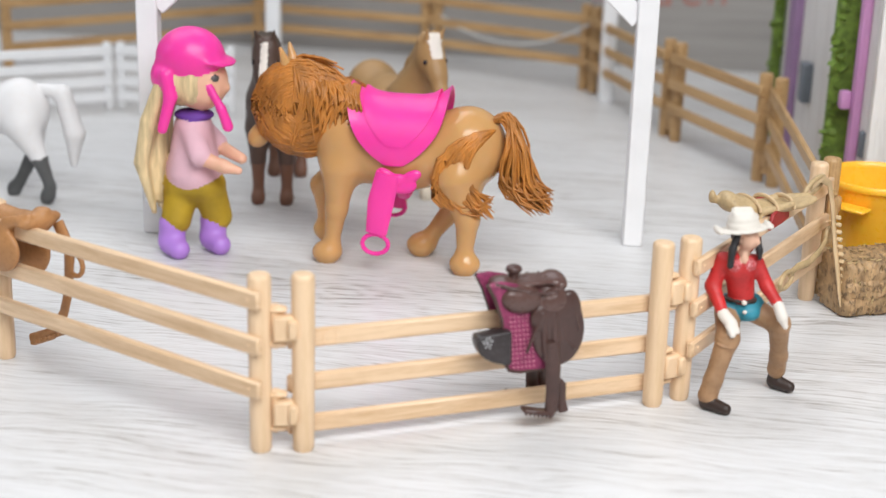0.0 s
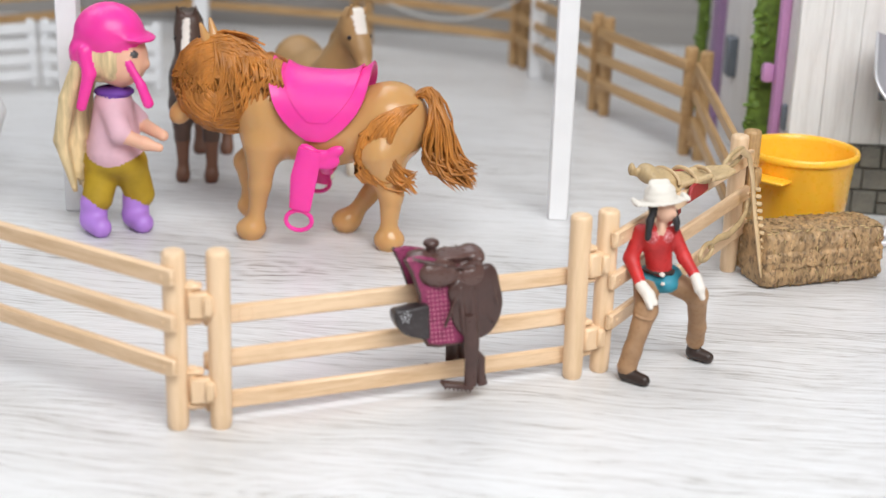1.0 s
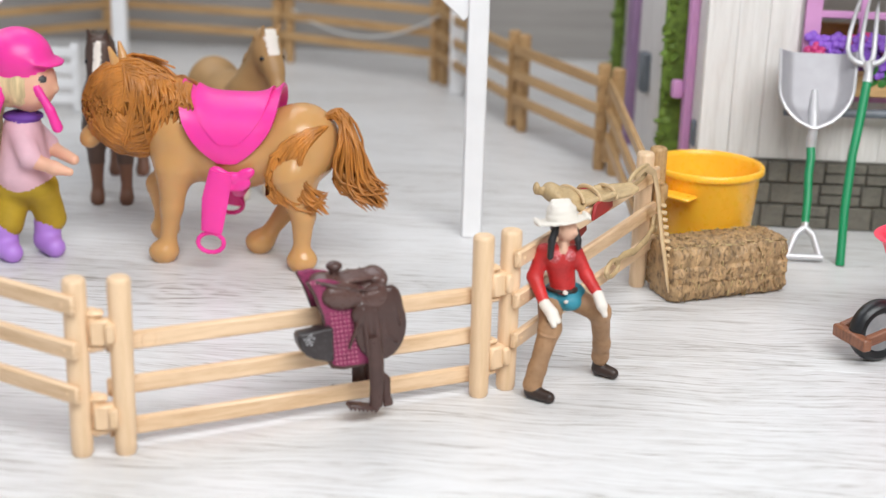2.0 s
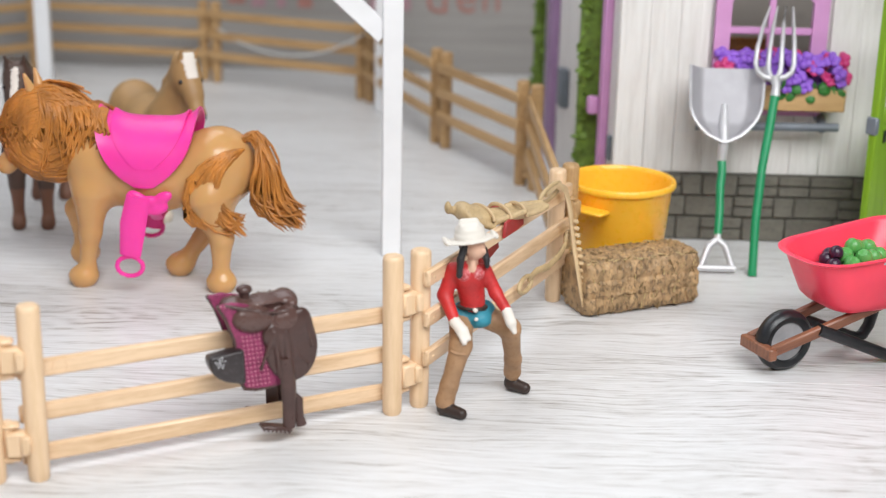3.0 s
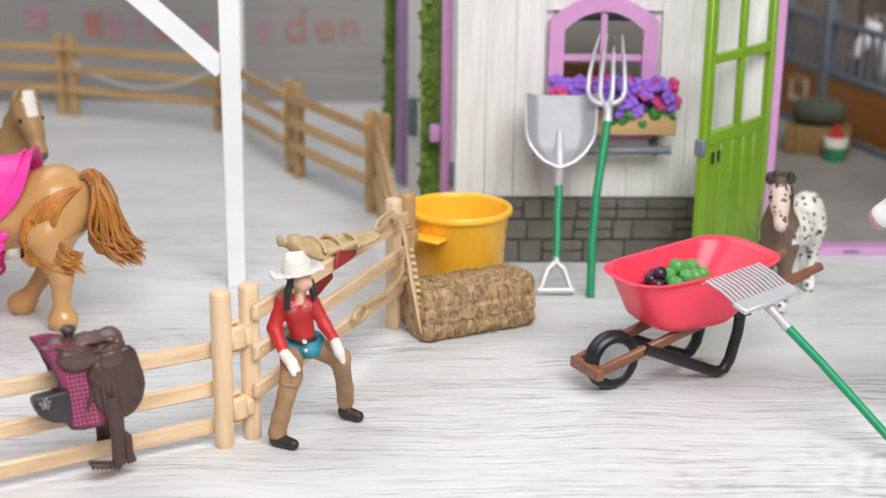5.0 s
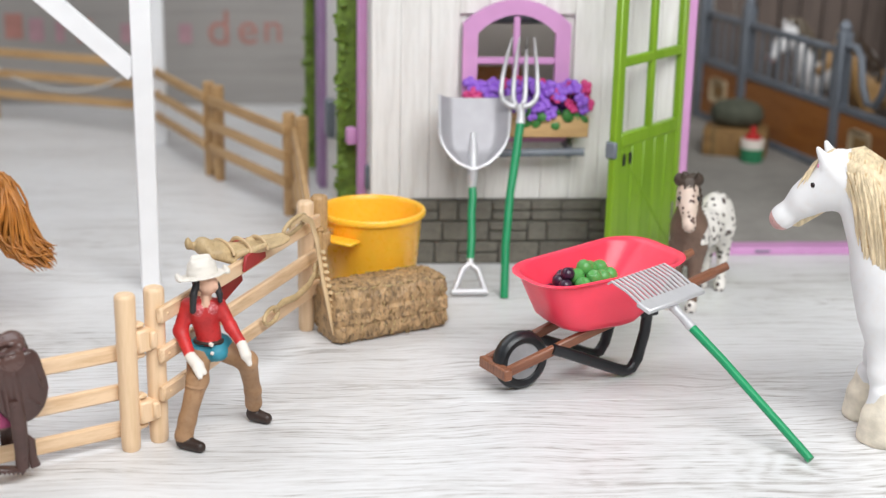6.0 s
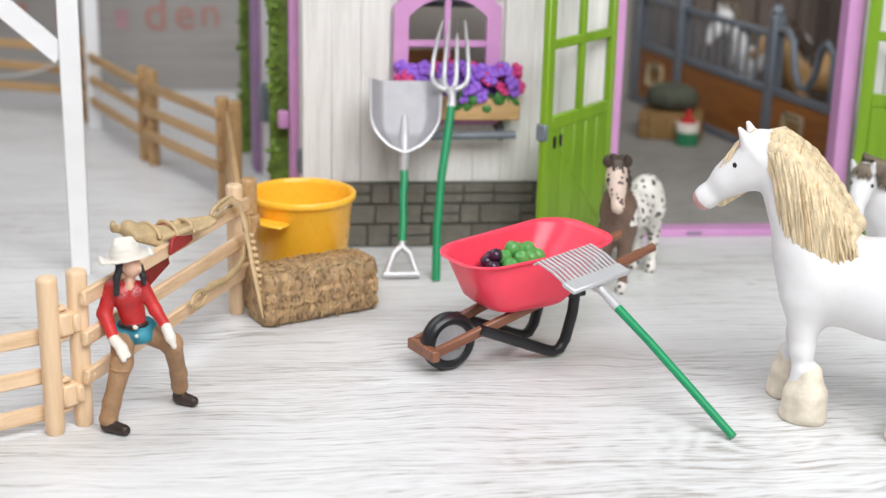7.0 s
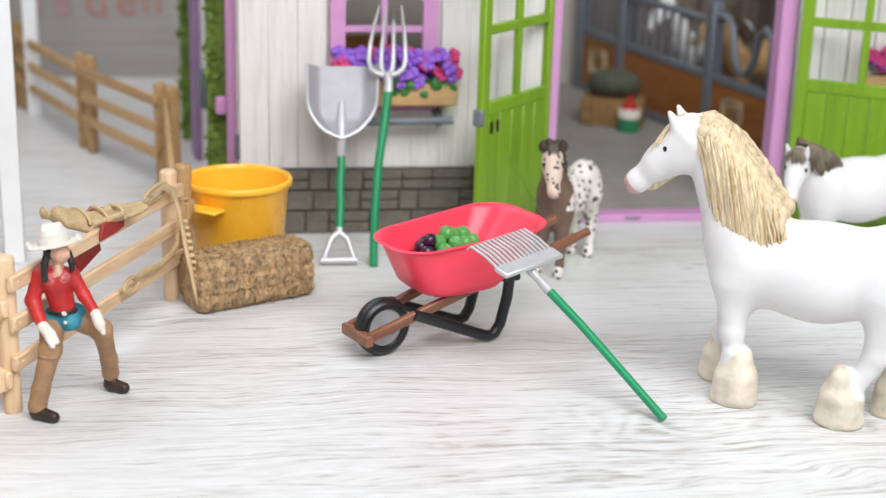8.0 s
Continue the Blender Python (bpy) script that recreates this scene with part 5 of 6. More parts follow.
def background_horses():
    h = 7.0
    s, h0, d, side, up = horse_shapes(h, None, ((0.40, 0, 0.86), (0.60, 0.0, 1.18)), ((0.64, 0, 1.24), (0.84, 0, 0.93)), 1.0, 0, 0, 2, 3, ([(-0.58, 0, 0.88), (-0.68, 0, 0.6), (-0.64, 0, 0.2)], [0.04, 0.07, 0.03]), 4, 0)
    s += mane_shapes(h, Vector((0.62, 0, 1.33)) * h, Vector((0.30, 0, 1.0)) * h, (0, 0.4, 0), 0.06, 0, 10, 0.03, both=True)
    for i in range(4):
        a = h0 + up * 0.085 * h + side * (i - 1.5) * 0.02 * h
        s += chain([tuple(a - d * 0.07 * h), tuple(a + d * 0.10 * h)], [0.028 * h, 0.012 * h], 4, 0.01 * h, 3)
    toy_horse("golden tan horse figurine with white forelock", place(3.8, 82.6, 0, 0, 0, -54), s, [F_TAN, F_BLACK, F_CREAM, F_GREY, C_GLOVE], 0.13)
    s, h0, d, side, up = horse_shapes(h, None, ((0.40, 0, 0.86), (0.58, 0.0, 1.18)), ((0.62, 0, 1.24), (0.80, 0, 0.93)), 0.95, 0, 3, 3, 3, ([(-0.58, 0, 0.88), (-0.68, 0, 0.6), (-0.64, 0, 0.2)], [0.04, 0.07, 0.03]), 2, 0)
    s += mane_shapes(h, Vector((0.60, 0, 1.33)) * h, Vector((0.30, 0, 1.0)) * h, (0, 0.4, 0), 0.06, 2, 10, 0.03, both=True)
    s.append(cap(h0 + up * 0.085 * h, 0.03 * h, h0 + d * 0.30 * h + up * 0.055 * h, 0.022 * h, 4, 0.01 * h, 3))
    toy_horse("dark bay horse figurine with pale blaze", place(-2.2, 80.6, 0, 0, 0, -83), s, [F_DARK, F_BLACK, F_DKMANE, F_BAYLEG, C_GLOVE], 0.13)
    legs = [
        [(0.37, 0.11, 0.58), (0.44, 0.11, 0.36), (0.54, 0.11, 0.14), (0.60, 0.11, 0.05)],
        [(0.37, -0.11, 0.58), (0.36, -0.11, 0.34), (0.30, -0.11, 0.12), (0.30, -0.11, 0.035)],
        [(-0.42, 0.11, 0.62), (-0.54, 0.11, 0.38), (-0.62, 0.11, 0.14), (-0.60, 0.11, 0.05)],
        [(-0.42, -0.11, 0.62), (-0.44, -0.11, 0.37), (-0.30, -0.11, 0.11), (-0.26, -0.11, 0.035)],
    ]
    s, h0, d, side, up = horse_shapes(6.8, legs, ((0.40, 0, 0.86), (0.62, 0.0, 1.2)), ((0.66, 0, 1.24), (0.9, 0, 1.0)), 0.92, 0, 2, 2, 2, ([(-0.56, 0, 0.9), (-0.72, 0, 0.86), (-0.80, 0, 0.55), (-0.78, 0, 0.3)], [0.04, 0.07, 0.08, 0.03]), 0, 0)
    s += mane_shapes(6.8, Vector((0.62, 0, 1.33)) * 6.8, Vector((0.30, 0, 1.0)) * 6.8, (0, 1, 0), 0.2, 0, 9, 0.03, both=True)
    toy_horse("white trotting horse figurine with dark grey legs", place(-17.5, 75.2, 0, 0, 0, 186), s, [F_WHITE, F_BLACK, F_GREY], 0.13)
    # two figures standing in the stalls
    s, h0, d, side, up = horse_shapes(6.6, None, coat=0, leg=0, hoof=0, muzzle=0, tail_mat=2, fat=1.0)
    s += mane_shapes(6.6, Vector((0.62, 0, 1.33)) * 6.6, Vector((0.30, 0, 1.0)) * 6.6, (0, 1, 0), 0.2, 2, 8, 0.03, both=True)
    toy_horse("brown and white horse figurine standing in a stall", place(69.0, 106.5, 0.3, 0, 0, 190), s, [F_TAN, F_BLACK, F_DKMANE], 0.15)
    s, h0, d, side, up = horse_shapes(6.6, None, coat=0, leg=0, hoof=0, muzzle=3, tail_mat=2, fat=1.0)
    s += mane_shapes(6.6, Vector((0.62, 0, 1.33)) * 6.6, Vector((0.30, 0, 1.0)) * 6.6, (0, 1, 0), 0.2, 2, 8, 0.03, both=True)
    toy_horse("pale grey horse figurine standing in a stall", place(66.8, 113.5, 0.3, 0, 0, 200), s, [F_WHITE, F_BLACK, F_OLIVE, F_MUZZLE], 0.15)


# ---- dolls ----
def rider_figure():
    s = []
    P = dict(hat=0, red=1, chaps=2, teal=3, glove=4, boot=5, hair=6, skin=7, pat=8)
    s += [cap((21.75, 57.2, 3.5), 0.56, (22.45, 57.3, 3.55), 0.56, P["teal"], 0.3), ell((22.35, 56.85, 3.5), (0.46, 0.42, 0.36), P["teal"], 0.2)]
    s += [ell((22.05, 57.0, 3.96), (0.62, 0.52, 0.12), P["boot"], 0.05, 5)]
    s += [cap((22.05, 57.05, 4.2), 0.50, (21.92, 56.95, 5.0), 0.56, P["red"], 0.3, 1), ell((21.9, 56.9, 5.35), (0.74, 0.50, 0.48), P["red"], 0.25, 1)]
    s += [ell((21.72, 56.50, 5.42), (0.26, 0.16, 0.24), P["pat"], 0.05, 1), ell((22.24, 56.55, 5.46), (0.24, 0.16, 0.24), P["pat"], 0.05, 1)]
    s += chain([(21.28, 56.95, 5.45), (20.98, 56.75, 4.45), (21.35, 56.1, 3.75)], [0.30, 0.29, 0.22], P["red"], 0.12, 1)
    s += chain([(22.5, 56.98, 5.45), (22.95, 56.75, 4.6), (23.35, 56.3, 4.12)], [0.28, 0.25, 0.21], P["red"], 0.12, 1)
    s += [cap((21.42, 55.98, 3.64), 0.23, (21.68, 55.75, 3.4), 0.24, P["glove"], 0.1, 2), cap((21.75, 55.7, 3.35), 0.2, (21.95, 55.62, 3.14), 0.12, P["glove"], 0.1, 2), cap((21.66, 55.6, 3.28), 0.15, (21.8, 55.45, 3.02), 0.11, P["glove"], 0.08, 2)]
    s += [cap((23.4, 56.2, 4.05), 0.21, (23.55, 56.0, 3.72), 0.22, P["glove"], 0.1, 2), cap((23.58, 56.0, 3.62), 0.17, (23.7, 55.95, 3.34), 0.11, P["glove"], 0.1, 2)]
    s += chain([(21.62, 57.15, 3.38), (21.66, 55.95, 2.71), (21.25, 55.55, 1.18), (21.1, 55.5, 0.54)], [0.50, 0.42, 0.33, 0.38], P["chaps"], 0.2, 3)
    s += chain([(22.6, 57.3, 3.42), (23.55, 56.85, 3.12), (23.72, 57.5, 1.58), (23.72, 57.85, 0.89)], [0.47, 0.40, 0.32, 0.36], P["chaps"], 0.2, 3)
    for z, x, y in ((2.55, 21.6, 55.6), (2.7, 21.62, 55.68)):
        s += [ell((x, y, z), (0.38, 0.2, 0.05), P["chaps"], 0.05, 3, (10, 8, 0))]
    s += [cap((21.05, 55.45, 0.3), 0.28, (21.75, 55.05, 0.22), 0.23, P["boot"], 0.1, 4), cap((21.05, 55.5, 0.2), 0.2, (21.1, 55.45, 0.6), 0.28, P["boot"], 0.1, 4)]
    s += [cap((23.68, 58.0, 0.33), 0.28, (24.25, 57.7, 0.24), 0.23, P["boot"], 0.1, 4), cap((23.68, 58.05, 0.22), 0.2, (23.7, 57.95, 0.8), 0.28, P["boot"], 0.1, 4)]
    s += [cap((21.98, 56.82, 5.65), 0.22, (22.05, 56.76, 6.1), 0.21, P["skin"], 0.1, 2), cap((22.02, 56.55, 5.62), 0.16, (22.02, 56.6, 5.85), 0.14, P["skin"], 0.05, 2), ell((22.12, 56.66, 6.42), (0.38, 0.38, 0.44), P["skin"], 0.1, 2), ell((22.46, 56.42, 6.38), (0.08, 0.08, 0.11), P["skin"], 0.1, 2)]
    s += [ell((21.88, 56.85, 6.5), (0.42, 0.40, 0.42), P["hair"], 0.1, 6)]
    s += chain([(21.68, 56.5, 6.5), (21.56, 56.38, 6.05), (21.52, 56.3, 5.42)], [0.14, 0.15, 0.12], P["hair"], 0.06, 6)
    s += chain([(22.45, 56.75, 6.4), (22.55, 56.65, 6.0), (22.58, 56.58, 5.75)], [0.12, 0.13, 0.1], P["hair"], 0.06, 6)
    # hat: dished brim, straight crown with a dent along its top
    s += [ell((21.9, 56.8, 6.74), (0.99, 0.84, 0.075), P["hat"], 0.05, 7, (-6, -7, 15)), ell((20.98, 56.6, 6.70), (0.12, 0.5, 0.10), P["hat"], 0.1, 7, (0, -25, 15)), ell((22.82, 57.0, 6.92), (0.12, 0.5, 0.10), P["hat"], 0.1, 7, (0, 25, 15))]
    s += [ell((21.88, 56.8, 6.92), (0.62, 0.54, 0.30), P["hat"], 0.04, 7, (0, -5, 15)), ell((21.86, 56.82, 7.14), (0.58, 0.50, 0.30), P["hat"], 0.06, 7, (0, -5, 15))]
    s += [cap((21.58, 56.55, 7.32), 0.15, (22.1, 56.62, 7.36), 0.14, P["hat"], 0.08, 7), cap((21.56, 57.02, 7.34), 0.15, (22.08, 57.1, 7.38), 0.14, P["hat"], 0.08, 7)]
    s += [ell((22.18, 56.48, 3.95), (0.11, 0.07, 0.1), P["glove"], 0.02, 8), ell((22.22, 56.40, 3.62), (0.09, 0.07, 0.09), P["glove"], 0.02, 8)]
    ob = formed("toy_rider", s, [C_HAT, C_RED, C_CHAPS, C_TEAL, C_GLOVE, C_BOOT, C_HAIR, C_SKIN, C_PATTERN], 0.052)
    tagged(ob, "cowgirl figurine in red shirt and cream hat leaning on the fence", "doll")


def doll():
    x, y = -3.25, 68.9
    SK, HR, SH, SC, PN, BT, HL = range(7)
    s = []
    for fx, fy in ((-4.05, 68.3), (-2.35, 69.4)):
        s += [cap((fx - 0.2, fy, 0.62), 0.62, (fx + 0.35, fy - 0.5, 0.45), 0.5, BT, 0.2, 1), cap((fx - 0.2, fy + 0.1, 0.8), 0.62, (fx - 0.15, fy + 0.1, 1.5), 0.66, BT, 0.2, 1)]
        s += [cap((fx, fy + 0.2, 1.7), 0.72, (x + (fx - x) * 0.72, y + 0.1, 3.4), 0.82, PN, 0.3, 2)]
    s += [ell((x, y, 3.5), (1.45, 1.1, 0.8), PN, 0.3, 2)]
    s += [cap((x, y, 4.1), 1.28, (x + 0.05, y, 6.2), 0.92, SH, 0.4, 3), cap((x + 0.2, y - 0.7, 6.1), 0.52, (x + 0.75, y - 1.25, 5.2), 0.55, SH, 0.3, 3), cap((x + 0.2, y + 0.7, 6.1), 0.5, (x + 0.9, y + 0.9, 5.3), 0.5, SH, 0.3, 3)]
    s += [cap((x + 0.75, y - 1.25, 5.1), 0.38, (x + 1.9, y - 1.3, 4.75), 0.30, SK, 0.2, 4), cap((x + 1.9, y - 1.3, 4.75), 0.30, (x + 2.6, y - 1.3, 4.6), 0.2, SK, 0.2, 4), cap((x + 0.9, y + 0.9, 5.2), 0.36, (x + 2.3, y + 0.3, 4.75), 0.26, SK, 0.2, 4)]
    s += [ell((x + 0.1, y, 6.85), (0.95, 0.85, 0.28), SC, 0.15, 5)]
    s += [ell((x + 0.45, y, 8.45), (1.3, 1.25, 1.35), SK, 0.2, 6), ell((x + 1.62, y, 8.2), (0.25, 0.25, 0.22), SK, 0.2, 6), ell((x + 0.9, y - 0.55, 7.95), (0.65, 0.55, 0.5), SK, 0.2, 6)]
    s += [ell((x - 0.35, y, 8.6), (1.35, 1.4, 1.35), HR, 0.2, 7), ell((x + 0.25, y - 0.9, 8.5), (0.6, 0.5, 1.0), HR, 0.2, 7)]
    rng = random.Random(2)
    for i in range(22):
        a = rng.uniform(-1.2, 1.2)
        s += chain([(x - 1.0, y + a * 0.9, 8.6), (x - 1.75, y + a, 6.6), (x - 1.9 + rng.uniform(-0.35, 0.35), y + a * 0.9, 4.6), (x - 1.7 + rng.uniform(-0.4, 0.4), y + a * 0.8, 2.4 + rng.uniform(-0.5, 0.7))], [0.35, 0.4, 0.34, 0.14], HR, 0.1, 7)
    s += [ell((x + 0.0, y, 9.55), (1.62, 1.5, 1.45), HL, 0.1, 8), ell((x + 1.3, y, 9.5), (0.85, 1.2, 0.16), HL, 0.25, 8, (0, 10, 0)), ell((x - 0.9, y, 8.7), (0.95, 1.45, 1.0), HL, 0.2, 8)]
    s += chain([(x - 0.75, y - 1.3, 8.9), (x - 0.55, y - 1.4, 7.9), (x - 0.95, y - 1.5, 6.4)], [0.34, 0.3, 0.24], HL, 0.15, 8)
    s += chain([(x + 1.2, y - 1.0, 8.4), (x + 1.75, y - 1.0, 7.4), (x + 2.05, y - 1.0, 6.6)], [0.16, 0.22, 0.26], HL, 0.1, 8)
    s += [ell((x + 1.33, y - 0.72, 8.75), (0.22, 0.2, 0.2), 7, 0.05, 9)]
    ob = formed("toy_doll", s, [D_SKIN, D_HAIR, D_SHIRT, D_SCARF, D_PANTS, D_BOOT, HOT_PINK, F_GREY], 0.09)
    tagged(ob, "small blond doll with hot pink riding helmet and mustard trousers", "doll")


shire()
foal()
pony()
caramel()
background_horses()
rider_figure()
doll()


# ---- yard things ----
HUB = material("pale_grey_hub", (0.36, 0.36, 0.37), 0.35, 0.1, 200, 0.1, metal=0.2)


def bucket():
    b = thing("bucket", "yellow plastic bucket with side grips", "bucket", place(29.0, 72.75, 0) @ Matrix.Diagonal((1.02, 1.02, 1.0, 1)))
    prof = [(0.05, 0.12), (1.95, 0.12), (2.0, 0.0), (2.06, 0.02), (2.1, 0.3), (2.49, 4.68), (2.52, 4.72), (2.63, 4.75), (2.68, 4.82), (2.68, 4.98), (2.63, 5.06), (2.52, 5.08), (2.45, 5.02), (2.41, 4.8), (2.02, 0.35), (1.9, 0.25), (0.05, 0.25)]
    part("bucket_body", lathe(prof, 56), YELLOW, b)
    for a in (234, 54):
        bm = bmesh.new()
        box(bm, (2.82, 0, 4.05), (0.9, 2.0, 0.18), bevel=0.06)
        for y in (-0.6, -0.2, 0.2, 0.6):
            box(bm, (2.75, y, 4.1), (0.7, 0.12, 0.1), bevel=0.03)
        part("grip", bm, YELLOW, b, m=place(0, 0, 0, 0, 0, a))


def bale():
    length, w, h = 6.0, 2.6, 2.65
    b = thing("hay_bale", "small rough hay bale figurine with bound bands", "hay bale", place(29.4, 68.85, 0, 0, 0, 25))
    bm = bmesh.new()
    nu, nv = 130, 120
    rows = []
    for i in range(nu + 1):
        x = -length / 2 + length * i / nu
        ring = []
        for j in range(nv):
            a = 2 * math.pi * j / nv
            ca, sa = math.cos(a), math.sin(a)
            p = 5.0
            r = 1.0 / ((abs(ca) ** p + abs(sa) ** p) ** (1 / p))
            y, z = r * ca * w / 2 * 0.93, r * sa * h / 2 * 0.93
            q = Vector((x * 1.2, y * 2.4, z * 2.4))
            bump = 0.10 * noise.noise(q * 1.1) + 0.10 * (0.5 - abs(noise.noise(Vector((x * 3.6 + z, y * 1.6, z * 1.9))))) + 0.14 * (0.5 - abs(noise.noise(Vector((x * 7.0 - z * 2, y * 4.0, z * 4.5))))) + 0.07 * noise.noise(q * 6.0) + 0.05
            for zb in (-0.42, 0.42):
                if abs(ca) > 0.75:
                    bump -= 0.09 * math.exp(-((z - zb) / 0.11) ** 2)
            end = min(1.0, (1 - abs(2 * i / nu - 1)) * 9) ** 0.4
            s = 0.86 + 0.14 * end
            ring.append(bm.verts.new((x + 0.10 * noise.noise(q * 2.2), y * s + bump * ca, max(z * s + bump * sa, -h / 2 + 0.02) + h / 2)))
        rows.append(ring)
    for r, q in zip(rows, rows[1:]):
        for j in range(nv):
            bm.faces.new((r[j], r[(j + 1) % nv], q[(j + 1) % nv], q[j]))
    for ring in (rows[0], rows[-1]):
        c = bm.verts.new(sum((v.co for v in ring), Vector()) / nv)
        for j in range(nv):
            bm.faces.new((ring[j], ring[(j + 1) % nv], c))
    part("bale_body", bm, HAY, b, angle=60)
    for mat, seed, lab in ((HAY_LIGHT, 1, "pale moulded straw litter"), (HAY_DARK, 2, "dark moulded straw litter")):
        rng = random.Random(seed)
        bm = bmesh.new()
        for k in range(230):
            x = rng.uniform(-length / 2 + 0.15, length / 2 - 0.15)
            face = rng.random()
            l, r = rng.uniform(0.12, 0.34), rng.uniform(0.02, 0.036)
            if face < 0.72:
                y, z = rng.uniform(-w / 2 + 0.15, w / 2 - 0.15), h * 0.955 + rng.uniform(0.02, 0.1)
                a = rng.uniform(-0.7, 0.7)
                d = Vector((math.cos(a), math.sin(a), rng.uniform(-0.1, 0.2)))
            else:
                y, z = (-1 if face < 0.93 else 1) * (w / 2 * 0.96 + rng.uniform(0, 0.07)), rng.uniform(0.2, h - 0.3)
                a = rng.uniform(1.0, 2.1)
                d = Vector((math.cos(a), 0.0, math.sin(a)))
            p = Vector((x, y, z))
            tube(bm, [p - d * l / 2, p + d * l / 2], r, 4)
        tagged(part("straw_litter", bm, mat, b, lab), kind="stuff")


def shovel():
    s = thing("shovel", "silver toy shovel with green shaft leaning on the wall", "shovel")
    foot, top = Vector((34.15, 73.55, 0)), Vector((34.6, 78.2, 9.6))
    def at(u):
        return foot.lerp(top, u)
    part("shaft", tubed([at(0.19), at(0.30) + Vector((0.04, 0, 0)), at(0.42), at(0.50) + Vector((0.05, -0.05, 0)), at(0.565)], [0.2, 0.21, 0.21, 0.22, 0.22], 14), TOOL_GREEN, s, "green shaft")
    grip = bmesh.new()
    tube(grip, [at(0.20), at(0.165), at(0.135) + Vector((0.42, 0, 0)), at(0.02) + Vector((0.82, 0, 0.08))], [0.19, 0.2, 0.18, 0.16], 10)
    tube(grip, [at(0.165), at(0.135) + Vector((-0.42, 0, 0)), at(0.02) + Vector((-0.82, 0, 0.08))], [0.2, 0.18, 0.16], 10)
    tube(grip, [at(0.02) + Vector((-0.95, 0, 0.1)), at(0.02) + Vector((0.95, 0, 0.1))], 0.18, 10)
    part("grip", grip, SILVER, s, "silver D-shaped grip")
    d = (top - foot).normalized()
    nrm = Vector((0, -d.z, d.y)).normalized()
    def blade(u, v):
        half = 1.90 * (0.06 + 0.94 * math.sin(min(1.0, u / 0.5) * math.pi / 2) ** 0.62) * (0.92 + 0.08 * u)
        x = (2 * v - 1) * half
        z = 0.625 + 0.375 * u
        e = max(0.0, abs(2 * v - 1) - 0.62) / 0.38
        low = max(0.0, 1 - u / 0.30)
        dish = 0.62 * min(1.0, e + low * 0.9) ** 1.3
        return at(z) + Vector((x, 0, 0)) + nrm * dish, nrm
    part("blade", shell(blade, 22, 24, 0.09), BLADE, s, "dished silver blade")
    # rim keeps the lighter silver, so brighter edges are painted in
    edge = [blade(1, 0)] + [blade(1 - i / 12, 0) for i in range(1, 13)] + [blade(i / 12, 1) for i in range(0, 13)]
    part("blade_rim", tubed([p + q * 0.06 for p, q in edge], 0.085, 8), SILVER, s, "silver blade rim, paler to paint in the light on its edges")
    part("socket", tubed([at(0.55), at(0.63) + nrm * 0.45, at(0.72) + nrm * 0.22, at(0.82) + nrm * 0.1], [0.24, 0.27, 0.25, 0.14], 12), SILVER, s)


def fork():
    s = thing("hay_fork", "silver toy hay fork with green shaft leaning on the wall", "fork")
    foot, top = Vector((35.95, 73.4, 0)), Vector((37.2, 78.3, 12.75))
    at = lambda u: foot.lerp(top, u)
    bow = Vector((0.14, 0, 0))
    part("shaft", tubed([at(0), at(0.2) - bow, at(0.4) - bow * 0.8, at(0.55) + bow * 0.3, at(0.68) + bow], [0.22, 0.22, 0.22, 0.23, 0.23], 14), TOOL_GREEN, s, "green shaft")
    part("neck", tubed([at(0.67) + bow, at(0.71) + bow, at(0.745)], [0.25, 0.22, 0.3], 12), SILVER, s)
    d = (top - foot).normalized()
    n = Vector((0, -d.z, d.y)).normalized()
    base = at(0.735)
    reach = (top - base).length
    for k in (-1.5, -0.5, 0.5, 1.5):
        x = k * 0.62
        pts = [base + Vector((x * f - 0.1 * t, 0, 0)) + d * reach * t + n * c for t, f, c in ((0.0, 0.2, 0), (0.03, 0.6, -0.02), (0.10, 0.93, -0.08), (0.22, 1.04, -0.18), (0.45, 1.0, -0.22), (0.75, 0.82, 0.0), (1.0, 0.62, 0.4))]
        part("tine", tubed(pts, [0.16, 0.15, 0.14, 0.13, 0.12, 0.10, 0.05], 10), SILVER, s)


BARROW = place(35.0, 61.2, 0, 0, 0, 26.4)


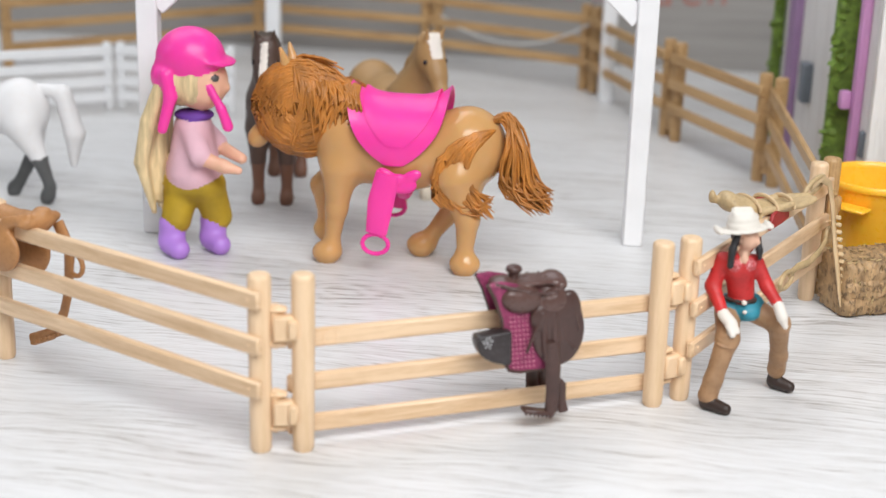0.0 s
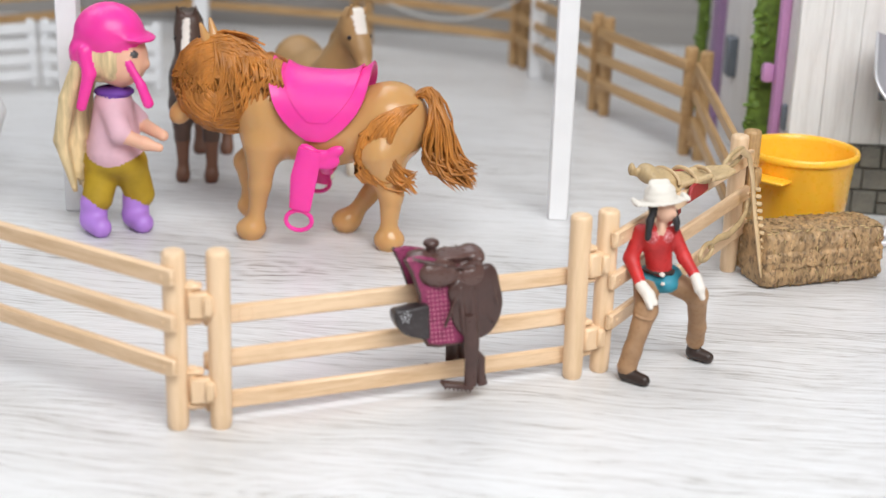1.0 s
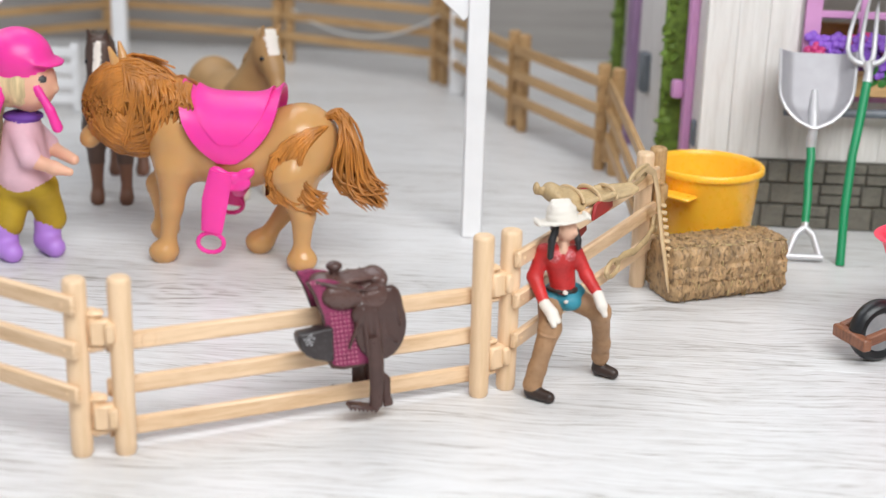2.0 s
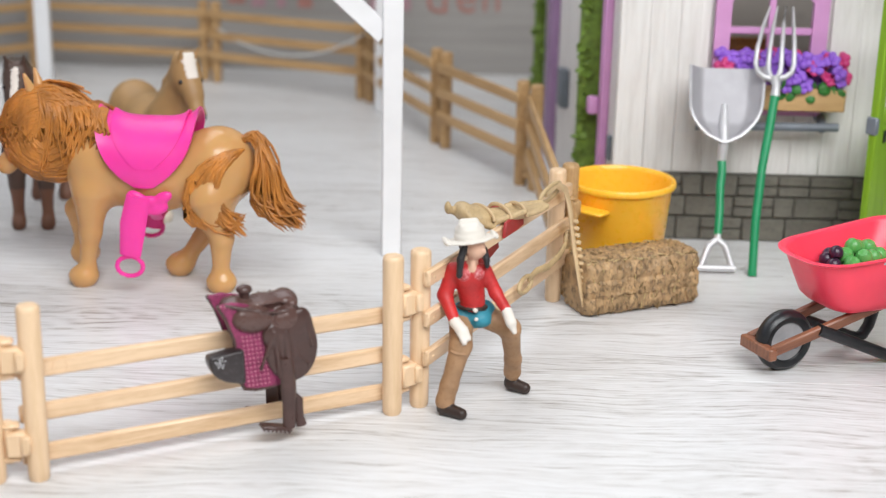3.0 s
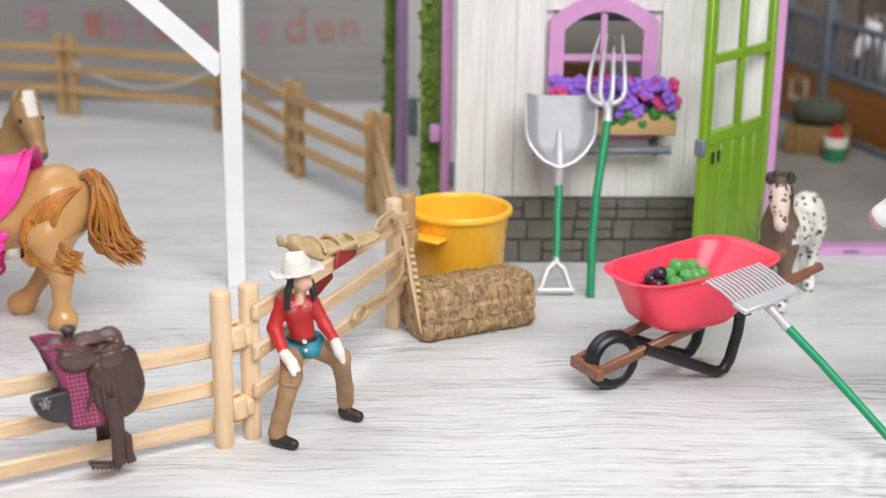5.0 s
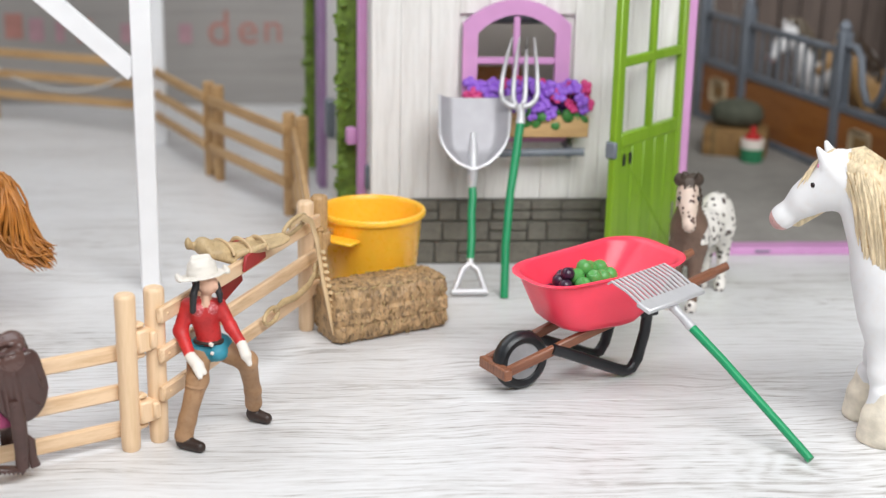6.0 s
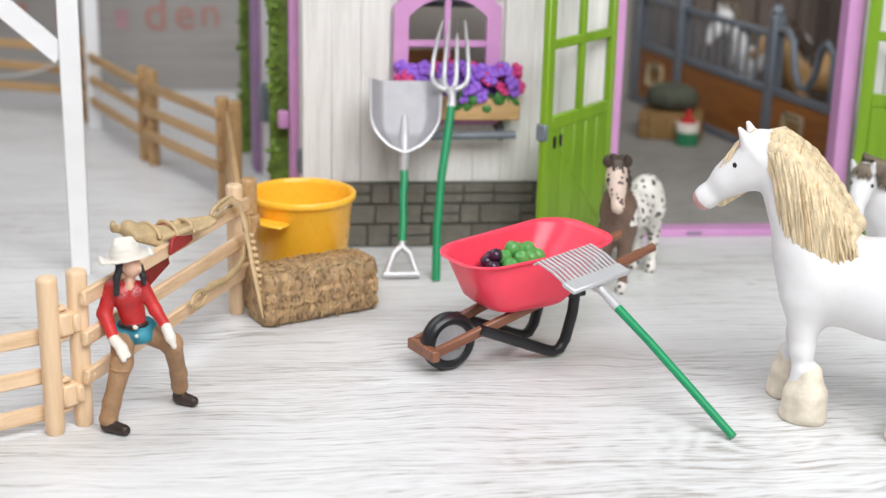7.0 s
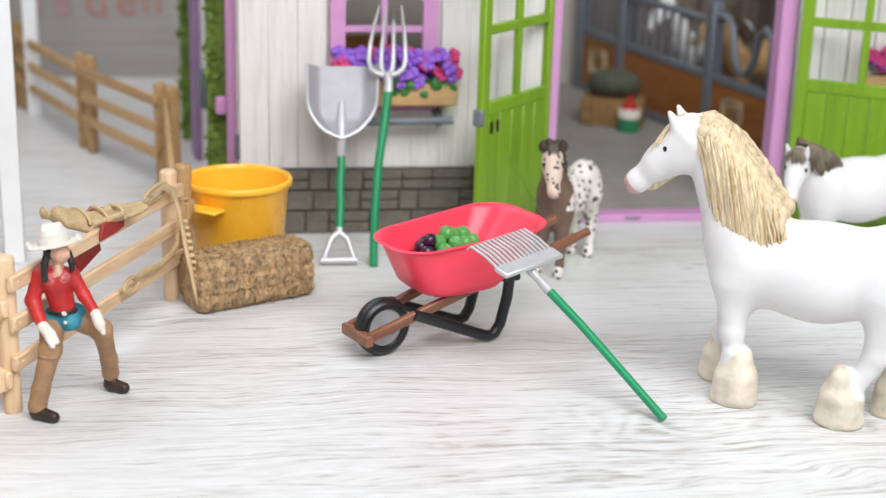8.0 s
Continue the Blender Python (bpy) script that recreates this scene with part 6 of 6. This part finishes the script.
def wheelbarrow():
    b = thing("wheelbarrow", "coral pink toy wheelbarrow with brown beams and black stand", "wheelbarrow", BARROW)
    slope = 0.272
    zb = lambda x: 1.14 + (x + 1.35) * slope
    # tub: rounded rim, narrower bottom, open top
    def loop(x0, x1, w0, w1, r, n=9):
        pts = []
        for cx, cy, a0 in ((x1 - r, w1 - r, 0), (x0 + r, w0 - r, 90), (x0 + r, -w0 + r, 180), (x1 - r, -w1 + r, 270)):
            for k in range(n):
                a = radians(a0 + 90 * k / (n - 1))
                pts.append((cx + r * math.cos(a), cy + r * math.sin(a)))
        return pts
    bm = bmesh.new()
    rings = []
    levels = [(0.0, 2.6, 4.9, 0.9, 1.0, 0.6), (0.02, 2.2, 5.35, 1.2, 1.3, 0.75), (0.08, 1.85, 5.7, 1.42, 1.55, 0.85), (0.2, 1.5, 6.05, 1.58, 1.75, 0.95), (0.55, 1.05, 6.95, 1.82, 2.05, 1.25), (0.93, 0.55, 7.72, 1.95, 2.28, 1.5), (0.95, 0.35, 7.92, 2.1, 2.42, 1.65), (0.985, 0.25, 8.02, 2.17, 2.5, 1.7), (1.0, 0.33, 7.94, 2.1, 2.43, 1.65), (0.985, 0.55, 7.72, 1.92, 2.26, 1.48), (0.93, 0.67, 7.6, 1.85, 2.18, 1.42), (0.2, 1.75, 5.85, 1.45, 1.6, 0.75), (0.1, 2.1, 5.5, 1.2, 1.4, 0.6)]
    for u, x0, x1, w0, w1, r in levels:
        rings.append([bm.verts.new((x, y, 2.5 * (1 - u) + (5.0 + 0.063 * x) * u)) for x, y in loop(x0, x1, w0, w1, r)])
    for p, q in zip(rings, rings[1:]):
        for k in range(len(p)):
            j = (k + 1) % len(p)
            bm.faces.new((p[k], p[j], q[j], q[k]))
    bm.faces.new(rings[0][::-1])
    bm.faces.new(rings[-1])
    part("tub", bm, TUB, b, "coral pink tub", angle=50)
    for s in (1, -1):
        w0, w1 = 0.82, 1.2
        a, c = Vector((-1.0, s * w0, zb(-1.0))), Vector((10.0, s * w1, zb(10.0)))
        v = c - a
        part("beam", boxed((0, 0, 0), (v.length, 0.32, 0.44), bevel=0.06), BROWN_BEAM, b, m=Matrix.Translation((a + c) / 2 * CM) @ v.to_track_quat("X", "Z").to_matrix().to_4x4())
        part("handle", tubed([c - v.normalized() * 2.0, c + v.normalized() * 0.7], [0.21, 0.20], 12), BROWN_BEAM, b)
        pts = [(1.2, s * 0.95, 1.95), (1.7, s * 1.0, 1.75), (4.7, s * 1.15, 0.42), (5.1, s * 1.18, 0.28), (5.45, s * 1.2, 0.34), (5.75, s * 1.2, 0.75), (6.1, s * 1.2, 2.0), (6.2, s * 1.2, zb(6.2) - 0.2)]
        part("stand_leg", tubed(pts, 0.26, 10), BLACK, b, "black stand leg")
        part("stand_plate", boxed((6.25, s * 1.15, zb(6.25) - 0.3), (0.9, 0.5, 0.35), bevel=0.06), BLACK, b)
        part("axle_nut", lathe([(0.18, 0), (0.18, 0.1), (0.1, 0.18)], 10), SILVER, b, m=place(0.18, s * 0.52, 1.32, -90 * s))
    part("front_bar", boxed((-1.08, 0, 1.14), (0.42, 2.1, 0.52), bevel=0.06), BROWN_BEAM, b)
    wheel = part("wheel", lathe([(0.84, -0.3), (0.92, -0.36), (1.12, -0.38), (1.26, -0.28), (1.32, -0.08), (1.32, 0.08), (1.26, 0.28), (1.12, 0.38), (0.92, 0.36), (0.84, 0.3), (0.84, -0.3)], 40, caps=False), BLACK, b, "black tyre", m=place(0.18, 0, 1.32, 90))
    part("hub", lathe([(0.86, -0.26), (0.78, -0.2), (0.6, -0.12), (0.2, -0.16), (0.16, -0.34), (0.16, 0.34), (0.2, 0.16), (0.6, 0.12), (0.78, 0.2), (0.86, 0.26)], 30), HUB, wheel, "silver wheel disc")
    for k in range(5):
        a = 2 * math.pi * k / 5
        part("spoke", boxed((0.42 * math.cos(a), 0.42 * math.sin(a), 0), (0.5, 0.14, 0.36), Euler((0, 0, a)).to_matrix(), bevel=0.03), GREY, wheel)
    part("axle", tubed([(0.18, -0.85, 1.32), (0.18, 0.85, 1.32)], 0.13, 10), GREY, b)


def fruit():
    rng = random.Random(3)
    spots = [(2.65, 0.25, 4.25, BERRY), (2.75, 0.9, 4.3, BERRY), (3.2, 1.25, 4.35, BERRY), (3.0, 0.6, 4.65, BERRY), (3.75, 1.4, 4.3, BERRY), (3.4, 0.0, 4.25, APPLE), (3.5, 0.62, 4.45, APPLE), (4.1, 0.1, 4.45, APPLE), (4.05, 0.8, 4.75, APPLE), (4.7, 0.25, 4.35, APPLE), (4.6, 1.2, 4.5, APPLE), (5.2, 1.2, 4.45, APPLE), (5.25, 0.5, 4.3, APPLE)]
    for x, y, z, mat in spots:
        r = 0.37 if mat is APPLE else 0.31
        prof = [(0.0, -r * 0.92), (r * 0.5, -r * 0.9), (r * 0.9, -r * 0.5), (r, 0), (r * 0.92, r * 0.5), (r * 0.55, r * 0.86), (r * 0.2, r * 0.86), (0.0, r * 0.7)]
        green = mat is APPLE
        ob = part("toy_apple" if green else "toy_plum", lathe(prof, 20), mat, m=BARROW @ place(x, y, z, rng.uniform(-40, 40), rng.uniform(-40, 40), 0))
        tagged(ob, "small green toy apple in the wheelbarrow" if green else "dark purple toy plum in the wheelbarrow", "fruit", "fruit in the wheelbarrow")
    # dark block added under the fruit to hold it up and fill the tub
    bed = part("fruit_support", boxed((3.95, 0.5, 3.4), (3.3, 2.2, 1.3), bevel=0.35, seg=3), BERRY, m=BARROW)
    tagged(bed, "dark support block under the toy fruit", "fruit")


def rake():
    r = thing("rake", "silver toy rake with green shaft leaning on the wheelbarrow", "rake")
    end, neck = Vector((45.62, 53.05, 0.2)), Vector((41.0, 59.2, 4.75))
    at = lambda u: end.lerp(neck, u)
    part("shaft", tubed([at(0), at(0.3) + Vector((0.08, 0.05, -0.05)), at(0.6) + Vector((0.06, 0.04, 0)), at(0.82)], [0.175, 0.175, 0.18, 0.19], 14), TOOL_GREEN, r, "green shaft")
    part("neck", tubed([at(0.81), at(0.9), at(1.0)], [0.22, 0.18, 0.24], 12), SILVER, r)
    a, b = Vector((39.65, 57.75, 4.85)), Vector((42.55, 60.05, 4.95))
    bar = b - a
    tine = Vector((-1.15, 1.9, 0.62))
    up = bar.cross(tine).normalized()
    if up.z < 0:
        up = -up
    rot = Matrix((bar.normalized(), up.cross(bar).normalized(), up)).transposed()
    part("head_bar", boxed((a + b) / 2 + up * 0.02, (bar.length, 0.75, 0.24), rot, bevel=0.06), SILVER, r)
    for k in range(14):
        p = a.lerp(b, (k + 0.5) / 14)
        part("tine", tubed([p, p + tine * 0.5 + up * 0.10, p + tine * 0.92 + up * 0.02, p + tine - up * 0.22], [0.07, 0.066, 0.06, 0.04], 8), SILVER, r)


# ---- saddles on the fences: u along the rail, v towards the open yard, z up ----
def fence_frame(p, q, x):
    """The pose on a fence line at the distance x from its first post."""
    a, b = Vector((*p, 0)), Vector((*q, 0))
    d = (b - a).normalized()
    o = a + d * x
    return place(o.x, o.y, 0, 0, 0, math.degrees(math.atan2(d.y, d.x)))


def dark_saddle():
    m = fence_frame(PB, PC, 8.02)
    s = thing("saddle", "dark brown plastic saddle with plum pad hung over the fence rail", "saddle", m)
    y = 0.05
    # seat: a flat trough between pommel and cantle, with creases across it
    seat = [cap((-0.75, y, 5.25), 0.42, (0.2, y, 5.12), 0.5, 0, 0.25), cap((0.2, y, 5.12), 0.5, (1.05, y, 5.2), 0.5, 0, 0.25), ell((1.2, y, 5.36), (0.36, 0.82, 0.30), 0, 0.2, 0, (0, -14, 0)), ell((-0.85, y, 5.42), (0.42, 0.62, 0.22), 0, 0.2), ell((0.15, y - 0.35, 5.5), (1.05, 0.34, 0.12), 0, 0.15)]
    for sg in (-1, 1):
        seat += [ell((-0.30, y + sg * 0.62, 4.98), (0.80, 0.36, 0.52), 0, 0.12, 1, (0, 8, 0)), ell((0.88, y + sg * 0.66, 4.78), (0.62, 0.34, 0.50), 0, 0.12, 2, (0, -20, 0))]
    for i in range(4):
        seat.append(cap((-0.45 + 0.44 * i, y - 0.66, 5.42), 0.035, (-0.2 + 0.44 * i, y + 0.3, 5.66), 0.035, 1, 0.05, 3))
    seat += chain([(-1.3, y - 0.62, 5.62), (-0.6, y - 0.78, 5.42), (-0.1, y - 0.86, 5.30), (0.45, y - 0.84, 5.2), (1.0, y - 0.84, 5.2)], [0.07, 0.08, 0.07, 0.06, 0.06], 1, 0.06, 3)
    formed("seat", seat, [SADDLE_LT, SADDLE], 0.055, s)
    formed("horn", [cap((-0.42, y - 0.1, 5.4), 0.2, (-0.42, y - 0.1, 5.78), 0.17, 0, 0.1), ell((-0.42, y - 0.1, 5.95), (0.30, 0.28, 0.18), 0, 0.08)], [SADDLE], 0.05, s, "round saddle horn")
    for sg in (-1, 1):
        v = y + sg * 0.74
        flap = [ell((1.12, v, 3.72), (1.02, 0.18, 1.36), 0, 0.15, 0, (0, -6, 0)), ell((0.72, v, 4.3), (0.72, 0.22, 0.5), 0, 0.2), ell((1.5, v - sg * 0.04, 4.6), (0.42, 0.2, 0.6), 0, 0.2)]
        for a, b, r in (((0.42, 4.42), (0.62, 2.7), 0.11), ((0.34, 4.3), (-0.12, 3.1), 0.075), ((0.85, 4.35), (1.05, 2.5), 0.15), ((1.15, 4.4), (1.35, 3.3), 0.055), ((1.55, 4.7), (1.85, 3.7), 0.06), ((1.2, 3.5), (1.75, 3.0), 0.05)):
            flap.append(cap((a[0], v + sg * 0.15, a[1]), r, (b[0], v + sg * 0.17, b[1]), r * 0.85, 0, 0.05, 1))
        formed("flap", flap, [SADDLE], 0.055, s)
        pv = v - sg * 0.16
        part("pad", prism([(-0.5, 5.55), (-1.1, 5.70), (-1.58, 5.64), (-1.54, 5.5), (-1.26, 5.12), (-0.98, 4.3), (-0.78, 2.62), (-0.62, 2.34), (-0.25, 2.26), (0.7, 2.28), (1.45, 2.38), (1.95, 2.8), (2.2, 3.5), (2.05, 4.3), (1.6, 5.0), (0.3, 5.2)], 0.18, Matrix.Translation((0, pv - 0.09, 0)), 0.05), PAD, s, "plum dotted pad")
        bm = bmesh.new()
        for i in range(6):
            for j in range(12):
                bmesh.ops.create_icosphere(bm, subdivisions=1, radius=0.042, matrix=Matrix.Translation((-0.62 + 0.155 * i - 0.02 * (j - 6), pv + sg * 0.10, 2.44 + 0.175 * j)))
        for i in range(5):
            bmesh.ops.create_icosphere(bm, subdivisions=1, radius=0.045, matrix=Matrix.Translation((-1.5 + 0.16 * i, pv + sg * 0.10, 5.62 - 0.03 * i)))
        part("stitching", bm, PAD_DOT, s, "pale pink raised dots")
        edge = [(-1.58, 5.64), (-1.3, 5.12), (-1.0, 4.3), (-0.82, 2.62), (-0.64, 2.32), (-0.25, 2.23), (0.7, 2.25)]
        part("pad_edge", tubed([(a, pv + sg * 0.03, b) for a, b in edge], 0.075, 8), SADDLE, s, "dark brown binding")
        part("stirrup_strap", tubed([(0.82, v + sg * 0.2, 3.4), (0.9, v + sg * 0.22, 2.4), (0.95, v + sg * 0.18, 1.5), (0.95, v + sg * 0.14, 0.62)], [0.24, 0.30, 0.27, 0.26], 12, 0.55, up=(0, 1, 0)), SADDLE, s)
        part("strap_tail", tubed([(1.16, v + sg * 0.16, 1.95), (1.32, v + sg * 0.14, 1.65), (1.36, v + sg * 0.12, 1.0), (1.44, v + sg * 0.12, 0.6)], [0.06, 0.17, 0.16, 0.2], 10, 0.6, up=(0, 1, 0)), SADDLE, s)
        bm = bmesh.new()
        box(bm, (0.45, v + sg * 0.05, 0.68), (1.2, 0.46, 0.16), Euler((0, radians(14), 0)).to_matrix(), bevel=0.04)
        for k in range(7):
            box(bm, (-0.08 + 0.16 * k, v + sg * 0.28, 0.76 - 0.04 * k), (0.08, 0.08, 0.16), bevel=0.02)
        part("stirrup", bm, SADDLE, s, "ridged stirrup tread")
    # half-round bag with a flat top
    prof = [(-0.75, 3.98), (-1.98, 3.86), (-2.06, 3.74), (-2.04, 3.5), (-1.92, 3.22), (-1.7, 2.98), (-1.4, 2.82), (-1.05, 2.72), (-0.7, 2.66)]
    bag = prism(prof, 0.62, Matrix.Translation((0, y - 1.0, 0)), 0.0)
    bmesh.ops.bevel(bag, geom=list(bag.edges), offset=0.12, segments=3, affect="EDGES", profile=0.6)
    part("saddle_bag", bag, HOLSTER, s, "near-black saddle bag", angle=60)
    bm = bmesh.new()
    for k in range(12):
        a, q = 2.4 * k, 0.062 * k ** 0.5
        bmesh.ops.create_icosphere(bm, subdivisions=1, radius=0.04, matrix=Matrix.Translation((-1.66 + q * math.cos(a), y - 1.0, 3.62 + q * math.sin(a))))
    part("rosette", bm, SILVER, s, "worn silver rosette")


def tan_saddle():
    m = fence_frame((-6.3, 54.5), PA, 1.35)
    s = thing("saddle", "tan leather-look saddle slung over the fence rail", "saddle", m)
    shapes = [cap((-1.2, 0, 5.9), 0.5, (0.2, 0, 5.75), 0.55, 0, 0.3), ell((1.15, 0, 6.15), (0.42, 0.95, 0.32), 0, 0.25, 0, (0, -25, 0)), cap((0.3, 0, 5.8), 0.5, (1.1, 0, 6.05), 0.42, 0, 0.3), ell((-0.3, -0.85, 5.0), (1.2, 0.3, 0.95), 0, 0.25), ell((-0.6, 0.85, 4.6), (1.2, 0.28, 1.2), 0, 0.25), cap((-0.9, -0.9, 5.6), 0.2, (0.9, -0.75, 6.2), 0.16, 0, 0.2), cap((0.2, -0.85, 6.15), 0.14, (1.3, -0.6, 6.45), 0.12, 0, 0.1), ell((1.2, 0.1, 6.5), (0.35, 0.3, 0.16), 0, 0.1)]
    formed("seat", shapes, [TAN_SADDLE], 0.08, s)
    part("girth_strap", tubed([(1.2, 0.8, 5.9), (1.75, 0.85, 4.9), (1.65, 0.85, 4.2), (1.55, 0.85, 3.2), (1.2, 0.85, 2.2), (0.5, 0.8, 1.2), (-0.6, 0.7, 0.7)], [0.3, 0.3, 0.24, 0.22, 0.22, 0.25, 0.25], 10, 0.5, up=(0, 1, 0)), TAN_SADDLE, s)
    ring = [(2.0 + 0.42 * math.cos(t), 0.85, 4.35 + 0.45 * math.sin(t)) for t in [2 * math.pi * k / 12 for k in range(13)]]
    part("strap_loop", tubed(ring, 0.1, 8), TAN_SADDLE, s)
    bm = bmesh.new()
    for k in range(8):
        box(bm, (-0.5 + 0.26 * k, 0.7, 0.62 + 0.12 * k), (0.12, 0.3, 0.16), bevel=0.03)
    part("stirrup_teeth", bm, TAN_SADDLE, s)


def straw_saddle():
    m = fence_frame(PD, PE, 6.9)
    s = thing("saddle", "straw-coloured saddle with dark red pad hung over the fence rail", "saddle", m)
    shapes = [ell((-1.9, 0, 5.95), (1.25, 0.85, 0.30), 0, 0.2, 0, (0, 6, 0)), ell((-2.7, 0, 6.1), (0.5, 0.7, 0.34), 0, 0.2), cap((-3.5, 0.1, 6.15), 0.14, (-2.8, 0.1, 6.1), 0.2, 0, 0.1), ell((-3.6, 0.1, 6.25), (0.2, 0.2, 0.24), 0, 0.05), ell((-0.3, 0, 5.85), (1.4, 0.7, 0.22), 0, 0.2), ell((1.6, -0.1, 5.95), (1.1, 0.5, 0.16), 0, 0.2, 0, (0, -8, 0)), cap((-1.0, -0.75, 5.8), 0.14, (0.9, -0.6, 6.05), 0.12, 0, 0.1), cap((-2.6, -0.7, 5.95), 0.16, (-1.2, -0.8, 5.6), 0.14, 0, 0.1), cap((0.2, 0.4, 6.05), 0.12, (2.4, 0.2, 6.15), 0.1, 0, 0.1)]
    turned = Matrix.Translation(Vector((0.1, 0, 0.15)) * CM) @ Matrix.Rotation(radians(-44), 4, "Z") @ Matrix.Diagonal((0.72, 1.0, 1.15, 1)) @ Matrix.Translation(Vector((0.6, 0, -0.75)) * CM)
    formed("seat", shapes, [ROPE_TAN], 0.07, s, m=turned)
    part("pad", prism([(-0.7, 6.0), (1.0, 6.15), (1.15, 5.45), (0.4, 5.4), (-0.9, 5.35)], 0.16, Matrix.Translation((0, -0.85, 0)), 0.04), RED_PAD, s, "dark red saddle pad")
    part("pad_corner", boxed((0.9, 0.5, 6.05), (1.0, 0.5, 0.14), bevel=0.04), RED_PAD, s)
    for k, w in ((-1.5, 0.9), (-0.4, 0.8), (0.7, 0.66)):
        arc = [(k + 0.25 * math.cos(a), -w * 1.02 * math.cos(a), 5.86 + 0.36 * math.sin(a)) for a in [math.pi * i / 10 for i in range(11)]]
        part("cinch_band", tubed(arc, 0.085, 8), REIN, s, m=turned)
    part("pad_tail", boxed((-0.3, 0.2, 4.5), (2.0, 0.25, 0.85), Euler((0, radians(-14), 0)).to_matrix(), bevel=0.1), RED_PAD, s)
    # serrated rein strap hanging over the end post
    pts = [(3.6, -0.8, 6.2), (4.6, -0.9, 6.4), (5.5, -1.0, 5.95), (5.75, -1.15, 5.0), (5.8, -1.3, 4.0), (5.75, -1.5, 3.0), (5.7, -1.75, 2.0), (5.65, -1.95, 1.1), (5.6, -2.1, 0.5)]
    part("rein", tubed(pts, [0.2, 0.2, 0.18, 0.19, 0.2, 0.22, 0.22, 0.2, 0.14], 8, 0.45, up=(0, 1, 0)), REIN, s, "serrated rein strap")
    bm = bmesh.new()
    for k in range(13):
        u = 3.6 + 4.2 * k / 13
        i = int(u)
        p = Vector(pts[i]).lerp(Vector(pts[min(i + 1, 8)]), u - i)
        box(bm, p + Vector((0.04, -0.2, 0.03)), (0.16, 0.24, 0.18), Euler((0, radians(40), 0)).to_matrix(), bevel=0.03)
    part("rein_teeth", bm, REIN, s)
    ring = [(4.2 + 1.1 * math.cos(t), -0.75 - 0.15 * math.sin(t), 6.1 + 0.42 * math.sin(t)) for t in [2 * math.pi * k / 18 for k in range(19)]]
    part("rein_loop", tubed(ring, 0.1, 8), ROPE_TAN, s)
    pts = [(6.0, -1.0, 3.4), (5.1, -1.0, 2.95), (3.7, -1.0, 2.8), (2.5, -0.95, 2.95), (1.7, -0.9, 2.8)]
    part("cinch_strap", tubed(pts, [0.16, 0.2, 0.18, 0.18, 0.14], 8, 0.5, up=(0, 1, 0)), ROPE_TAN, s)
    ring = [(1.4 + 0.7 * math.cos(t), -0.9, 2.65 + 0.35 * math.sin(t)) for t in [2 * math.pi * k / 14 for k in range(15)]]
    part("cinch_buckle", tubed(ring, 0.1, 8), ROPE_TAN, s)
    ring = [(6.1 + 0.3 * math.cos(t), -1.0, 3.45 + 0.35 * math.sin(t)) for t in [2 * math.pi * k / 12 for k in range(13)]]
    part("cinch_ring", tubed(ring, 0.1, 8), ROPE_TAN, s)


bucket()
bale()
shovel()
fork()
wheelbarrow()
fruit()
rake()
dark_saddle()
tan_saddle()
straw_saddle()
